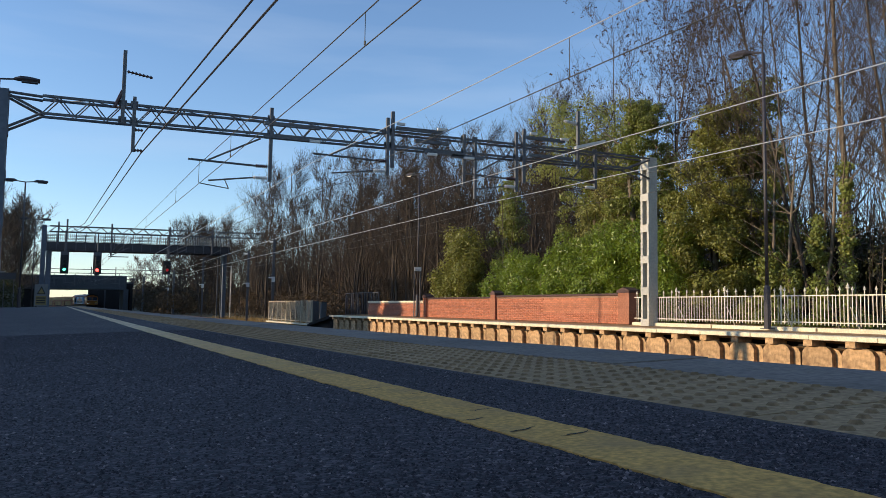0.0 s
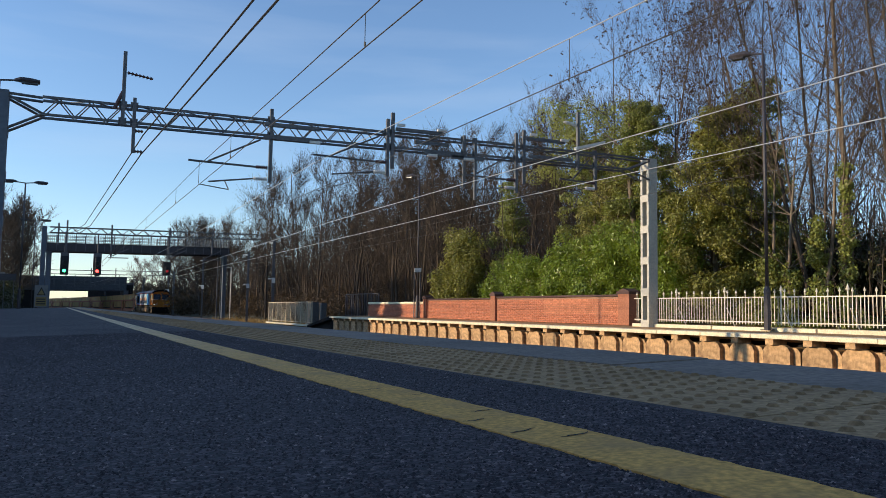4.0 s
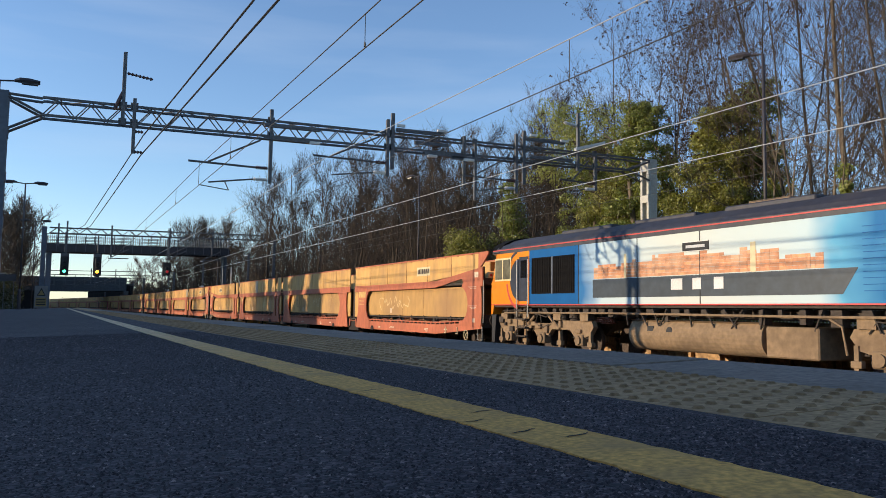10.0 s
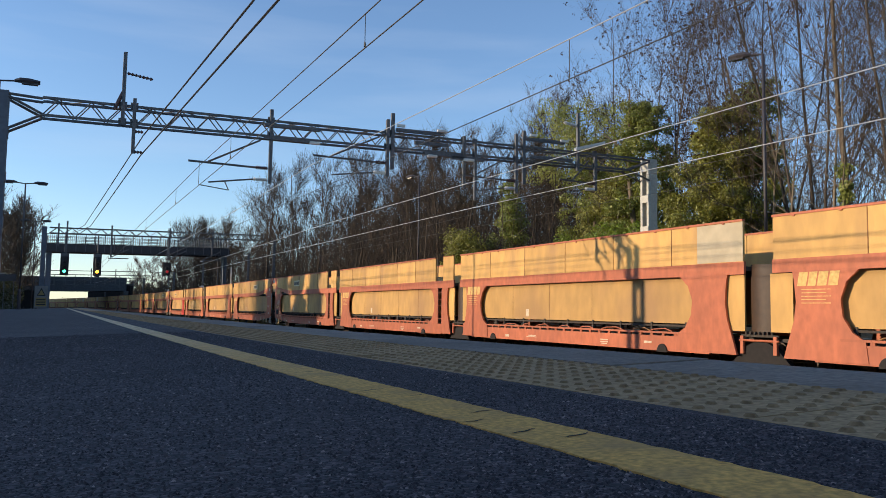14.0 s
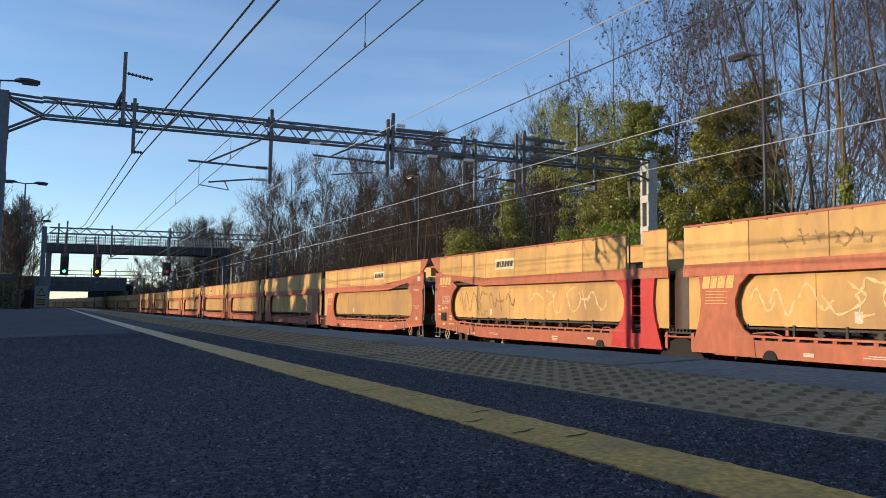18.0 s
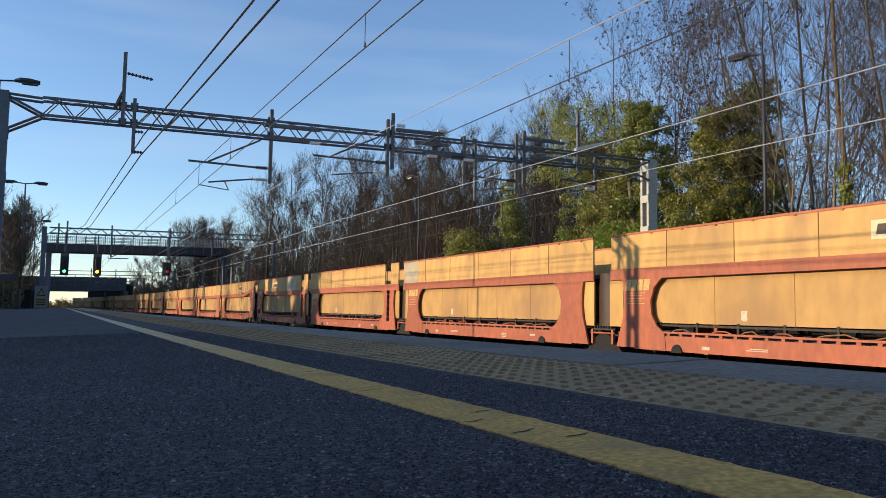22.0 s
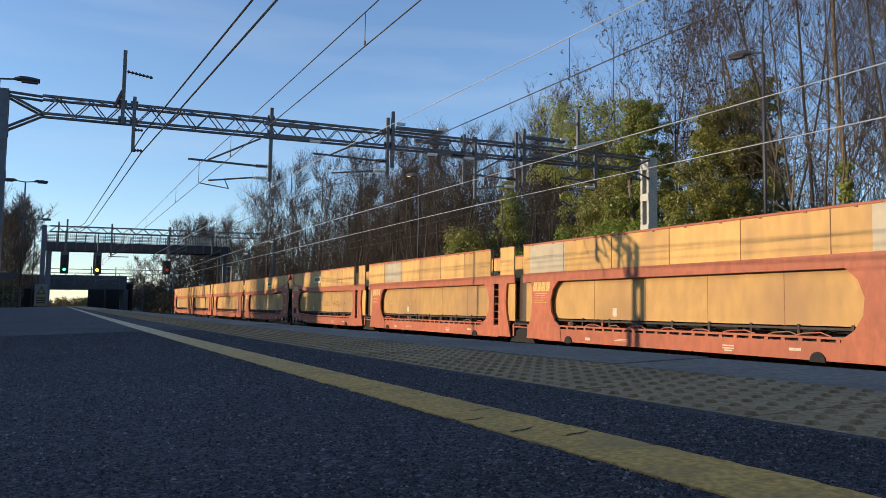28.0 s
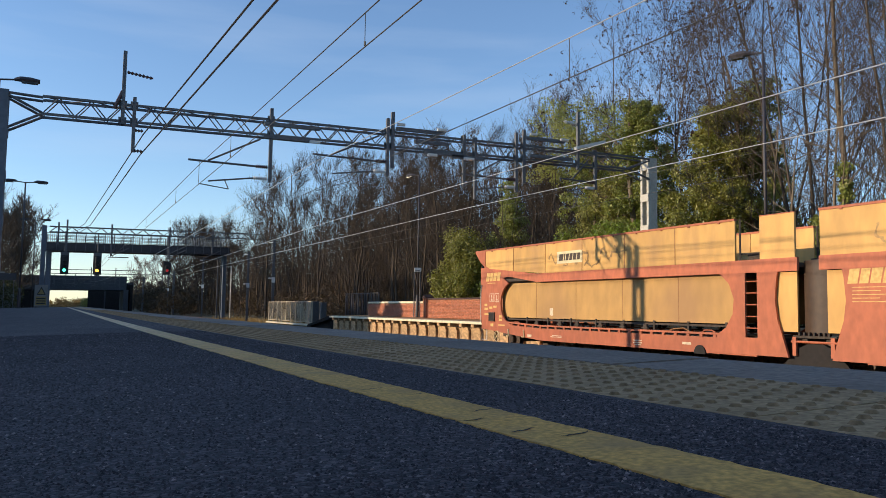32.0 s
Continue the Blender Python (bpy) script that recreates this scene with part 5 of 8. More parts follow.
def scribble(parent, seed, y0, y1, z0, z1, x, material, w=0.03, n=7):
    """Sprayed uneven loops and hooks in a row on a side panel."""
    rng = random.Random(seed)
    b = B()
    lines = []
    for k in range(n):
        cy = y1 - (y1 - y0) * (k + 0.5) / n + rng.uniform(-0.12, 0.12)
        cz = (z0 + z1) / 2 + rng.uniform(-0.08, 0.08)
        ry, rz = (y1 - y0) / n * rng.uniform(0.35, 0.7), (z1 - z0) * rng.uniform(0.28, 0.5)
        kind = rng.random()
        if kind < 0.5:
            a0, da = rng.uniform(0, 360), rng.uniform(170, 320) * rng.choice((-1, 1))
            f = rng.uniform(1.5, 3.5)
            lines.append([(y + 0.15 * ry * math.sin(f * i * 0.5 + k), z + 0.18 * rz * math.cos(f * i * 0.4)) for i, (y, z) in enumerate(arc_pts(cy, cz, ry, rz, a0, a0 + da, 16))])
        elif kind < 0.8:
            lines.append([(cy + ry - 2 * ry * i / 14, cz + rz * math.sin(i * rng.uniform(0.42, 0.48)) * (1 - 0.02 * i)) for i in range(15)])
        else:
            lines.append([(cy + ry * 0.6, cz + rz), (cy + ry * 0.2, cz + rz * 0.2), (cy, cz - rz * 0.6), (cy - ry * 0.3, cz - rz)])
            lines.append([(cy + ry, cz + rz * 0.1), (cy, cz), (cy - ry, cz + rz * 0.2)])
    strokes(b, x, lines, w)
    return part("graffiti", b, material, parent, "sprayed graffiti scrawl")


XL, XU = -SX + 0.146, -SX - 0.004
sec_a = carrier_section("end", "plain", "ochre and red double-deck car carrier section, tapered leading end")
sec_b = carrier_section("plain", "plain", "ochre and red double-deck car carrier middle section")
sec_c = carrier_section("ladder", "plain", "ochre and red double-deck car carrier section with ladder slot")
sec_d = carrier_section("ladder", "end", "ochre and red double-deck car carrier section, tapered trailing end")
sec_d_red = carrier_section("ladder", "end", "ochre car carrier section with one fresh red end plate", red_end=True)
JOINTS = [0.0, 14.8, 29.35, 43.9]
UNIT, FIRST = 58.6, 19.6
train_cars = []
used = set()
for u in range(8):
    for k, base in enumerate((sec_a, sec_b, sec_c, sec_d)):
        if u == 2 and k == 3:
            base = sec_d_red
        if base in used:
            c = copy_thing(base, Matrix.Identity(4))
        else:
            c = base
            used.add(base)
        train_cars.append((c, FIRST + UNIT * u + JOINTS[k], u, k))


def car(u, k):
    return next(c for c, _, a, b_ in train_cars if a == u and b_ == k)


# graffiti and odd panels that set single wagons apart: unit, section, y range, z range, material
for i, (u, k, y0, y1, z0, z1, x, m_, n_) in enumerate([
        (0, 1, 2.4, 4.6, 1.35, 2.2, XL, M_GRAF_B, 5), (0, 1, 9.6, 12.6, 1.3, 2.15, XL, M_GRAF, 6), (0, 1, 6.0, 7.5, 1.5, 2.1, XL, M_GRAF_W, 5),
        (0, 2, 8.2, 12.6, 1.35, 2.1, XL, M_GRAF_B, 6), (0, 3, 8.6, 11.9, 1.35, 2.15, XL, M_GRAF_B, 6), (0, 3, 10.4, 12.4, 1.35, 2.1, XL, M_GRAF, 4),
        (0, 0, 7.5, 11.0, 1.4, 2.0, XL, M_GRAF_W, 6), (2, 2, 7.0, 12.4, 1.3, 2.1, XL, M_GRAF_W, 8), (2, 2, 9.3, 11.4, 2.8, 3.15, XU, M_GRAF, 6),
        (2, 3, 8.0, 12.3, 1.3, 2.15, XL, M_GRAF, 7), (2, 3, 3.0, 7.0, 1.4, 2.1, XL, M_GRAF_W, 6), (6, 3, 4.0, 12.0, 1.45, 1.75, XL, M_GRAF_B, 14),
        (6, 2, 9.0, 11.8, 1.4, 1.9, XL, M_GRAF_B, 6), (7, 0, 10.5, 12.0, 2.8, 3.3, XU, M_GRAF, 4), (7, 0, 3.0, 6.0, 1.5, 1.9, XL, M_GRAF_B, 4),
        (6, 0, 9.2, 10.8, 1.4, 2.1, XL, M_GRAF, 3), (7, 3, 6.0, 9.5, 2.75, 3.2, XU, M_GRAF, 7), (7, 1, 10.2, 13.2, 2.8, 3.3, XU, M_GRAF_B, 7), (7, 2, 11.4, 13.0, 2.8, 3.3, XU, M_GRAF_B, 4)]):
    scribble(car(u, k), 40 + i, y0, y1, z0, z1, x, m_, 0.075, n_)
for u, k, y0, y1 in ((0, 2, 7.45, 8.25), (1, 1, 0.33, 1.75), (4, 3, 3.05, 5.4), (6, 1, 11.9, 13.9), (6, 2, 10.15, 12.1), (6, 1, 0.33, 1.74), (4, 1, 12.75, 14.2)):
    b = B()
    box(b, -SX - 0.006, -SX - 0.001, y0, y1, Z_B1 + 0.01, Z_TOP - 0.04)
    part("patch_panel", b, M_PANEL_PALE, car(u, k), "greyer replacement panel")


# ---- locomotive ----
M_ORANGE = mat("orange loco paint", (0.76, 0.235, 0.008), 0.4, spec=0.3, grain=4, vary=0.06, bump=0.02, stain=1.2, stain_color=(0.45, 0.14, 0.02), stain_amount=0.3)
# front panel yellow, darkened because the front faces away from the sun
M_YELLOWEND = mat("shade-darkened yellow warning panel", (0.30, 0.115, 0.010), 0.5, spec=0.25, grain=5, vary=0.2, bump=0.02, stain=1.6, stain_color=(0.30, 0.075, 0.012), stain_amount=0.85)
M_ROOF = mat("dark blue-grey roof paint", (0.035, 0.036, 0.048), 0.55, grain=5, vary=0.25, bump=0.05, stain=1.2, stain_color=(0.085, 0.07, 0.06), stain_amount=0.5)
M_STRIPE = mat("red lining", (0.55, 0.055, 0.05), 0.5, grain=10, vary=0.1, bump=0)
M_BLUE = mat("blue livery paint", (0.004, 0.10, 0.30), 0.5, spec=0.2, grain=4, vary=0.08, bump=0.02, stain=1, stain_amount=0.2)
M_HULL = mat("dark ship hull livery", (0.035, 0.05, 0.065), 0.5, grain=5, vary=0.2, bump=0)
M_CARGO = mat("orange cargo livery", (0.60, 0.26, 0.12), 0.5, grain=6, vary=0.25, bump=0, stain=1.6, stain_color=(0.62, 0.45, 0.30), stain_amount=0.6, island=0.25)
M_GLASSDARK = mat("dark cab glass", (0.010, 0.011, 0.014), 0.1, grain=5, vary=0.1, bump=0, spec=0.4)
M_SLATE = mat("dark slate livery", (0.035, 0.042, 0.06), 0.5, grain=5, vary=0.2, bump=0.02, spec=0.25)
M_GRIME = mat("brown bogie grime", (0.25, 0.172, 0.10), 0.92, grain=9, vary=0.2, bump=0.12, stain=1.3, stain_color=(0.10, 0.068, 0.043), stain_amount=0.6)
M_SOOT = mat("sooty black paint", (0.0075, 0.007, 0.007), 0.85, grain=10, vary=0.3, bump=0.05, spec=0.12)
# the loco's orange again, with grime and the front's shade in its colour
M_FRONT_SHADE = mat("grimy orange front paint darkened for shade", (0.36, 0.10, 0.006), 0.5, spec=0.2, grain=5, vary=0.2, bump=0.02, stain=1.6, stain_color=(0.16, 0.045, 0.012), stain_amount=0.8)
# glass whose pale reflection is put into the base colour
M_PANE = mat("cab pane with painted pale reflection", (0.17, 0.155, 0.105), 0.15, grain=3, vary=0.35, bump=0, stain=1.5, stain_color=(0.06, 0.06, 0.05), stain_amount=0.7)
M_CREAM = mat("cream window frame paint", (0.72, 0.58, 0.30), 0.5, grain=10, vary=0.1, bump=0)
M_HEADLIGHT = glow("headlight", (1.0, 0.93, 0.78), 4.0)
M_LENS_OFF = mat("unlit lamp lens", (0.28, 0.26, 0.24), 0.15, grain=10, vary=0.1, bump=0)


def livery_mat():
    """White in the middle of the side, fading to blue towards the front."""
    m = mat("sky livery", (0.60, 0.66, 0.64), 0.5, spec=0.2, grain=4, vary=0.06, bump=0.02, stain=1, stain_amount=0.2)
    n, l = m.node_tree.nodes, m.node_tree.links
    b = n["Principled BSDF"]
    tc = n.new("ShaderNodeTexCoord")
    sp = n.new("ShaderNodeSeparateXYZ")
    l.new(tc.outputs["Object"], sp.inputs[0])
    ramp = n.new("ShaderNodeValToRGB")
    e = ramp.color_ramp.elements
    e[0].position, e[0].color = 0.0, (0.004, 0.10, 0.30, 1)
    e[1].position, e[1].color = 1.0, (0.03, 0.16, 0.38, 1)
    for p, c in ((0.15, (0.006, 0.14, 0.36, 1)), (0.215, (0.10, 0.36, 0.56, 1)), (0.28, (0.50, 0.63, 0.66, 1)), (0.62, (0.60, 0.64, 0.58, 1)), (0.90, (0.48, 0.61, 0.66, 1))):
        e.new(p).color = c
    mr = n.new("ShaderNodeMapRange")
    mr.inputs["From Min"].default_value, mr.inputs["From Max"].default_value = 2.97, 14.2
    ns = n.new("ShaderNodeTexNoise")
    ns.inputs["Scale"].default_value = 0.8
    l.new(tc.outputs["Object"], ns.inputs["Vector"])
    ad = n.new("ShaderNodeMath")
    ad.operation = "MULTIPLY_ADD"
    ad.inputs[1].default_value = 1.6
    l.new(ns.outputs["Fac"], ad.inputs[0])
    sub = n.new("ShaderNodeMath")
    sub.operation = "SUBTRACT"
    sub.inputs[1].default_value = 0.8
    l.new(sp.outputs["Y"], sub.inputs[0])
    l.new(sub.outputs[0], ad.inputs[2])
    l.new(ad.outputs[0], mr.inputs["Value"])
    l.new(mr.outputs[0], ramp.inputs[0])
    l.new(ramp.outputs[0], b.inputs["Base Color"])
    return m


M_LIVERY = livery_mat()


def build_loco():
    t = thing("diesel_locomotive", None, "orange and blue six-axle diesel freight locomotive with ship livery", "locomotive")
    X, ZB, ZC = 1.32, 1.62, 3.38
    # body shell pieces along the near and far sides
    for y0, y1, m_, lab in ((-0.30, 2.97, M_ORANGE, "orange cab"), (2.97, 14.25, M_LIVERY, "pale sky-blue body side"), (14.25, 17.0, M_BLUE, "blue body side"), (17.0, 19.5, M_ORANGE, "orange rear cab")):
        b = B()
        pts = [(-X, ZB), (X, ZB), (X, ZC), (-X, ZC)]
        if y0 < 0:
            # nose: raked windscreen above a flat lower panel
            a = [b.verts.new(p) for p in ((-X, 0.10, ZC), (X, 0.10, ZC), (X, -0.26, 2.42), (-X, -0.26, 2.42))]
            prism(b, [(-0.10, ZB - 0.35), (-0.02, ZB), (y1 - 0.002, ZB), (y1 - 0.002, ZC), (0.05, ZC), (-0.24, 2.42), (-0.30, 2.38), (-0.26, ZB - 0.35)], -X, X)
            for v in a:
                b.verts.remove(v)
        elif y1 > 19:
            prism(b, [(y0 + 0.002, ZB), (y1 - 0.2, ZB), (y1 - 0.1, ZB - 0.35), (y1, ZB - 0.35), (y1, 2.38), (y1 - 0.06, 2.42), (y1 - 0.35, ZC), (y0 + 0.002, ZC)], -X, X)
        else:
            prism_y(b, pts, y0, y1)
        part("body_shell", b, m_, t, lab)
    # roof with canted sides
    b = B()
    prism_y(b, [(-X, ZC + 0.07), (X, ZC + 0.07), (X, ZC + 0.16), (X - 0.12, 3.66), (0.72, 3.87), (0.3, 3.97), (-0.3, 3.97), (-0.72, 3.87), (-X + 0.12, 3.66), (-X, ZC + 0.16)], 0.35, 19.15)
    part("roof", b, M_ROOF, t, "dark rounded roof with soot stains")
    for s, y0, y1 in ((1, 0.05, 0.35), (-1, 19.45, 19.15)):
        b = B()
        arch = [radians(15 * k) for k in range(13)]
        a = [b.verts.new((math.cos(q) * (X + 0.01), y0 - 0.10 * s, ZC + 0.03 + 0.60 * math.sin(q) ** 1.05)) for q in arch]
        c = [b.verts.new((math.cos(q) * (X + 0.015), y1 + 0.25 * s, ZC + 0.03 + 0.60 * math.sin(q) ** 0.95)) for q in arch]
        b.faces.new(a)
        b.faces.new(c[::-1])
        for i in range(13):
            b.faces.new((a[i], a[(i + 1) % 13], c[(i + 1) % 13], c[i]))
        part("roof_end", b, M_SOOT, t, "black roof dome over the cab")
        b = B()
        arch = [radians(10 * k) for k in range(19)]
        a = [b.verts.new((math.cos(q) * (X - 0.16), y0 - 0.125 * s, ZC - 0.02 + 0.36 * math.sin(q) ** 0.95)) for q in arch]
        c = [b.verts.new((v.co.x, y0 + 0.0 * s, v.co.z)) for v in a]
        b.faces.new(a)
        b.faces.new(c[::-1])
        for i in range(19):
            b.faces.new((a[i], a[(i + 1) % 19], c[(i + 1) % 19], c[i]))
        part("front_arch", b, M_FRONT_SHADE, t, "shade-darkened orange arch above the windscreens")
    for sx in (-1, 1):
        b = B()
        box(b, sx * X - 0.014, sx * X + 0.014, 0.1, 19.4, ZC + 0.105, ZC + 0.135)
        part("red_stripe", b, M_STRIPE, t)
        b = B()
        box(b, sx * X - 0.006, sx * X + 0.006, 0.1, 19.4, ZC + 0.002, ZC + 0.103)
        part("roof_edge", b, M_ROOF, t)
        b = B()
        box(b, sx * X - 0.03, sx * X + 0.03, 0.0, 19.5, ZB - 0.035, ZB - 0.002)
        part("solebar", b, M_STRIPE, t, "thin red sole strip")
        b = B()
        box(b, sx * (X - 0.06) - 0.03, sx * (X - 0.06) + 0.03, 0.0, 19.5, ZB - 0.10, ZB - 0.037)
        part("sole_channel", b, M_UNDER, t)
    # roof hatches, silencer, vents
    for y0, y1, x0, x1, z1 in ((6.6, 9.2, -0.6, 0.6, 4.01), (10.2, 12.6, -0.6, 0.6, 3.995), (13.6, 16.2, -0.6, 0.6, 4.0), (4.0, 5.6, -0.5, 0.5, 3.99)):
        b = B()
        box(b, x0, x1, y0, y1, 3.86, z1, 0.03)
        part("roof_hatch", b, M_ROOF, t)
    b = B()
    box(b, -0.45, -0.1, 7.4, 8.6, 4.011, 4.08, 0.02)
    part("exhaust", b, M_GRIME, t, "soot-brown exhaust outlet")
    # body panel joints, grille, livery
    xs = -X - 0.003
    for y in (14.25, 11.6, 9.3, 2.97):
        b = B()
        box(b, -X - 0.008, -X + 0.002, y - 0.014, y + 0.014, ZB, ZC)
        part("body_joint", b, M_BLACK, t)
    for k in range(11):
        b = B()
        z = 1.85 + 0.125 * k
        box(b, -X - 0.006, -X, 3.15, 5.0, z, z + 0.014)
        part("louvre", b, M_BLUE, t)
    b = B()
    box(b, -X - 0.006, -X + 0.002, 14.45, 16.85, 1.95, 3.12)
    gr = part("radiator_grille", b, M_SOOT, t, "black radiator grille")
    for k in range(24):
        y = 14.5 + 2.3 * k / 23
        b = B()
        box(b, -X - 0.016, -X - 0.006, y - 0.012, y + 0.012, 1.98, 3.09)
        part("grille_bar", b, M_SOOT, gr)
    b = B()
    box(b, -X - 0.022, -X - 0.006, 15.6, 15.68, 1.95, 3.12)
    part("grille_post", b, M_STEELBLUE, gr)
    b = B()
    prism(b, [(13.55, 1.80), (5.45, 1.80), (5.10, 2.32), (13.55, 2.32)], xs - 0.002, xs + 0.004)
    part("ship_hull", b, M_HULL, t, "dark painted ship hull")
    rng = random.Random(5)
    b = B()
    y = 13.5
    while y > 5.9:
        w = rng.uniform(0.10, 0.26)
        z = 2.34
        top = 2.60 + 0.20 * math.sin((13.5 - y) / 7.6 * 3.1) + rng.uniform(-0.05, 0.09) if y > 7 else rng.uniform(2.48, 2.62)
        while z < top:
            box(b, xs - 0.004, xs + 0.002, y - w + 0.006, y, z, z + 0.075)
            z += 0.08
        y -= w
    part("ship_cargo", b, M_CARGO, t, "orange painted container cargo")
    b = B()
    box(b, xs - 0.005, xs + 0.002, 12.05, 12.15, 2.33, 2.98)
    box(b, xs - 0.005, xs + 0.002, 7.6, 7.75, 2.33, 3.0)
    part("ship_mast", b, M_PLATE, t, "pale painted ship mast")
    # big company letters as plain blocks
    b = B()
    for y0, w in ((10.30, 0.40), (9.55, 0.28), (8.85, 0.30)):
        prism(b, [(y0, 1.97), (y0 - w, 1.97), (y0 - w, 2.25), (y0, 2.25)], xs - 0.006, xs)
    part("company_mark", b, M_SIGNWHITE, t, "three white painted blocks")
    b = B()
    box(b, xs - 0.012, xs, 9.0, 9.88, 2.90, 3.14)
    np_ = part("nameplate", b, M_BLACK, t, "black cast nameplate")
    b = B()
    box(b, xs - 0.016, xs - 0.011, 9.0, 9.88, 2.90, 2.915)
    box(b, xs - 0.016, xs - 0.011, 9.0, 9.88, 3.125, 3.14)
    part("plate_rim", b, M_SIGNWHITE, np_)
    b = B()
    box(b, xs - 0.016, xs - 0.011, 9.12, 9.76, 2.985, 3.055)
    part("plate_line", b, M_SIGNWHITE, np_)
    # cab doors and round livery bow
    for y0, y1, s in ((2.28, 2.92, 1), (17.05, 17.62, -1)):
        b = B()
        box(b, -X - 0.008, -X + 0.002, y0, y1, 1.72, 3.2)
        d = part("cab_door", b, M_SLATE, t, "dark slate-blue cab door")
        b = B()
        box(b, -X - 0.014, -X - 0.007, y0 + 0.1, y1 - 0.1, 2.5, 3.08)
        part("door_window", b, M_GLASSDARK, d)
        b = B()
        for yy in (y0 - 0.06, y1 + 0.06):
            tube(b, (-X - 0.06, yy, 1.2), (-X - 0.06, yy, 3.1), 0.02, n=6)
        part("handrail", b, M_WHITE, d, "white door handrail")
        b = B()
        for k in range(4):
            box(b, -X - 0.12, -X + 0.05, y0, y1, 0.55 + 0.28 * k, 0.59 + 0.28 * k)
        for yy in (y0, y1):
            tube(b, (-X - 0.05, yy, 0.5), (-X - 0.05, yy, 1.6), 0.016, n=5)
        part("steps", b, M_UNDER, d)
        # bow
        c = 2.45
        mid = 2.28 if s > 0 else 17.62
        for r0, r1, a0, a1, m_ in ((0.0, 0.70, -90, 90, M_SLATE), (0.90, 1.0, 12, 80, M_SLATE), (0.90, 1.0, -86, -8, M_STRIPE)):
            b = B()
            ou = arc_pts(mid, c, -s * r1 * 0.85, r1, a0, a1, 12)
            inn = arc_pts(mid, c, -s * r0 * 0.85, r0, a0, a1, 12) if r0 else [(mid, c)]
            prism(b, ou + inn[::-1], xs - 0.002, xs + 0.004)
            part("livery_bow", b, m_, t)
    # cab side windows
    for y0, y1 in ((-0.02, 1.08), (18.2, 19.2)):
        b = B()
        box(b, -X - 0.02, -X + 0.002, y0 - 0.05, y1 + 0.05, 2.42, 3.22, 0.008)
        w = part("cab_side_window", b, M_CREAM, t, "cream-framed sliding cab window")
        for a, c in ((y0, (y0 + y1) / 2 - 0.03), ((y0 + y1) / 2 + 0.03, y1)):
            b = B()
            box(b, -X - 0.024, -X - 0.015, a, c, 2.48, 3.16)
            part("pane", b, M_PANE, w)
    b = B()
    for y0, y1, z0, z1 in ((0.42, 0.50, 2.08, 2.32), (0.58, 0.66, 2.08, 2.32), (0.74, 0.82, 2.08, 2.32), (0.42, 0.82, 2.30, 2.36), (0.40, 0.58, 1.88, 2.03), (0.66, 0.84, 1.88, 2.03)):
        box(b, xs - 0.002, xs + 0.003, y0, y1, z0, z1)
    part("cab_lettering", b, M_LAMP, t, "small dark lettering blocks")
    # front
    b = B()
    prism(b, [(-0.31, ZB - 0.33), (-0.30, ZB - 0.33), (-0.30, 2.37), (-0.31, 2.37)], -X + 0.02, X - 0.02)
    part("front_panel", b, M_YELLOWEND, t, "grimy, shade-darkened yellow-orange front warning panel")
    b = B()
    box(b, 0.70, 1.10, -0.322, -0.311, 1.88, 2.0)
    part("number_panel", b, M_SIGNYELLOW, t, "small pale yellow panel")
    b = B()
    tube(b, (-0.62, -0.34, 1.72), (-0.62, -0.34, 1.98), 0.018, n=6)
    part("lamp_bracket", b, M_WHITE, t)
    b = B()
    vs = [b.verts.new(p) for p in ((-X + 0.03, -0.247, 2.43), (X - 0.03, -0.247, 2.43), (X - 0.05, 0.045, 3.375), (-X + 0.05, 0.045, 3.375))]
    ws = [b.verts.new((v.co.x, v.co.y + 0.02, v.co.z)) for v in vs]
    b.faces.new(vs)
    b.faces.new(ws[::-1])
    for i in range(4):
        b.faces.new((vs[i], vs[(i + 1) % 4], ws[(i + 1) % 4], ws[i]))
    part("windscreen_surround", b, M_FRONT_SHADE, t, "grimy, shade-darkened orange windscreen surround")
    for x0, x1 in ((-1.16, -0.07), (0.07, 1.16)):
        # rounded pane laid on the raked front
        b = B()
        hw, cx = (x1 - x0) / 2 - 0.02, (x0 + x1) / 2
        outline = []
        for qx, qs, a0 in ((1, 1, 0), (-1, 1, 90), (-1, -1, 180), (1, -1, 270)):
            for k in range(4):
                a = radians(a0 + 30 * k)
                outline.append((cx + qx * (hw - 0.12) + 0.12 * math.cos(a), qs * 0.30 + 0.11 * math.sin(a)))
        fr, bk = [], []
        for ox, ov in outline:
            zz = 2.87 + ov
            yy = -0.24 + 0.29 * (zz - 2.42) / 0.96
            fr.append(b.verts.new((ox, yy - 0.03, zz)))
            bk.append(b.verts.new((ox, yy + 0.004, zz)))
        b.faces.new(fr)
        b.faces.new(bk[::-1])
        for k in range(len(fr)):
            b.faces.new((fr[k], fr[(k + 1) % len(fr)], bk[(k + 1) % len(fr)], bk[k]))
        w = part("windscreen", b, M_GLASSDARK, t, "dark raked windscreen")
        b = B()
        tube(b, ((x0 + x1) / 2, -0.25, 2.48), ((x0 + x1) / 2 + 0.25, -0.1, 2.98), 0.012, n=4)
        part("wiper", b, M_BLACK, w)
    b = B()
    tube(b, (-X, -0.34, 2.40), (X, -0.34, 2.40), 0.022, n=6)
    for sx in (-1, 1):
        tube(b, (sx * X, -0.34, 2.40), (sx * (X + 0.02), -0.36, 1.75), 0.02, n=6)
    part("front_handrail", b, M_WHITE, t)
    b = B()
    disc(b, (0.0, -0.10, 3.46), (0, 1, 0.1), 0.10, 0.1, 14)
    part("top_lamp", b, M_LAMP, t)
    for sx in (-1, 1):
        b = B()
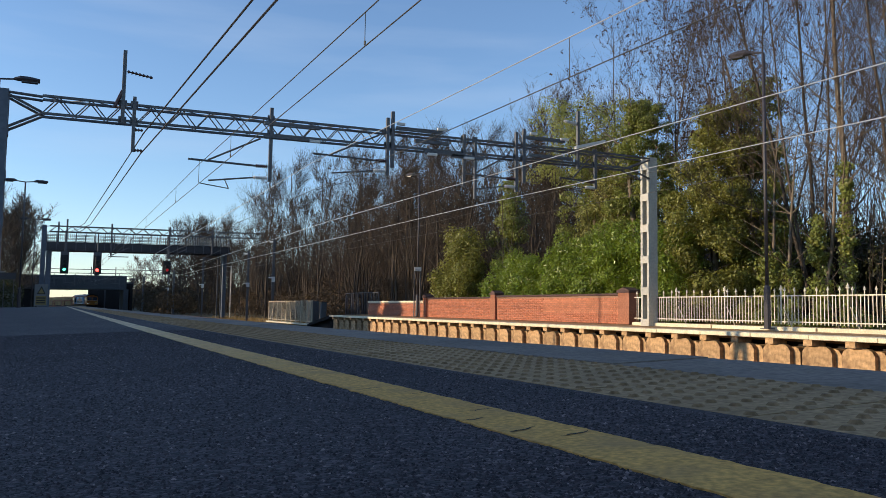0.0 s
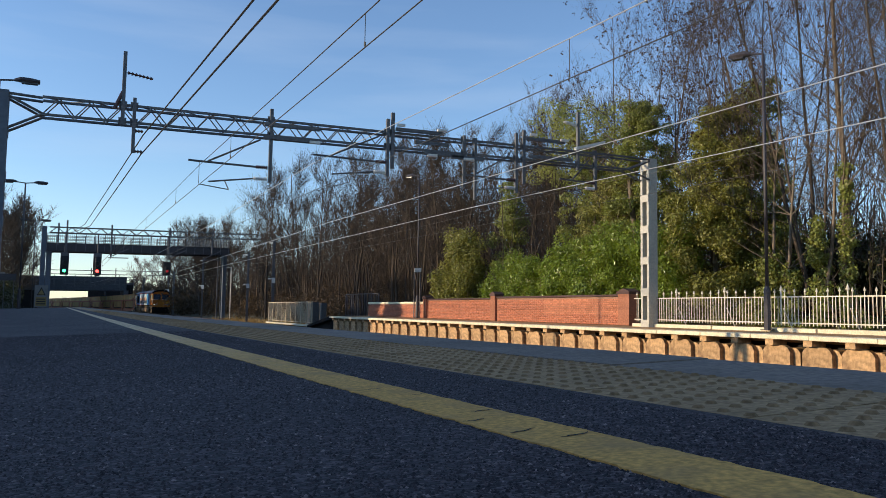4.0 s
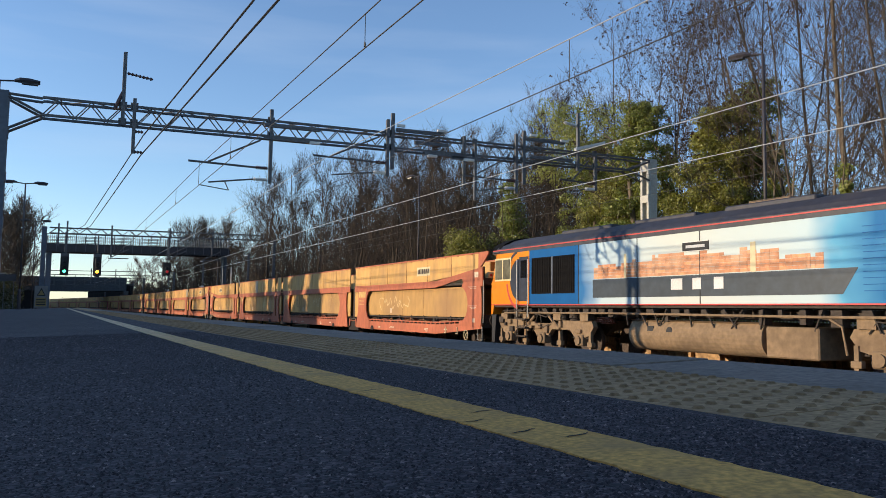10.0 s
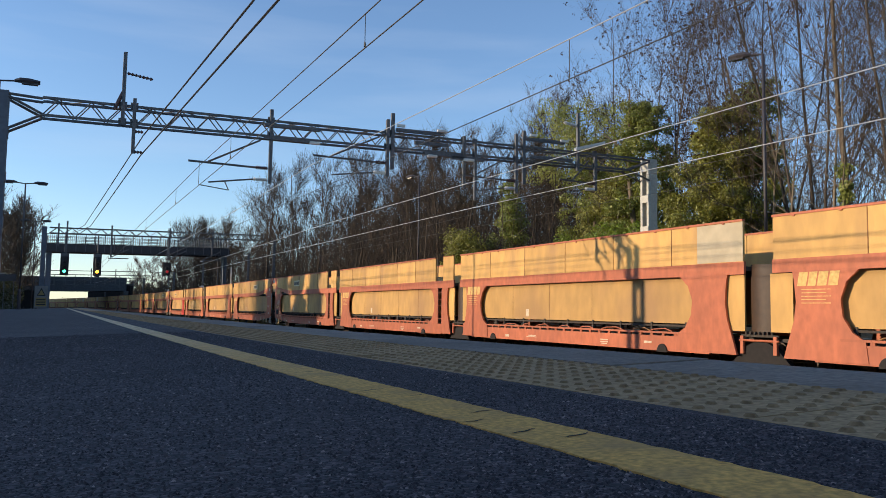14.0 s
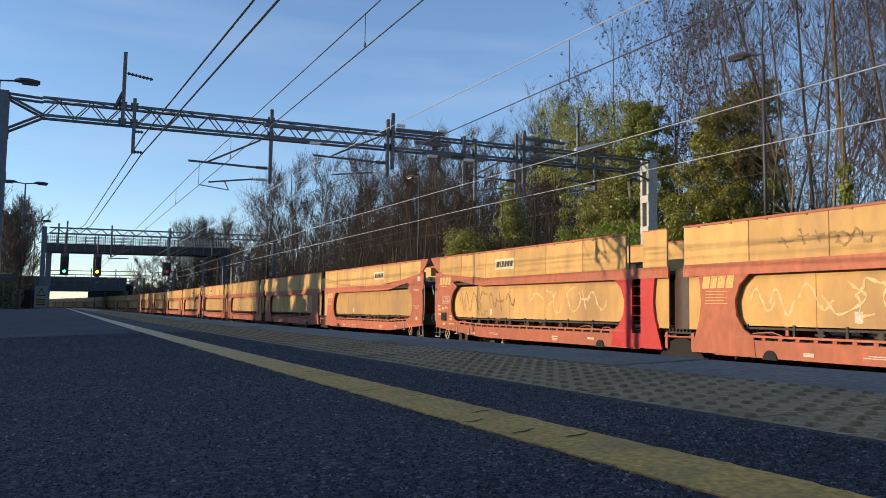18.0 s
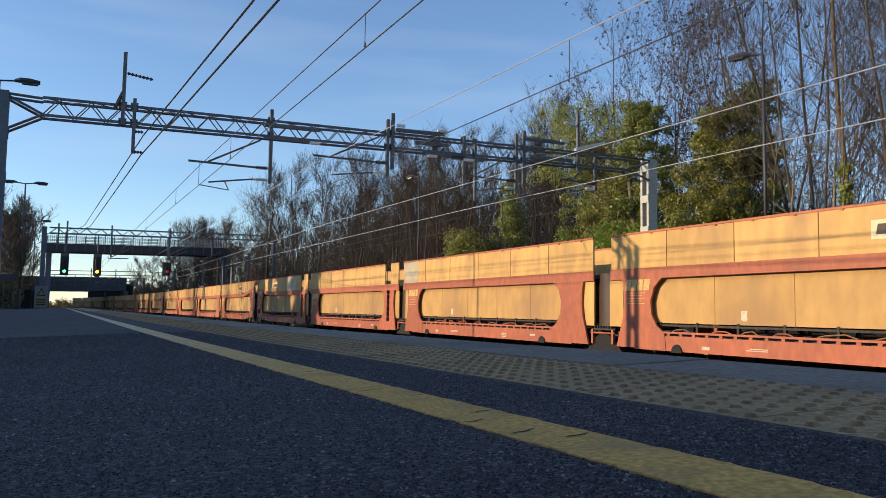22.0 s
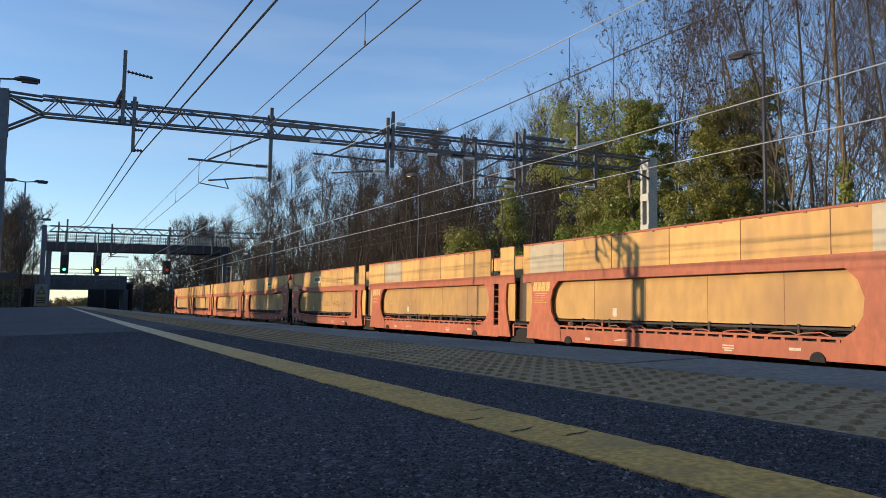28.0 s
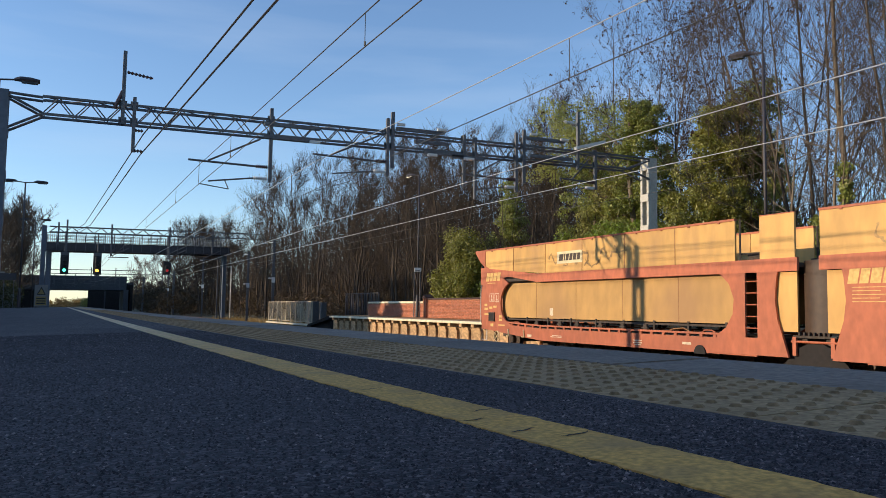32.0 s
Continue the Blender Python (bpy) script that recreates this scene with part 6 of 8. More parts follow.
        disc(b, (sx * 1.0, -0.33, 1.60), (0, 1, 0), 0.115, 0.06, 16)
        h = part("headlamp", b, M_LAMP, t, "round headlamp")
        b = B()
        disc(b, (sx * 1.0, -0.37, 1.60), (0, 1, 0), 0.08, 0.03, 16)
        part("lens", b, M_HEADLIGHT if sx < 0 else M_LENS_OFF, h, "lit warm-white lens" if sx < 0 else "dim glass lens")
        b = B()
        disc(b, (sx * 0.72, -0.33, 1.68), (0, 1, 0), 0.10, 0.06, 14)
        part("marker_lamp", b, M_LENS_OFF, t)
        b = B()
        tube(b, (sx * 0.87, -0.3, 1.06), (sx * 0.87, -0.72, 1.06), 0.1, n=10)
        disc(b, (sx * 0.87, -0.74, 1.06), (0, 1, 0), 0.25, 0.05, 16)
        part("buffer", b, M_SOOT, t)
        b = B()
        tube(b, (sx * 0.87, 19.5, 1.06), (sx * 0.87, 19.95, 1.06), 0.1, n=10)
        disc(b, (sx * 0.87, 19.97, 1.06), (0, 1, 0), 0.25, 0.05, 16)
        part("buffer", b, M_UNDER, t)
    b = B()
    prism(b, [(-0.32, 0.25), (-0.10, 0.25), (0.0, ZB - 0.36), (-0.32, ZB - 0.36)], -X + 0.03, X - 0.03)
    part("buffer_beam", b, M_SOOT, t, "black buffer beam and plough")
    b = B()
    prism(b, [(19.5, 0.3), (19.3, 0.3), (19.2, ZB - 0.36), (19.5, ZB - 0.36)], -X + 0.03, X - 0.03)
    part("buffer_beam", b, M_BLACK, t)
    # frame, tank, bogies
    b = B()
    box(b, -0.9, 0.9, 0.1, 19.3, 1.25, ZB - 0.13)
    part("underframe", b, M_UNDER, t)
    b = B()
    y = 1.2
    rng = random.Random(11)
    while y < 18.5:
        hgt = rng.uniform(0.12, 0.34)
        box(b, -X + 0.06, -X + 0.30, y, y + rng.uniform(0.06, 0.3), ZB - 0.14 - hgt, ZB - 0.14)
        if rng.random() < 0.5:
            tube(b, (-X + 0.02, y, ZB - 0.13), (-X + 0.05, y + rng.uniform(-0.4, 0.4), 1.05), 0.022, n=5)
        y += rng.uniform(0.3, 0.65)
    part("frame_bracket", b, M_UNDER, t)
    b = B()
    path_tube(b, [(-X + 0.02, 0.6, 1.36), (-X + 0.02, 6.0, 1.34), (-X + 0.02, 13.0, 1.36), (-X + 0.02, 18.6, 1.33)], 0.03, 6)
    path_tube(b, [(-X + 0.04, 5.8, 1.3), (-X + 0.02, 5.5, 1.15), (-X + 0.02, 5.4, 0.6)], 0.025, 5)
    part("pipes", b, M_GRIME, t)
    b = B()
    prism_y(b, [(-X + 0.06, 1.20)] + [(-X + 0.36 - 0.36 * math.cos(radians(a_)), 0.84 - 0.42 * math.sin(radians(a_))) for a_ in range(-50, 91, 14)] + [(X - 0.36 + 0.36 * math.cos(radians(a_)), 0.84 - 0.42 * math.sin(radians(a_))) for a_ in range(90, -51, -14)] + [(X - 0.06, 1.20)], 7.48, 11.95)
    tk = part("fuel_tank", b, M_GRIME, t, "brown grimy fuel tank")
    b = B()
    box(b, -X + 0.008, -X + 0.03, 11.0, 11.22, 0.85, 1.05)
    disc(b, (-X + 0.02, 10.4, 0.93), (1, 0, 0), 0.11, 0.03, 12)
    part("filler_caps", b, M_BLACK, tk)
    b = B()
    box(b, -X + 0.04, X - 0.04, 6.05, 7.40, 0.45, 1.12, 0.03)
    part("battery_box", b, M_GRIME, t)
    for yc in (2.7, 16.35):
        bo = thing("bogie", None)
        bo.parent = t
        for sx in (-1, 1):
            b = B()
            x0, x1 = sx * 1.06, sx * 1.22
            prism(b, [(yc - 2.7, 0.95), (yc - 2.6, 1.12), (yc - 1.1, 1.12), (yc - 0.9, 1.02), (yc + 0.9, 1.02), (yc + 1.1, 1.12), (yc + 2.6, 1.12), (yc + 2.7, 0.95),
                      (yc + 2.5, 0.70), (yc + 2.3, 0.64), (yc + 1.75, 0.64), (yc + 1.5, 0.84), (yc + 0.55, 0.84), (yc + 0.35, 0.64), (yc - 0.35, 0.64), (yc - 0.55, 0.84), (yc - 1.5, 0.84), (yc - 1.75, 0.64), (yc - 2.3, 0.64), (yc - 2.5, 0.70)],
                  min(x0, x1), max(x0, x1))
            part("bogie_frame", b, M_GRIME, bo)
            for ya in (-2.03, 0, 2.03):
                b = B()
                box(b, sx * 1.14 - 0.14, sx * 1.14 + 0.14, yc + ya - 0.19, yc + ya + 0.19, 0.38, 0.72, 0.03)
                disc(b, (sx * 1.3, yc + ya, 0.54), (1, 0, 0), 0.13, 0.06, 12)
                part("axle_box", b, M_GRIME, bo)
                b = B()
                for dy in (-0.33, 0.33):
                    for k in range(5):
                        disc(b, (sx * 1.14, yc + ya + dy, 0.62 + 0.07 * k), (0, 0, 1), 0.075, 0.035, 10)
                part("spring", b, M_UNDER, bo)
                b = B()
                disc(b, (sx * 0.75, yc + ya, 0.53), (1, 0, 0), 0.53, 0.12, 24)
                part("wheel", b, M_TYRE, bo)
            rng = random.Random(int(yc * 10) + sx)
            for dy in (-1.65, -1.05, 1.05, 1.65):
                b = B()
                for k in range(5):
                    disc(b, (sx * 1.1, yc + dy, 1.15 + 0.075 * k), (0, 0, 1), 0.16 - 0.02 * (k % 2), 0.06, 14)
                part("rubber_stack", b, M_UNDER, bo, "dark ribbed rubber spring stack")
            for dy in (-2.55, -1.0, 1.0, 2.55):
                b = B()
                box(b, sx * 1.2 - 0.05, sx * 1.2 + 0.05, yc + dy - 0.05, yc + dy + 0.05, 0.3, 0.8)
                box(b, sx * 1.2 - 0.07, sx * 1.2 + 0.07, yc + dy - 0.12, yc + dy + 0.12, 0.36, 0.50, 0.015)
                part("brake_hanger", b, M_GRIME, bo)
            for k in range(12):
                dy = rng.uniform(-2.4, 2.4)
                b = B()
                w, h = rng.uniform(0.08, 0.3), rng.uniform(0.08, 0.22)
                z0 = rng.uniform(0.7, 1.0)
                box(b, sx * 1.25 - 0.05, sx * 1.25 + 0.05, yc + dy, yc + dy + w, z0, z0 + h, 0.012)
                part("bogie_box", b, M_GRIME if rng.random() < 0.6 else M_UNDER, bo)
            for k in range(5):
                dy = rng.uniform(-2.2, 1.6)
                b = B()
                zz = rng.uniform(0.9, 1.45)
                path_tube(b, [(sx * 1.27, yc + dy, zz), (sx * 1.3, yc + dy + 0.3, zz - rng.uniform(0.0, 0.15)), (sx * 1.28, yc + dy + 0.8, zz - rng.uniform(-0.05, 0.1)), (sx * 1.24, yc + dy + 1.0, zz - 0.25)], 0.018, 5)
                part("hose", b, M_UNDER, bo)
            b = B()
            tube(b, (sx * 1.24, yc - 1.0, 0.85), (sx * 1.24, yc - 0.4, 1.25), 0.05, n=7)
            tube(b, (sx * 1.24, yc + 0.4, 1.25), (sx * 1.24, yc + 1.0, 0.85), 0.05, n=7)
            part("damper", b, M_GRIME, bo)
            for dy in (-2.3, -0.9, 0.9, 2.3):
                b = B()
                box(b, sx * 1.2 - 0.08, sx * 1.2 + 0.08, yc + dy - 0.2, yc + dy + 0.2, 1.12, 1.32)
                part("frame_pad", b, M_GRIME, bo)
    return t


loco = build_loco()
SITE[0] = True


# ---- motions ----
SPEED, FRONT_9 = 21.25, 26.33
# the train runs a touch ahead of that pace in the middle of its passage: seconds, metres
AHEAD = [(0.0, 0.0), (11.0, 0.0), (12.0, 0.12), (14.0, 0.38), (17.0, 0.62), (25.0, 0.60), (28.0, 0.46), (29.0, 0.28), (30.5, 0.06), (31.0, 0.0), (32.0, 0.0)]


def motions():
    times = [i * 1.0 for i in range(33)]
    for ob, q0, span in [(loco, 0.0, 19.5)] + [(c, q0, 14.6) for c, q0, _, _ in train_cars]:
        rows = []
        for t in times:
            s = FRONT_9 - SPEED * (t - 9.0) + q0 - float(np.interp(t, [a for a, _ in AHEAD], [d for _, d in AHEAD]))
            p0, _ = route(s, TRAIN_X)
            p1, _ = route(s + span, TRAIN_X)
            d = p1 - p0
            rows.append((t, pose(p0.x, p0.y, lift(p0.x), 0, 0, math.degrees(math.atan2(-d.x, d.y)))))
        walk(ob, rows)
    # the spectacle swings over from red to yellow
    rows = []
    for t, a in ((0.0, 0), (8.2, 0), (8.3, 60), (8.4, 120), (8.5, 180), (32.0, 180)):
        rows.append((t, pose(*SPEC_C, 0, a, 0)))
    walk(spectacle, rows)


# ---- trees and hedges ----
def tubes_mesh(name, segs, material):
    """One mesh from tapered segments (p0, p1, r0, r1, sides)."""
    V, F, off = [], [], 0
    for k in (6, 4, 3, 2):
        s = [q for q in segs if q[4] == k]
        if not s:
            continue
        p0 = np.array([q[0] for q in s], float)
        p1 = np.array([q[1] for q in s], float)
        r0 = np.array([q[2] for q in s])[:, None]
        r1 = np.array([q[3] for q in s])[:, None]
        d = p1 - p0
        d /= np.linalg.norm(d, axis=1, keepdims=True) + 1e-9
        ref = np.where(np.abs(d[:, 2:3]) > 0.9, np.array([[1.0, 0, 0]]), np.array([[0, 0, 1.0]]))
        a = np.cross(d, ref)
        a /= np.linalg.norm(a, axis=1, keepdims=True) + 1e-9
        b = np.cross(d, a)
        v = np.zeros((len(s), 2 * k, 3))
        for i in range(k):
            o = a * math.cos(6.28319 * i / k) + b * math.sin(6.28319 * i / k)
            v[:, i] = p0 + o * r0
            v[:, k + i] = p1 + o * r1
        base = off + np.arange(len(s))[:, None] * 2 * k
        for i in range(1 if k == 2 else k):
            j = (i + 1) % k
            F.append(np.concatenate([base + i, base + j, base + k + j, base + k + i], axis=1))
        V.append(v.reshape(-1, 3))
        off += len(s) * 2 * k
    return raw_mesh(name, np.concatenate(V), np.concatenate(F), material)


def limb(rng, p, d, length, r, n, bend, up, sides):
    """A wandering limb; returns its segments and its points."""
    out, pts = [], [(Vector(p), Vector(d), r)]
    p, d = Vector(p), Vector(d).normalized()
    for i in range(n):
        d = (d + Vector((rng.uniform(-bend, bend), rng.uniform(-bend, bend), rng.uniform(-bend, bend) + up))).normalized()
        q = p + d * (length / n)
        rn = r * (1 - 0.82 * (i + 1) / n)
        rp = r * (1 - 0.82 * i / n)
        out.append((tuple(p), tuple(q), rp, rn, sides))
        p = q
        pts.append((p.copy(), d.copy(), rn))
    return out, pts


def bare_tree_mesh(seed, h, r, spread, stems=1, n1=20, n2=11, n3=9, tw=0.0085, rise=(0.6, 1.3), bend=0.26, bark=None):
    """Leafless tree: trunk, ascending limbs, branches and twigs. Returns wood mesh, twig mesh, twig ends."""
    rng = random.Random(seed)
    wood, twig, ends = [], [], []
    for s in range(stems):
        lean = 0.10 if stems == 1 else 0.22
        d0 = Vector((rng.uniform(-lean, lean), rng.uniform(-lean, lean), 1))
        hh = h * rng.uniform(0.82, 1.0)
        segs, pts = limb(rng, (rng.uniform(-0.3, 0.3) * (stems > 1), rng.uniform(-0.3, 0.3) * (stems > 1), -0.3), d0, hh, r, 9, 0.07, 0.05, 6)
        wood += segs
        for k in range(n1 // stems):
            f = 0.22 + 0.76 * (k + rng.random()) / (n1 // stems)
            i = min(int(f * 9), 8)
            p, dd, rr = pts[i]
            p = p.lerp(pts[i + 1][0], f * 9 - i)
            a = rng.uniform(0, 6.283)
            out = Vector((math.cos(a), math.sin(a), rng.uniform(*rise)))
            ln = hh * spread * (1.15 - 0.75 * f) * rng.uniform(0.7, 1.2)
            s1, p1 = limb(rng, p, out, ln, max(rr * 0.32, 0.011), 6, bend, 0.09, 4)
            wood += s1
            for m in range(n2):
                j = rng.randint(1, 5)
                q, d1, r1 = p1[j]
                dv = (d1 + Vector((rng.uniform(-1, 1), rng.uniform(-1, 1), rng.uniform(-0.3, 0.9)))).normalized()
                s2, p2 = limb(rng, q, dv, ln * rng.uniform(0.3, 0.55), max(r1 * 0.45, tw * 1.2), 3, 0.22, 0.10, 3)
                twig += s2
                for w in range(n3):
                    q2, d2, _ = p2[rng.randint(1, 3)]
                    dv = (d2 + Vector((rng.uniform(-1, 1), rng.uniform(-1, 1), rng.uniform(-0.5, 0.8)))).normalized()
                    ll = rng.uniform(0.35, 1.15)
                    e = q2 + dv * ll
                    twig.append((tuple(q2), tuple(e), tw, tw * 0.4, 2))
                    ends.append(e)
    return tubes_mesh("trunk", wood, bark or M_BARK), tubes_mesh("twig_crown", twig, M_TWIG), ends


def leaves_mesh(name, rs, centres, sizes, length, width, count, material, shell=0.55, droop=0.3):
    """Single folded leaves spread through a cloud of blobs, thickest near their skins."""
    centres, sizes = np.asarray(centres, float), np.asarray(sizes, float)
    vol = sizes.prod(axis=1) ** (2 / 3)
    idx = rs.choice(len(centres), size=count, p=vol / vol.sum())
    d = rs.normal(size=(count, 3))
    d /= np.linalg.norm(d, axis=1, keepdims=True)
    rad = shell + (1.05 - shell) * rs.random((count, 1)) ** 0.6 + 0.12 * np.abs(rs.normal(size=(count, 1))) ** 1.5
    p = centres[idx] + d * rad * sizes[idx]
    nrm = d * 0.9 + rs.normal(size=(count, 3)) * 0.55
    nrm[:, 2] += 0.35
    nrm /= np.linalg.norm(nrm, axis=1, keepdims=True)
    t = np.cross(nrm, rs.normal(size=(count, 3)))
    t[:, 2] -= droop
    t /= np.linalg.norm(t, axis=1, keepdims=True)
    s = np.cross(nrm, t)
    sc = rs.uniform(0.65, 1.3, (count, 1))
    L, W = length * sc, width * sc
    v = np.stack([p, p + t * L * 0.45 + s * W + nrm * W * 0.25, p + t * L, p + t * L * 0.45 - s * W + nrm * W * 0.25], axis=1)
    f = np.arange(count * 4).reshape(-1, 4)
    tri = np.concatenate([f[:, [0, 1, 2]], f[:, [0, 2, 3]]], axis=0)
    return raw_mesh(name, v.reshape(-1, 3), tri, material, 3)


def blobs(rs, n, box_, r0, r1):
    x0, x1, y0, y1, z0, z1 = box_
    c = np.stack([rs.uniform(x0, x1, n), rs.uniform(y0, y1, n), rs.uniform(z0, z1, n)], axis=1)
    r = rs.uniform(r0, r1, (n, 1)) * rs.uniform(0.75, 1.25, (n, 3))
    return c, r


def plant(name, m, meshes, label, category, group=""):
    t = thing(name, m, label, category, group)
    for nm, me in meshes:
        share(nm, me, t)
    return t


BARE = [bare_tree_mesh(11, 15, 0.12, 0.38, n1=24, n2=12, n3=8, tw=0.0062), bare_tree_mesh(23, 17, 0.13, 0.34, n1=26, n2=12, n3=8, tw=0.0062), bare_tree_mesh(37, 14, 0.08, 0.36, stems=3, n1=27, n2=12, n3=8, tw=0.0062),
        bare_tree_mesh(41, 18, 0.11, 0.30, stems=2, n1=28, n2=12, n3=8, tw=0.0062), bare_tree_mesh(53, 12, 0.10, 0.44, n1=22, n2=12, n3=8, tw=0.0062)]
# woodland trees with arching limbs and coarser outer twigs, for those farther off
BARE += [bare_tree_mesh(sd, h, r, sp, stems=st, n1=n, n2=13, n3=12, tw=0.0100, rise=(0.35, 1.2), bend=0.15, bark=M_BARK_SHADE)
         for sd, h, r, sp, st, n in ((61, 15, 0.14, 0.40, 1, 25), (67, 16, 0.13, 0.36, 1, 27), (71, 15, 0.09, 0.36, 3, 27), (73, 16, 0.11, 0.36, 2, 26), (79, 13, 0.12, 0.44, 1, 20))]
# slender trees grown up close together
BARE += [bare_tree_mesh(83, 19, 0.12, 0.28, n1=28, n2=11, n3=9, tw=0.0056, rise=(0.4, 1.2), bend=0.16), bare_tree_mesh(89, 19, 0.075, 0.28, stems=2, n1=28, n2=11, n3=9, tw=0.0056, rise=(0.4, 1.2), bend=0.16, bark=M_BARK_SHADE),
         bare_tree_mesh(97, 17, 0.055, 0.32, stems=2, n1=26, n2=12, n3=9, tw=0.0054, rise=(0.4, 1.2), bend=0.17, bark=M_BARK_SHADE)]
# a sparse kind for the trees past the bridges
BARE.append(bare_tree_mesh(101, 14, 0.13, 0.42, n1=20, n2=11, n3=8, tw=0.026, bark=M_BARK_SHADE))
BARE_LABEL = "tall leafless tree with grey-brown trunk and fine twigs"


def bare(k, x, y, z=0.4, s=1.0, turn=0, label=BARE_LABEL, ivy=None):
    k = 13 if y > 150 or (y > 112 and x < 0) else k + 5 if y > 33 and k < 5 else k
    m = Matrix.LocRotScale((x, y, z), Euler((0, 0, radians(turn))), (s, s, s))
    t = plant("bare_tree", m, (("trunk", BARE[k][0]), ("twig_crown", BARE[k][1])), label, "tree", "bare trees")
    t.scale = (s, s, s)
    return t


def build_wood():
    rng = random.Random(8)
    # named trees near the fence: kind, x, y, scale, turn
    for k, x, y, s in ((10, 22.8, 16.9, 1.08), (11, 23.4, 18.3, 1.0), (12, 22.3, 17.6, 0.95), (10, 24.3, 15.6, 0.95), (11, 22.6, 14.9, 0.85), (12, 22.9, 13.2, 0.9),
                       (0, 29.0, 19.5, 1.1), (12, 26.0, 16.5, 1.0), (12, 28.2, 26.0, 0.9), (2, 23.4, 8.0, 1.1), (2, 27.0, 42.0, 0.9), (0, 30.0, 45.0, 0.95),
                       (0, 22.5, 47.0, 0.80), (3, 23.5, 52.0, 0.78), (1, 25.0, 57.0, 0.82), (2, 21.8, 61.0, 0.85), (0, 24.0, 66.5, 0.95), (3, 22.0, 72.5, 0.95), (1, 26.0, 78.0, 0.98),
                       (2, 23.2, 84.0, 0.98), (0, 25.0, 92.0, 1.15), (3, 22.5, 99.0, 0.9), (4, 22.4, 43.5, 0.85), (4, 23.0, 55.0, 0.9), (2, 26.5, 49.0, 0.8), (2, 28.5, 62.0, 0.85), (1, 28.0, 70.0, 0.9),
                       (5, 20.2, 85.5, 1.05), (1, 20.4, 150, 1.0), (0, 22.5, 148, 1.05), (3, 25.0, 152, 1.0), (0, 27.5, 150, 1.05), (4, 21.0, 160, 1.15), (4, 24.0, 140, 1.0), (1, 21.5, 132, 0.9), (0, 23.0, 122, 0.9), (2, 26, 128, 1.0), (4, 21.5, 112, 0.85)):
        bare(k, x, y, 0.2 + min(1.8, max(0, (x - 20) * 0.15)), s, rng.uniform(0, 360))
    for i in range(56):
        y = rng.uniform(34, 125)
        x = rng.uniform(29, 48)
        far = 0.72 if 36 < y < 60 else 0.88
        bare(rng.randrange(5), x, y, 1.6, far * rng.uniform(0.85, 1.15), rng.uniform(0, 360))
    for i in range(20):
        y = rng.uniform(105, 175)
        x = rng.uniform(20.5, 42) - max(0, (y - 100)) ** 2 / 1800
        bare(rng.randrange(5), x, y, 0.4, rng.uniform(0.65, 0.95), rng.uniform(0, 360))
    for i in range(34):
        y = rng.uniform(200, 400)
        x = rng.uniform(0.075 * y, 0.075 * y + 38)
        bare(rng.randrange(5), x, y, 0.4, rng.uniform(0.7, 1.0), rng.uniform(0, 360))
    # beside and behind the near platform; the outer, unseen ones dapple the train
    for k, x, y, s in ((0, -6.0, 138, 1.2), (3, -8.5, 140, 1.0), (2, -5.4, 132, 1.0), (1, -9.5, 132, 1.05), (4, -4.9, 126, 1.0), (2, -6.2, 134, 1.15), (2, -7.6, 129, 1.2), (2, -7.4, 120, 1.0), (0, -6.6, 128, 1.05), (3, -6.9, 147, 1.1), (2, -12.0, 70.0, 0.9), (3, -11.8, 75.0, 0.75), (2, -12.0, 81.0, 0.9), (2, -12.5, 100.0, 0.9), (3, -12, 104, 0.9), (0, -13.0, 128, 1.0), (3, -12.6, 136, 1.0), (1, -13.4, 143, 1.0), (0, -12.8, 150, 1.1), (3, -13.2, 158, 1.0), (1, -13.0, 165, 1.1)):
        bare(k, x, y, 0.3, s, rng.uniform(0, 360))


build_wood()


def build_seed_heads():
    """Dry seed heads still hanging on the tall trees."""
    rs = np.random.RandomState(3)
    rng = random.Random(3)
    for k, x, y, s, n in ((12, 25.0, 30.4, 1.0, 0.7), (12, 23.9, 25.6, 0.95, 0.9), (12, 24.6, 22.6, 1.0, 0.9), (1, 26.0, 29.2, 0.9, 1.0), (12, 23.6, 20.6, 1.0, 0.6)):
        t = bare(k, x, y, 0.6, s, rng.uniform(0, 360), "tall leafless tree hung with dark dry seed heads")
        ends = BARE[k][2]
        pick = [e for e in ends if rng.random() < 0.22 * n and e.z > 5]
        c = np.array(pick)
        me = leaves_mesh("dry_fruit", rs, c, np.full((len(c), 3), 0.07), 0.085, 0.035, len(c) * 5, M_LEAF_DEAD, 0.2)
        share("dry_fruit", me, t)


build_seed_heads()


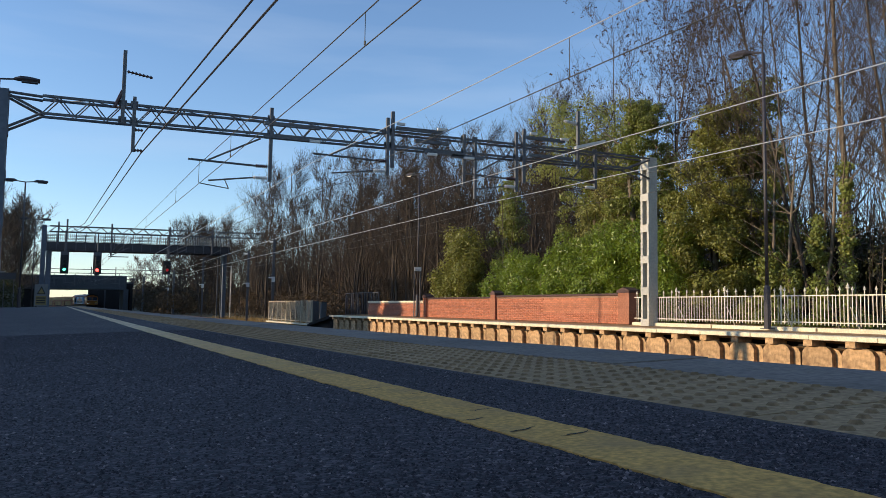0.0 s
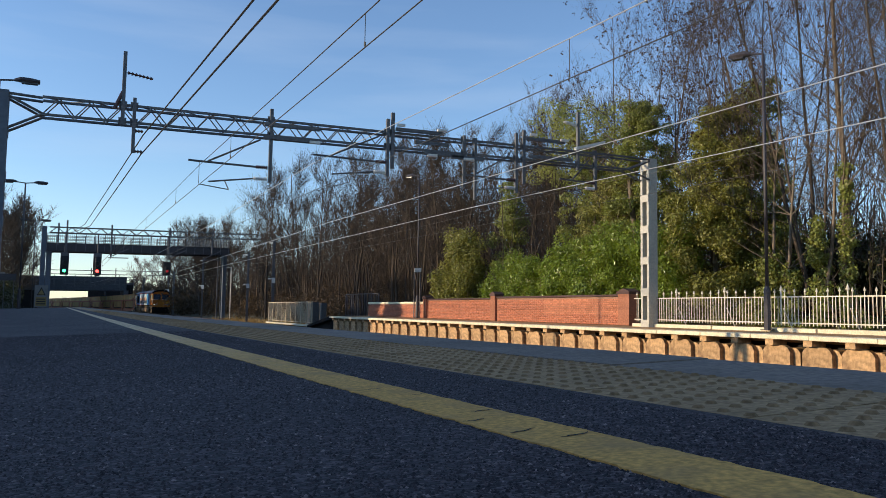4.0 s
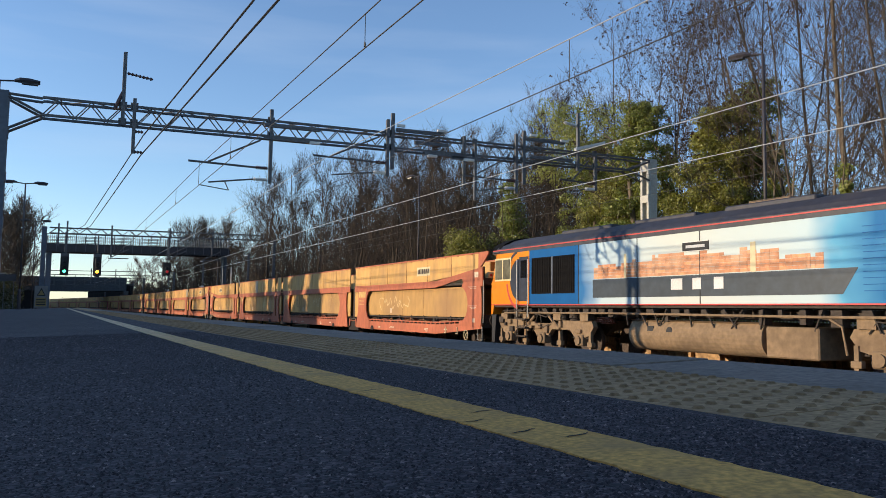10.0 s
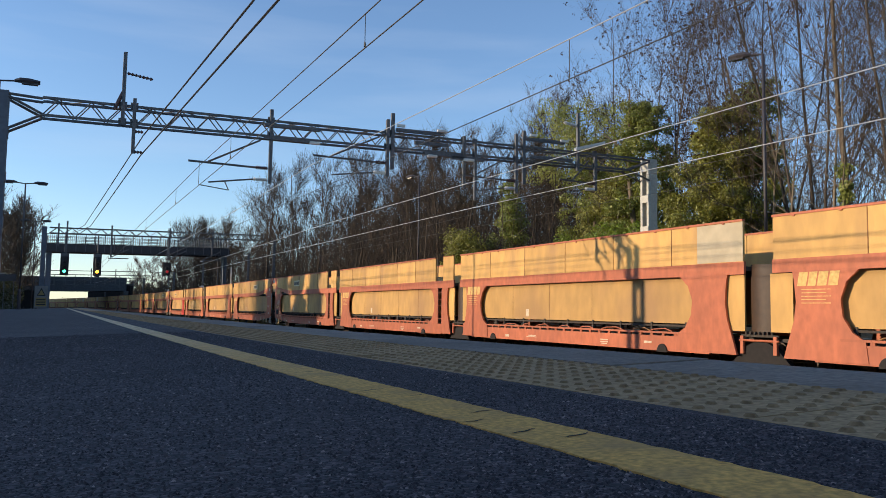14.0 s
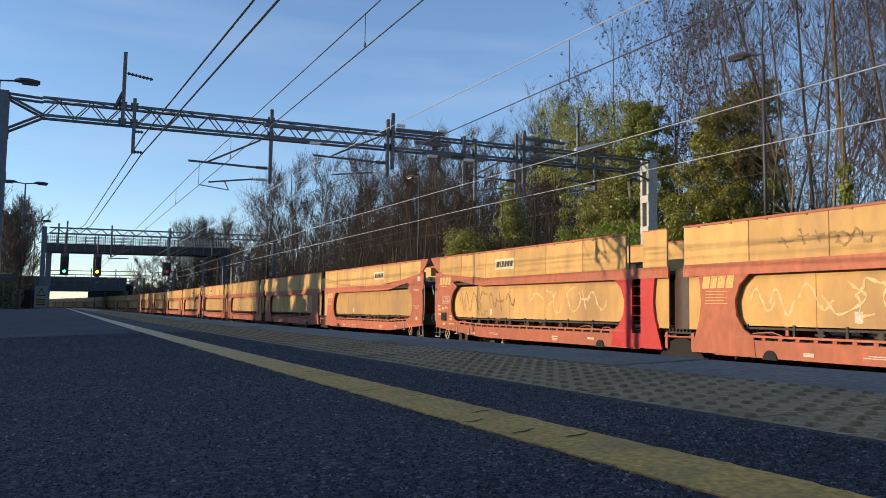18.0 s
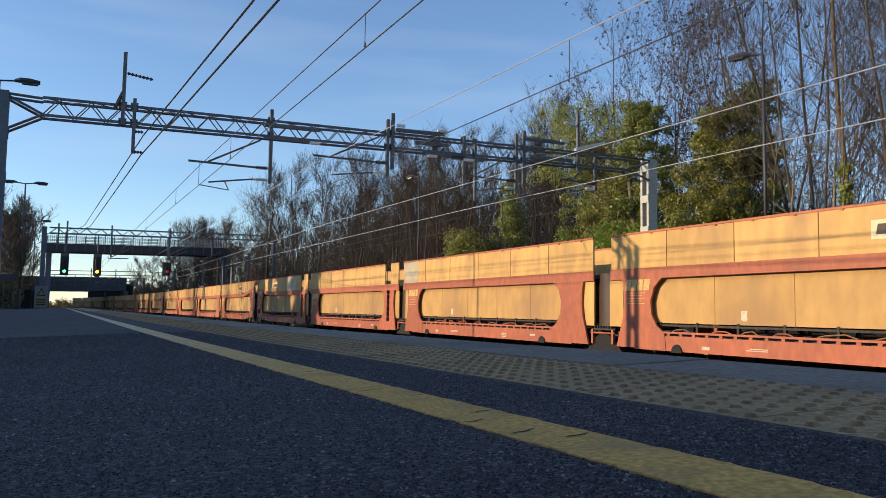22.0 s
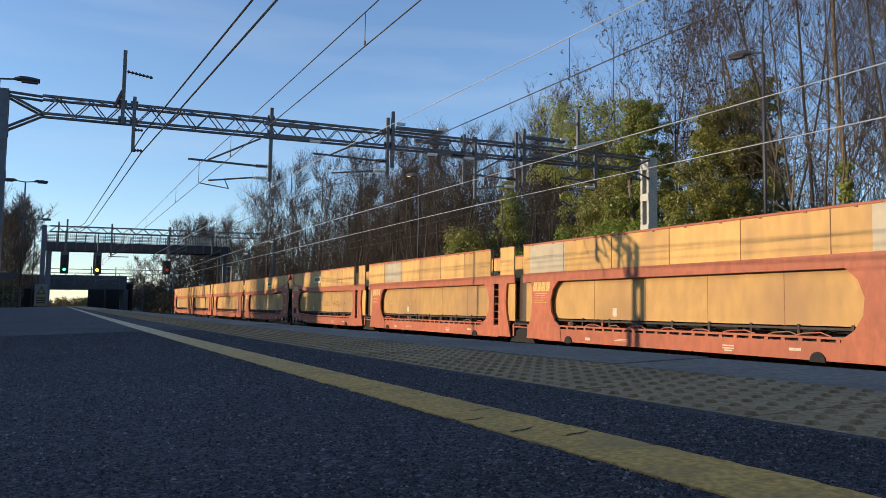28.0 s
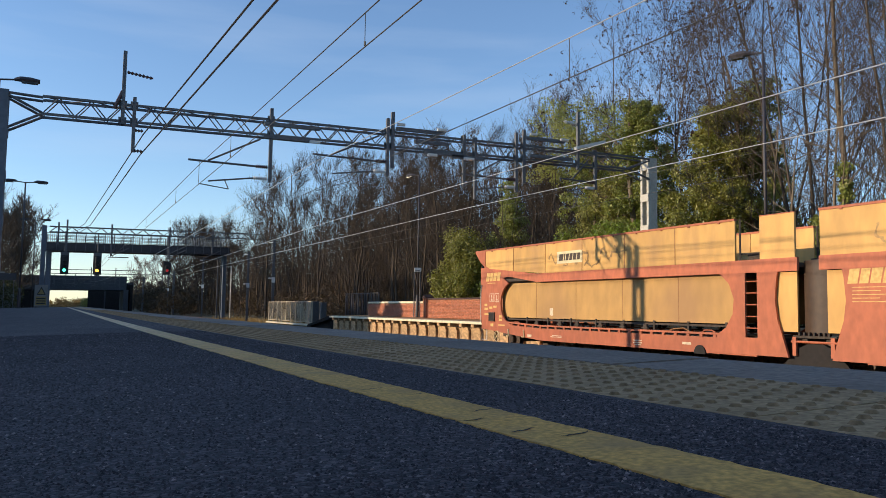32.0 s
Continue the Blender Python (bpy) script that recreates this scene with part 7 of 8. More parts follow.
def evergreen(name, x, y, z, blobs_, n, length, width, material, label, seed, trunk=True, height=8, girth=0.2):
    rs = np.random.RandomState(seed)
    t = thing(name, pose(x, y, z), label, "tree" if trunk else "shrub")
    if trunk:
        rng = random.Random(seed)
        segs, pts = limb(rng, (0, 0, -0.3), (0, 0, 1), height, girth, 8, 0.06, 0.05, 6)
        for k in range(14):
            p, d, r = pts[rng.randint(2, 7)]
            a = rng.uniform(0, 6.283)
            s1, _ = limb(rng, p, (math.cos(a), math.sin(a), 0.6), rng.uniform(1.0, 2.2), girth * 0.25, 4, 0.25, 0.05, 4)
            segs += s1
        share("trunk", tubes_mesh("trunk", segs, M_BARK), t)
    else:
        rng = random.Random(seed)
        segs = []
        for k in range(12):
            s1, _ = limb(rng, (rng.uniform(-0.8, 0.8), rng.uniform(-2, 2), -0.3), (rng.uniform(-0.3, 0.3), rng.uniform(-0.3, 0.3), 1), rng.uniform(2.0, 3.2), 0.05, 5, 0.2, 0.05, 4)
            segs += s1
        share("stem", tubes_mesh("stem", segs, M_BARK), t)
    c, r = blobs_(rs)
    share("crown", leaves_mesh("crown", rs, c, r, length, width, n, material), t)
    return t


def column(h, w, n, z0=0.6, r0=0.25, r1=0.5):
    """Clumps of a ragged column, most of them near its skin, wider below; hollows stay between them."""
    def f(rs):
        z = z0 + (h - z0) * rs.random(n) ** 1.15
        k = 1 - 0.6 * (z / h) ** 2.2
        a = rs.uniform(0, 6.283, n)
        wob = 0.8 + 0.22 * np.sin(a * 3 + z * 1.3) + 0.15 * np.sin(a * 5 - z * 2.1)
        rr = w * 0.5 * k * wob * rs.random(n) ** 0.42
        c = np.stack([rr * np.cos(a), rr * np.sin(a), z], axis=1)
        r = rs.uniform(r0, r1, (n, 1)) * (0.65 + 0.35 * k[:, None]) * rs.uniform(0.75, 1.3, (n, 3)) * np.array([1, 1, 0.8])
        return c, r
    return f


def mound(lx, ly, h, n, r0=0.4, r1=0.9):
    def f(rs):
        x, y = rs.uniform(-1, 1, n), rs.uniform(-1, 1, n)
        top = h * np.sqrt(np.clip(1 - 0.55 * x ** 2 - 0.35 * y ** 2, 0.1, 1)) * rs.uniform(0.8, 1.05, n)
        z = top * rs.uniform(0.1, 1.0, n) ** 0.6 - 0.3
        c = np.stack([x * lx, y * ly, np.maximum(z, 0.1)], axis=1)
        return c, rs.uniform(r0, r1, (n, 1)) * rs.uniform(0.8, 1.2, (n, 3))
    return f


evergreen("ivy_tree", 23.0, 27.2, 0.6, column(10.0, 4.4, 260, r0=0.16, r1=0.42), 62000, 0.095, 0.036, M_LEAF_IVY, "slim tree trunk thickly clad in dark ivy", 1, height=11)
evergreen("ivy_tree", 22.3, 22.2, 0.5, column(8.6, 4.4, 230), 95000, 0.085, 0.034, M_LEAF_HOLLY, "broad ivy-clad tree with olive-green leaves", 2, height=10)
evergreen("ivy_tree", 23.6, 21.3, 0.6, column(9.6, 3.2, 120), 36000, 0.09, 0.036, M_LEAF_IVY, "tall ivy-clad trunk in a dense thicket", 3, height=11)
evergreen("holly_tree", 25.0, 33.4, 0.8, column(9.4, 4.4, 160, r0=0.2, r1=0.46), 36000, 0.10, 0.042, M_LEAF_IVY, "dark evergreen holly tree with ragged crown", 4, height=9)
evergreen("conifer_tree", 24.4, 30.8, 0.8, column(6.9, 4.6, 170, r0=0.25, r1=0.5), 44000, 0.13, 0.03, M_LEAF_CONIFER, "olive-brown conifer with drooping sprays", 5, height=8)
evergreen("ivy_tree", 23.2, 38.9, 0.7, column(7.9, 2.6, 70), 15000, 0.11, 0.045, M_LEAF_IVY, "slim ivy-clad tree behind the wall", 6, height=8)
evergreen("olive_shrub", 21.0, 40.9, 0.3, mound(1.1, 1.7, 5.9, 120, 0.3, 0.6), 30000, 0.11, 0.046, M_LEAF_HOLLY, "large rounded olive-green evergreen shrub over the wall", 7, trunk=False)
evergreen("laurel_hedge", 20.6, 31.2, 0.5, mound(1.0, 4.6, 4.3, 190, 0.22, 0.55), 62000, 0.125, 0.03, M_LEAF_LAUREL, "bright green laurel hedge behind the brick wall", 8, trunk=False)
evergreen("laurel_hedge", 20.7, 25.2, 0.5, mound(0.9, 2.9, 5.0, 160, 0.22, 0.55), 50000, 0.125, 0.03, M_LEAF_LAUREL, "tall bright green laurel hedge behind the fence", 9, trunk=False)
evergreen("young_tree", 28.5, 38.8, 1.0, lambda rs: blobs(rs, 130, (-2.8, 2.8, -2.8, 2.8, 8.2, 12.9), 0.2, 0.55), 15000, 0.11, 0.045, M_LEAF_SPRING, "tree with thin pale-green young leaves", 10, height=12)
# thickets behind the sunlit stems, their deep shade put into the leaf colour
for i, (x, y, h) in enumerate(((27.0, 12.5, 2.8), (27.5, 17.5, 3.4), (26.6, 8.0, 2.6), (27.6, 22.0, 4.0))):
    evergreen("dark_thicket", x, y, 1.0, mound(1.2, 3.0, h, 70, 0.4, 0.9), 9000, 0.16, 0.06, M_LEAF_DARK, "dark evergreen thicket deep in the wood", 16 + 30 * i, trunk=False)
# trunks wound with ivy: x, y, height of the ivy, width, leaves
for i, (x, y, h, w, n) in enumerate(((21.3, 18.9, 3.2, 0.75, 5200), (21.5, 18.2, 2.6, 0.6, 3600), (21.2, 16.9, 4.0, 0.7, 5600), (21.6, 16.2, 5.6, 0.5, 4400), (21.9, 14.7, 2.2, 0.7, 3400), (21.5, 12.9, 3.4, 0.8, 4200), (22.2, 10.6, 3.0, 0.8, 3600))):
    evergreen("ivy_clad_tree", x, y, 0.4, column(h, w, 46, 0.1, 0.12, 0.26), n, 0.085, 0.036, M_LEAF_IVY, "slim trunk wound with sunlit ivy", 20 + i, height=h + 4.5, girth=0.085)
evergreen("low_ivy_thicket", 21.3, 14.0, 0.3, mound(0.6, 4.6, 1.3, 60, 0.2, 0.4), 9000, 0.10, 0.04, M_LEAF_IVY, "low sunlit ivy thicket behind the fence", 14, trunk=False)


def build_brush():
    """Low dark thicket under the trees, and dry growth on the banks."""
    rs = np.random.RandomState(17)
    c, r = blobs(rs, 260, (21.6, 31, 4, 60, 0.3, 3.0), 0.5, 1.1)
    ob = new("undergrowth", leaves_mesh("undergrowth", rs, c, r, 0.22, 0.03, 26000, M_BRUSH, 0.1))
    tagged(ob, "dark tangled undergrowth beneath the trees", "undergrowth", kind="stuff")
    c, r = blobs(rs, 320, (19.5, 31, 60, 130, -0.2, 2.6), 0.6, 1.5)
    ob = new("undergrowth", leaves_mesh("undergrowth", rs, c, r, 0.4, 0.05, 22000, M_BRUSH, 0.1))
    tagged(ob, "brown bramble thicket on the railway bank", "undergrowth", kind="stuff")
    c, r = blobs(rs, 200, (15, 40, 130, 185, 0.2, 3.5), 0.9, 2.0)
    ob = new("undergrowth", leaves_mesh("undergrowth", rs, c, r, 0.6, 0.10, 20000, M_BRUSH, 0.1))
    tagged(ob, "brown scrub beside the far line", "undergrowth", kind="stuff")
    # slender stems and saplings deep in the wood
    for lab, (x0, x1, y0, y1), n, h0, h1, wd in (("thin bare saplings in the wood", (22.4, 38, 3, 105), 3600, 4.0, 10.0, 0.018), ("brown far depth of the winter wood", (34, 75, -5, 190), 5200, 4.0, 12.0, 0.05)):
        p = np.stack([rs.uniform(x0, x1, n), rs.uniform(y0, y1, n), np.full(n, 0.2)], axis=1)
        segs = []
        for q in p:
            d = Vector((rs.normal(0, 0.14), rs.normal(0, 0.14), 1)).normalized()
            h = rs.uniform(h0, h1)
            a = Vector(q)
            m1 = a + d * h * 0.5
            e = m1 + (d + Vector((rs.normal(0, 0.16), rs.normal(0, 0.16), 0))).normalized() * h * 0.5
            segs.append((tuple(a), tuple(m1), wd, wd * 0.7, 3))
            segs.append((tuple(m1), tuple(e), wd * 0.7, wd * 0.25, 3))
            for k in range(4):
                s0 = a.lerp(e, rs.uniform(0.25, 0.9))
                dv = Vector((rs.normal(0, 0.7), rs.normal(0, 0.7), rs.uniform(0.2, 1.2))).normalized()
                segs.append((tuple(s0), tuple(s0 + dv * h * rs.uniform(0.12, 0.28)), wd * 0.5, wd * 0.2, 2))
        ob = new("winter_wood", tubes_mesh("winter_wood", segs, M_TWIG))
        tagged(ob, lab, "wood", kind="stuff")
    segs = []
    for i in range(420):
        p = Vector((rs.uniform(21.6, 36), rs.uniform(36, 112), 0.2))
        d = Vector((rs.normal(0, 0.05), rs.normal(0, 0.05), 1))
        h, wd = rs.uniform(7, 12.5), rs.uniform(0.04, 0.085)
        for k in range(4):
            d = (d + Vector((rs.normal(0, 0.05), rs.normal(0, 0.05), 0))).normalized()
            q = p + d * h / 4
            segs.append((tuple(p), tuple(q), wd * (1 - 0.22 * k), wd * (0.78 - 0.22 * k), 4))
            p = q
    ob = new("winter_wood", tubes_mesh("winter_wood", segs, M_BARK_SHADE))
    tagged(ob, "slender dark trunks standing close in the wood", "wood", kind="stuff")
    c, r = blobs(rs, 170, (30, 70, -5, 180, 0.6, 4.0), 1.5, 2.8)
    ob = new("far_thicket", leaves_mesh("far_thicket", rs, c, r, 0.8, 0.10, 30000, M_BRUSH, 0.1))
    tagged(ob, "brown far thicket under the winter wood", "wood", kind="stuff")
    cc = []
    for i in range(240):
        y = rs.uniform(190, 420)
        lo = 0.07 * y + 2 if y < 270 else 0.036 * y
        cc.append((lo + 3 + rs.uniform(0, 45) ** 1.0 * rs.uniform(0.2, 1), y, rs.uniform(0.3, 5.5)))
    ob = new("far_thicket", leaves_mesh("far_thicket", rs, np.array(cc), rs.uniform(2.0, 3.6, (240, 3)), 1.2, 0.22, 24000, M_BRUSH, 0.1))
    tagged(ob, "brown thicket on the outside of the bend", "wood", kind="stuff")
    c, r = blobs(rs, 120, (21.5, 33, 62, 128, 0.6, 3.2), 0.6, 1.3)
    ob = new("undergrowth", leaves_mesh("undergrowth", rs, c, r, 0.5, 0.035, 16000, M_BRUSH, 0.05))
    tagged(ob, "twiggy brown scrub between the bank trees", "undergrowth", kind="stuff")
    c, r = blobs(rs, 150, (24.5, 36, 40, 66, 0.5, 4.0), 0.5, 1.2)
    ob = new("undergrowth", leaves_mesh("undergrowth", rs, c, r, 0.40, 0.018, 17000, M_BRUSH, 0.05))
    tagged(ob, "dense brown thicket deep behind the brick wall", "undergrowth", kind="stuff")
    c, r = blobs(rs, 190, (25.5, 38, 64, 125, 1.0, 4.6), 0.7, 1.5)
    ob = new("undergrowth", leaves_mesh("undergrowth", rs, c, r, 0.6, 0.024, 20000, M_BRUSH, 0.05))
    tagged(ob, "dense dark thicket deep in the bank wood", "undergrowth", kind="stuff")
    # fine twigs that close the depth of the wood
    for lab, bx, n, ln, wd, cnt in (("fine brown twigs deep behind the fence", (26, 40, 2, 26, 1.0, 8.5), 170, 0.55, 0.012, 48000), ("fine brown twigs deep behind the brick wall", (26, 34, 52, 80, 1.0, 7.5), 150, 0.7, 0.015, 24000),
                                    ("fine brown twigs deep in the bank wood", (25, 44, 64, 128, 0.6, 7.5), 220, 0.8, 0.02, 34000)):
        c, r = blobs(rs, n, bx, 0.9, 2.0)
        ob = new("winter_twigs", leaves_mesh("winter_twigs", rs, c, r, ln, wd, cnt, M_TWIGGY, 0.0, -0.5))
        tagged(ob, lab, "wood", kind="stuff")
    # sunlit scrub past the road bridge
    c, r = blobs(rs, 90, (-14, 22, 332, 342, 0.4, 3.0), 0.8, 1.5)
    ob = new("far_scrub", leaves_mesh("far_scrub", rs, c, r, 0.7, 0.16, 9000, M_DRYGRASS, 0.1))
    tagged(ob, "golden sunlit scrub on the bank past the road bridge", "undergrowth", kind="stuff")
    # dry grass by the ramp
    n = 5000
    p = np.stack([rs.uniform(16.9, 20.5, n), rs.uniform(60, 100, n), np.full(n, -0.42)], axis=1)
    d = np.stack([rs.normal(0, 0.12, n), rs.normal(0, 0.12, n), rs.uniform(0.25, 0.7, n)], axis=1)
    s = np.stack([rs.normal(0, 0.02, n), rs.normal(0, 0.02, n), np.zeros(n)], axis=1)
    v = np.stack([p - s, p + s, p + d], axis=1).reshape(-1, 3)
    ob = new("dry_grass", raw_mesh("dry_grass", v, np.arange(n * 3).reshape(-1, 3), M_DRYGRASS, 3))
    tagged(ob, "pale dry grass tufts beside the track", "grass", kind="stuff")


M_TWIGGY = leaf_mat("dead fine twigs", (0.105, 0.076, 0.054), 0.9, through=0.0)
M_DRYGRASS = leaf_mat("dry grass", (0.30, 0.21, 0.10), 0.8)
build_brush()
# evergreens added left of the line to shade the far part of the train
def build_screen():
    kinds = [evergreen("evergreen_screen", -15.0, 170.0 + 4 * i, 0.3, column(14.5 + i, 7.6, 150, r0=0.6, r1=1.2), 8000, 0.85, 0.38, M_LEAF_DARK, "dense dark evergreen screen added to shade the far line", 50 + i, height=10) for i in range(3)]
    rng = random.Random(29)
    y = 160.0
    while y < 300:
        x = -13.0 - 0.03 * (y - 120) - max(0.0, y - 190) ** 2 / 700
        copy_thing(kinds[rng.randrange(3)], pose(x + rng.uniform(-1, 1), y, 0.3, 0, 0, rng.uniform(0, 360)))
        y += rng.uniform(2.8, 3.8)
    # thinner unseen ones, added to dapple the train and the brick wall's end
    for x, y in ((-12.8, 54.5), (-13.2, 58.0), (-12.8, 61.5), (-13.3, 65.0), (-13.0, 68.5), (-14.6, 128.0), (-14.9, 136.5), (-14.7, 144.0), (-15.0, 150.5), (-14.8, 155.5)):
        evergreen("evergreen_tree", x, y, 0.3, column(11.5 if y > 57 else 10.0, 4.6, 90, r0=0.3, r1=0.75), 11000, 0.36, 0.15, M_LEAF_DARK, "thin dark evergreen added out of view to dapple the train", int(y), height=10)


build_screen()


# ---- unseen shade wall, signs ----
def build_shade_wall():
    w = thing("wall_platform_back", None, "plain unseen wall added to shade the near platform", "wall", kind="structure")
    b = B()
    # added out of view; its shadow covers the near platform
    box(b, -10.4, -10.1, -40, 92, 0.0, 5.1)
    part("panel", b, M_BRICKWALL, w)
    b = B()
    box(b, -10.46, -10.04, -40, 92, 5.102, 5.2, 0.02)
    part("coping", b, M_WHITE_COPE, w)


build_shade_wall()


def sign_board(x, y, z0, w, h, legs, label, turn=0, face=M_SIGNWHITE, triangle=False, lines=3):
    t = thing("warning_sign" if triangle else "platform_sign", pose(x, y, z0, 0, 0, turn), label, "sign")
    b = B()
    box(b, -w / 2, w / 2, -0.02, 0.0, legs, legs + h, 0.004)
    p = part("board", b, face, t)
    for sx in (-1, 1):
        b = B()
        box(b, sx * w * 0.42 - 0.025, sx * w * 0.42 + 0.025, 0.004, 0.05, 0, legs + h)
        part("leg", b, M_GALV, t)
    b = B()
    if triangle:
        zt = legs + h * 0.92
        prism_y(b, [(-w * 0.34, zt - h * 0.38), (w * 0.34, zt - h * 0.38), (0, zt)], -0.028, -0.0205)
        part("triangle", b, M_BLACK, p, "black-edged warning triangle")
        b = B()
        prism_y(b, [(-w * 0.24, zt - h * 0.34), (w * 0.24, zt - h * 0.34), (0, zt - h * 0.09)], -0.034, -0.029)
        part("triangle_face", b, M_SIGNOCHRE, p)
        b = B()
        box(b, -w * 0.4, w * 0.4, -0.027, -0.0205, legs + h * 0.06, legs + h * 0.46)
        part("panel_band", b, M_SIGNOCHRE, p, "yellow text band")
        b = B()
        for k in range(lines):
            b = B()
            box(b, -w * 0.34, w * 0.34, -0.032, -0.0275, legs + h * (0.12 + 0.11 * k), legs + h * (0.17 + 0.11 * k))
            part("text_line", b, M_BLACK, p)
    else:
        for k in range(lines):
            box(b, -w * 0.36, w * 0.3, -0.027, -0.0205, legs + h * (0.2 + 0.28 * k), legs + h * (0.34 + 0.28 * k))
        part("text_lines", b, M_LAMP, p)
    return t


evergreen("dark_hedge", -5.6, 74.0, 0.1, mound(1.8, 5.5, 3.6, 60), 9000, 0.2, 0.07, M_LEAF_DARK, "dark clipped hedge behind the platform end", 70, trunk=False)
evergreen("dark_hedge", -7.2, 105.0, 0.1, mound(2.6, 9.0, 5.6, 60), 9000, 0.3, 0.1, M_LEAF_DARK, "dark overgrown hedge beside the line", 71, trunk=False)
sign_board(-1.15, 63.5, 1.33, 0.85, 1.55, 0.12, "grey-white and ochre warning sign at the platform end", face=M_SIGNGREY, triangle=True)
sign_board(-3.3, 60.0, 1.33, 1.3, 0.45, 1.9, "dim grey platform name sign on two posts", face=M_LAMP, lines=1)
sign_board(-3.75, 64.0, 1.33, 0.45, 0.6, 2.0, "small grey-white notice on posts", face=M_SIGNGREY, lines=2)
sign_board(18.0, 40.3, F_Z + 0.05, 0.42, 0.22, 2.55, "small white sign on the lamp column", lines=1)


def rail_fence(x, y0, y1, z0, h, n, label, material, infill):
    t = thing("steel_fence", None, label, "fence")
    for k in range(n + 1):
        y = y0 + (y1 - y0) * k / n
        b = B()
        box(b, x - 0.04, x + 0.04, y - 0.04, y + 0.04, z0, z0 + h)
        part("post", b, material, t)
    for z in (z0 + h - 0.05, z0 + 0.15):
        b = B()
        box(b, x - 0.025, x + 0.025, y0, y1, z - 0.025, z + 0.025)
        part("rail", b, material, t)
    if infill:
        for k in range(n):
            a, c = y0 + (y1 - y0) * k / n + 0.1, y0 + (y1 - y0) * (k + 1) / n - 0.1
            m = max(4, int((c - a) / 0.26))
            for i in range(m + 1):
                yy = a + (c - a) * i / m
                b = B()
                box(b, x - 0.02, x + 0.02, yy - 0.02, yy + 0.02, z0 + 0.176, z0 + h - 0.076)
                part("bar", b, infill, t)
    b = B()
    box(b, x - 0.2, x + 0.2, y0 - 0.2, y1 + 0.2, z0 - 0.12, z0)
    part("kerb", b, M_WHITE_COPE, t)
    return t


M_MESH = mat("dull beige railing paint", (0.50, 0.42, 0.29), 0.8, grain=20, vary=0.2, bump=0.1)
rail_fence(17.0, 57.2, 70.6, 0.12, 1.75, 9, "beige steel pedestrian railing with upright bars at the ramp", M_MESH, M_MESH)
rail_fence(19.4, 49.8, 56.5, F_Z - 0.3, 1.9, 5, "dark blue steel gate and fence at the platform end", M_LAMP, M_LAMP)


def cabinet(x, y, z, w, d, h, label):
    t = thing("line_cabinet", pose(x, y, z), label, "cabinet")
    b = B()
    box(b, -w / 2, w / 2, -d / 2, d / 2, 0, h, 0.015)
    part("body", b, M_GALV, t)
    b = B()
    box(b, -w / 2 - 0.03, w / 2 + 0.03, -d / 2 - 0.03, d / 2 + 0.03, h + 0.001, h + 0.05)
    part("lid", b, M_GALV, t)
    b = B()
    box(b, -w / 2 - 0.012, -w / 2 - 0.001, -d / 2 + 0.06, d / 2 - 0.06, 0.1, h - 0.1)
    part("door", b, M_GALV, t)


cabinet(17.9, 57.4, -0.4, 0.4, 0.5, 2.1, "grey steel line-side cabinet")
cabinet(18.5, 62.0, -0.4, 0.7, 1.2, 2.2, "grey steel line-side cabinet behind a fence")


# ---- line-side masts ----
def line_mast(x, y, z0, z1, label):
    t = thing("overhead_mast", pose(x, y, z0), label, "mast", "line-side masts")
    h = z1 - z0
    b = B()
    box(b, -0.10, 0.10, -0.10, -0.085, 0, h)
    box(b, -0.10, 0.10, 0.085, 0.10, 0, h)
    box(b, -0.008, 0.008, -0.084, 0.084, 0, h)
    part("upright", b, M_GALV, t)
    for zz in (h * 0.55, h * 0.96):
        b = B()
        insulator(b, (-0.1, 0, zz), (-0.45, 0, zz), 0.08, 4)
        part("insulator", b, M_CERAMIC, t, "pale insulator")
    b = B()
    box(b, -0.16, 0.16, -0.13, -0.11, h * 0.5, h * 0.56)
    part("number_plate", b, M_SIGNWHITE, t)


line_mast(17.6, 82.7, -0.4, 7.1, "galvanised overhead line mast beside the track")
line_mast(17.6, 71.9, -0.4, 7.6, "galvanised overhead line mast beside the track")
line_mast(17.6, 111.5, -0.4, 8.0, "galvanised overhead line mast beside the track")
line_mast(17.2, 146.0, -0.4, 8.2, "galvanised overhead line mast beside the track")


# ---- signal gantry, footbridge and road bridge ----
G2 = 91.0


def build_signal_gantry():
    g = thing("signal_gantry", None, "tall blue-grey lattice gantry carrying signals over the tracks", "gantry")
    gantry_mast(g, -1.9, -1.45, G2, 0.0, 9.75, M_STEELBLUE)
    gantry_mast(g, 22.15, 22.42, G2, -0.4, 9.75, M_GALV)
    lattice_beam(g, -1.2, 22.2, G2, 9.1, 9.68, 0.5, 0.7, diag=0.03, chord=0.05)
    for x, a, c in ((0.45, 6.8, 10.4), (-0.35, 7.8, 10.1), (4.75, 6.7, 10.1), (10.63, 6.6, 10.05), (15.2, 7.2, 10.0)):
        b = B()
        box(b, x - 0.08, x + 0.08, G2 - 0.5, G2 - 0.36, a, c)
        part("drop_post", b, M_GALV, g)
    for x in (6.3, 12.2, 15.9):
        b = B()
        tube(b, (x - 1.6, G2 - 0.45, 6.7), (x + 0.2, G2 - 0.45, 7.6), 0.05, n=6)
        tube(b, (x - 1.8, G2 - 0.45, 6.6), (x + 0.2, G2 - 0.45, 6.6), 0.05, n=6)
        part("cantilever", b, M_GALV, g)


build_signal_gantry()
M_GREEN = glow("green signal light", (0.04, 1.0, 0.30), 9.0)
M_REDL = glow("red signal light", (1.0, 0.05, 0.04), 9.0)
M_REDDIM = glow("dim red signal light", (0.7, 0.02, 0.03), 0.2)
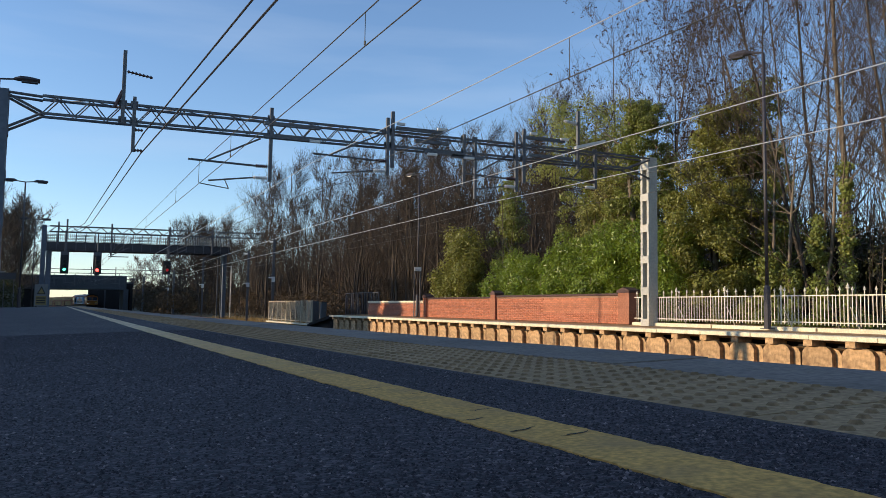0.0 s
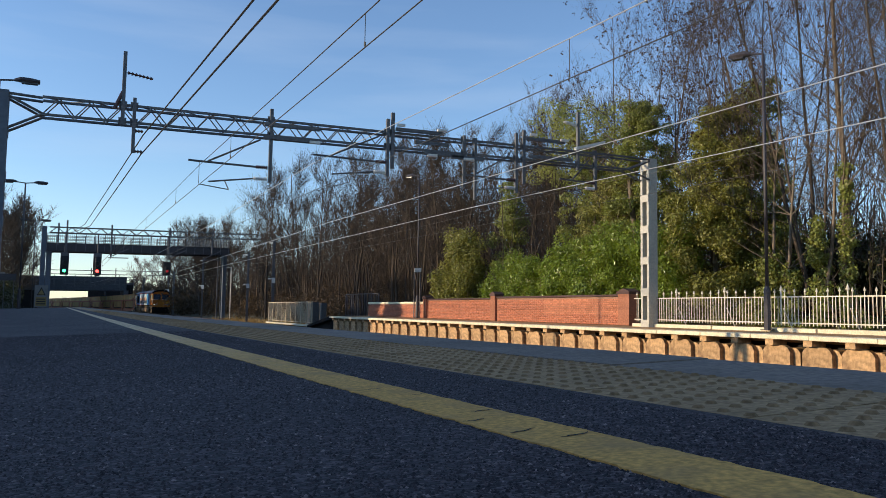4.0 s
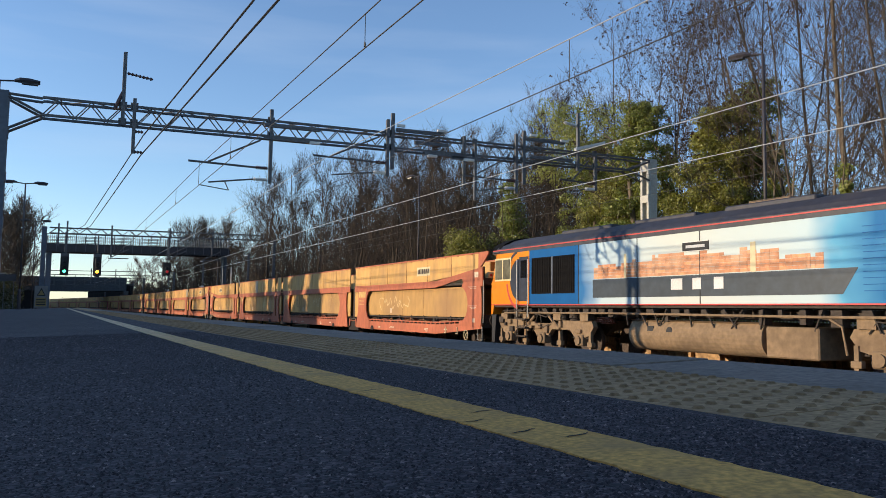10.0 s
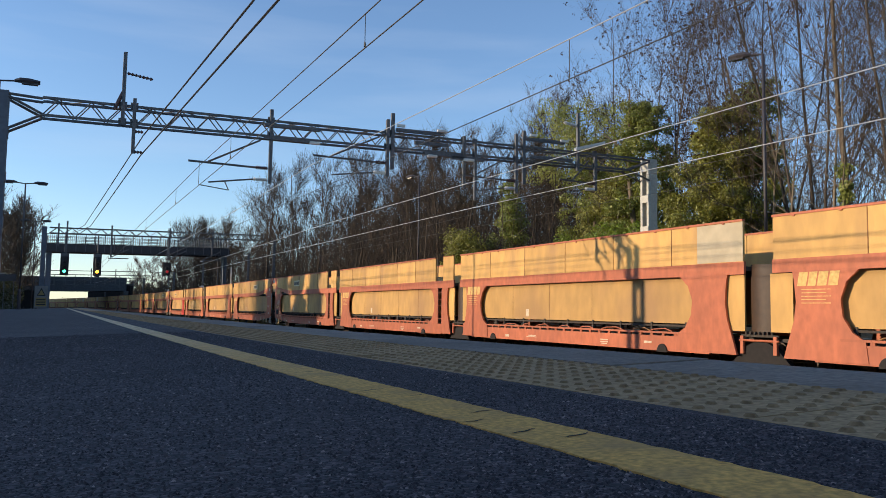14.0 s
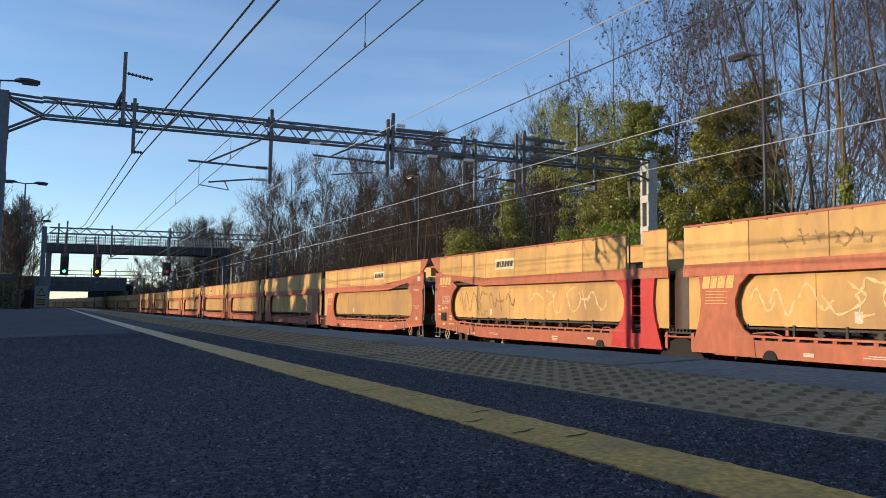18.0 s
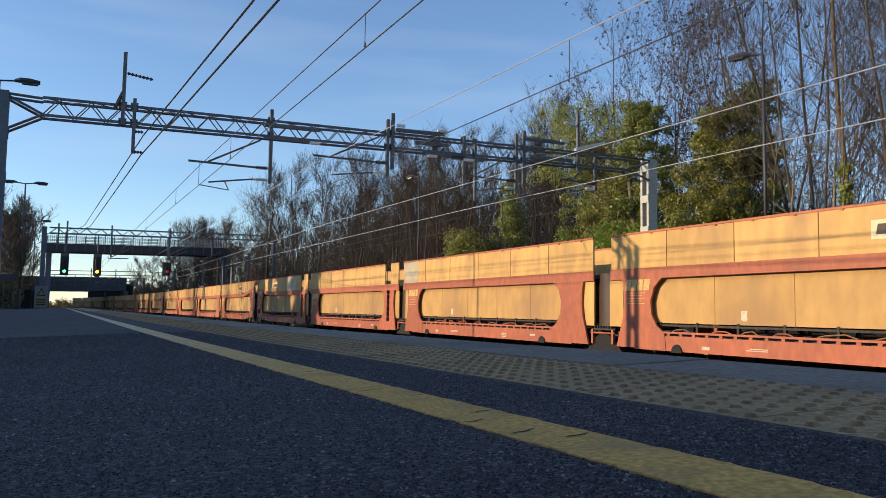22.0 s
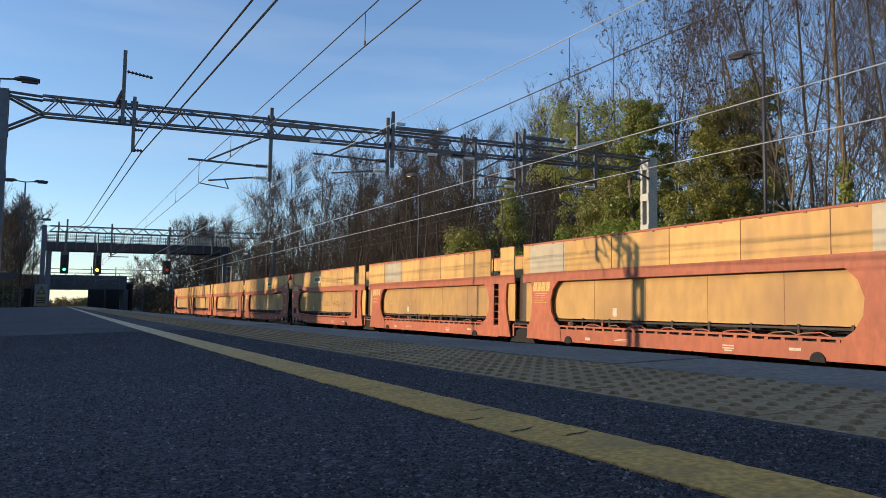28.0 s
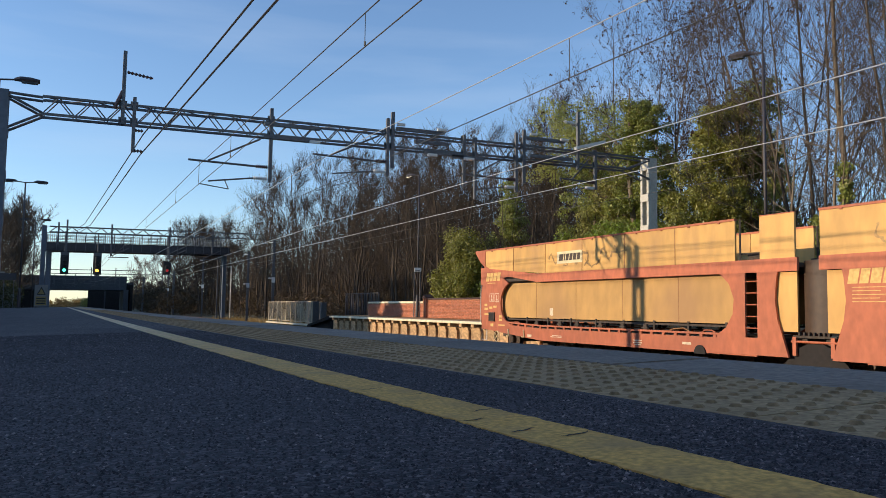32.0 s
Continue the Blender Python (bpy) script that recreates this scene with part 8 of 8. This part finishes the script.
M_AMBER = glow("yellow signal light", (1.0, 0.40, 0.03), 9.0)


def signal(x, z0, z1, light, label, plate=True):
    t = thing("railway_signal", pose(x, G2 - 0.42, 0), label, "signal", "signals")
    b = B()
    box(b, -0.40, 0.40, 0.0, 0.06, z0, z1, 0.02)
    bp = part("backboard", b, M_BLACK, t)
    b = B()
    box(b, -0.22, 0.22, -0.28, -0.003, z0 + 0.1, z1 - 0.55, 0.03)
    part("lamp_case", b, M_BLACK, t)
    if plate:
        b = B()
        box(b, -0.36, 0.36, -0.03, -0.004, z1 - 0.42, z1 - 0.06)
        part("indicator", b, M_GALV, t, "grey route indicator box")
    for k in range(3):
        zc = z0 + 0.42 + 0.42 * k
        b = B()
        ring = arc_pts(0, zc, 0.17, 0.17, -10, 190, 10)
        for (a, c), (d, e) in zip(ring, ring[1:]):
            vs = [b.verts.new(p) for p in ((a, -0.28, c), (d, -0.28, e), (d, -0.55, e), (a, -0.55, c))]
            b.faces.new(vs)
            vs2 = [b.verts.new((p.co.x * 1.06, p.co.y, zc + (p.co.z - zc) * 1.06)) for p in vs]
            b.faces.new(vs2[::-1])
        part("hood", b, M_BLACK, t)
    if light is not None:
        b = B()
        disc(b, (0, -0.295, z0 + 0.42), (0, 1, 0), 0.15, 0.02, 16)
        part("lens", b, light, t, "lit signal lens")
    b = B()
    box(b, -0.04, 0.04, 0.06, 0.2, z0 + 0.3, z1 + 0.4)
    tube(b, (0, 0.15, z1), (0, 0.15, 9.1), 0.06, n=6)
    part("hanger", b, M_GALV, t)
    return t


signal(0.35, 4.72, 7.1, M_GREEN, "black railway signal showing green")
signal_2 = signal(3.47, 4.72, 7.1, None, "black railway signal changing from red to yellow")
signal(10.46, 4.85, 6.3, M_REDDIM, "black railway signal with a dim red light", plate=False)
# coloured spectacle of the second signal: two lenses on a wheel inside the case
spectacle = thing("spectacle", None)
spectacle.parent = signal_2
SPEC_C = (0.0, -0.30, 4.96)
for off, m_, lab in ((0.18, M_REDL, "red signal lens"), (-0.18, M_AMBER, "yellow signal lens")):
    b = B()
    disc(b, (0, 0, off), (0, 1, 0), 0.15, 0.02, 16)
    part("lens", b, m_, spectacle, lab)
b = B()
box(b, -0.24, 0.24, -0.40, -0.33, 4.58, 4.985)
part("mask", b, M_BLACK, signal_2, "black lower mask plate")


def plain_gantry(y, shift, label):
    g = thing("overhead_gantry", None, label, "gantry", "line gantries")
    for x in (-1.6 + shift, 17.2 + shift):
        b = B()
        box(b, x - 0.15, x + 0.15, y - 0.2, y + 0.2, -0.4, 7.0)
        part("mast", b, M_GALV, g)
    for z in (6.3, 6.9):
        b = B()
        box(b, -1.6 + shift, 17.2 + shift, y - 0.06, y + 0.06, z - 0.05, z + 0.05)
        part("chord", b, M_GALV, g)
    for x in (1.5, 5.0, 8.5, 12.8, 15.4):
        b = B()
        box(b, x + shift - 0.06, x + shift + 0.06, y - 0.15, y - 0.07, 4.9, 7.3)
        part("drop_post", b, M_GALV, g)
        b = B()
        tube(b, (x + shift, y - 0.1, 5.5), (x + shift - 1.9, y - 0.1, 5.6), 0.04, n=5)
        part("arm", b, M_GALV, g)


plain_gantry(133.0, -0.7, "grey overhead line gantry beyond the footbridge")
plain_gantry(165.0, -2.4, "far grey overhead line gantry before the road bridge")
plain_gantry(212.0, -7.0, "far grey overhead line gantry beyond the road bridge")


def build_footbridge():
    y0, y1 = 96.5, 99.5
    t = thing("footbridge", None, "dark steel footbridge with pale railings over the railway", "bridge")
    b = B()
    box(b, -1.6, 18.25, y0, y1, 7.75, 7.95)
    part("deck", b, M_STEELBLUE, t)
    for y in (y0 - 0.12, y1):
        b = B()
        box(b, -1.6, 18.25, y, y + 0.12, 7.55, 8.42)
        part("girder", b, M_LAMP, t, "dark riveted plate girder")
        for z, w in ((7.55, 0.2), (8.42, 0.2)):
            b = B()
            box(b, -1.6, 18.25, y - 0.05, y + 0.17, z - 0.03, z + 0.03)
            part("flange", b, M_LAMP, t)
        for k in range(21):
            x = -1.5 + 19.6 * k / 20
            b = B()
            box(b, x - 0.035, x + 0.035, y - 0.04, y + 0.16, 7.58, 9.5)
            part("post", b, M_GALV, t)
        for z in (8.75, 9.1, 9.47):
            b = B()
            box(b, -1.6, 18.25, y + 0.03, y + 0.09, z - 0.025, z + 0.025)
            part("handrail", b, M_GALV, t)
        b = B()
        for k in range(100):
            x = -1.55 + 19.7 * k / 99
            box(b, x - 0.014, x + 0.014, y + 0.045, y + 0.075, 8.46, 9.45)
        tagged(part("baluster_screen", b, M_MAST, t, "pale thin balusters"), kind="stuff")
    for x0, x1 in ((-1.5, -0.95), (17.75, 18.15)):
        b = B()
        box(b, x0, x1, y0 + 1.1, y1 - 1.1, -0.4, 7.74)
        part("pier", b, M_STEELBLUE, t)
    for x, y in ((17.4, y0 + 0.2), (17.4, y1 - 0.4)):
        b = B()
        box(b, x - 0.07, x + 0.07, y, y + 0.14, -0.4, 7.6)
        part("stanchion", b, M_GALV, t)
    b = B()
    for dy in (0.0, 0.4):
        tube(b, (18.6, y0 + 0.3 + dy, -0.3), (18.6, y0 + 0.3 + dy, 6.2), 0.03, n=5)
    for k in range(16):
        tube(b, (18.6, y0 + 0.3, 0.1 + 0.38 * k), (18.6, y0 + 0.7, 0.1 + 0.38 * k), 0.025, n=4)
    tube(b, (18.6, y0 + 0.5, 6.15), (18.2, y0 + 1.4, 6.15), 0.03, n=4)
    part("access_ladder", b, M_WHITE, t, "pale steel access ladder")
    return t


build_footbridge()


def build_road_bridge():
    t = thing("road_bridge", None, "grey concrete road bridge over the railway", "bridge")
    b = B()
    box(b, -20, 13.2, 186, 196, 4.75, 5.9)
    part("deck", b, M_BRIDGE, t)
    for y in (185.7, 196):
        b = B()
        box(b, -20, 13.2, y, y + 0.3, 4.7, 7.7)
        part("parapet", b, M_BRIDGE, t)
    for k in range(9):
        x = -3.2 + 2.0 * k
        b = B()
        box(b, x - 0.06, x + 0.06, 185.6, 185.69, 5.9, 7.6)
        part("parapet_post", b, M_GALV, t)
    b = B()
    box(b, 12.6, 13.6, 185, 197, -0.4, 4.74)
    part("abutment", b, M_BRIDGE, t)
    # left abutment, darkened in colour for the shade under the deck
    b = B()
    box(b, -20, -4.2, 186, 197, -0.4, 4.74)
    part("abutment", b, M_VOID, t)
    return t


build_road_bridge()


def build_bend_shade_wall():
    """Added near-black wall for the shade outside the bend, under and beyond the road bridge."""
    t = thing("retaining_wall", None, "near-black wall added for the shade outside the bend", "wall")
    b = along(B(), [(0, -0.4), (0.6, -0.4), (0.6, 6.2), (0, 6.2)], 18.4, [188 + 6 * k for k in range(10)])
    part("wall_face", b, M_VOID, t)
    b = along(B(), [(-0.08, 6.204), (0.7, 6.204), (0.7, 6.45), (-0.08, 6.45)], 18.4, [188 + 6 * k for k in range(10)])
    part("coping", b, M_BRIDGE, t)


build_bend_shade_wall()


evergreen("far_shrub", 7.6, 262.0, 0.2, mound(1.5, 4.0, 3.4, 50, 0.5, 1.0), 6000, 0.3, 0.12, M_LEAF_HOLLY, "olive shrub beside the line past the road bridge", 90, trunk=False)
evergreen("far_shrub", 9.0, 280.0, 0.2, mound(1.8, 5.0, 4.2, 50, 0.5, 1.0), 6000, 0.3, 0.12, M_LEAF_HOLLY, "olive shrub beside the line past the road bridge", 91, trunk=False)


def far_shed(x0, x1, y, h, material, label):
    t = thing("far_building", None, label, "building")
    b = B()
    box(b, x0, x1, y, y + 12, 0, h)
    part("wall", b, material, t)
    b = B()
    prism(b, [(y - 0.5, h + 0.002), (y + 12.5, h + 0.002), (y + 6, h + 2.5)], x0 - 0.5, x1 + 0.5)
    part("roof", b, M_STEELBLUE, t)


far_shed(-45, -6, 420, 5.0, M_SIGNWHITE, "pale long shed beyond the bridge")


# ---- small pieces of the large surfaces ----
build_tactile(platform_near)
lay_bricks()
motions()
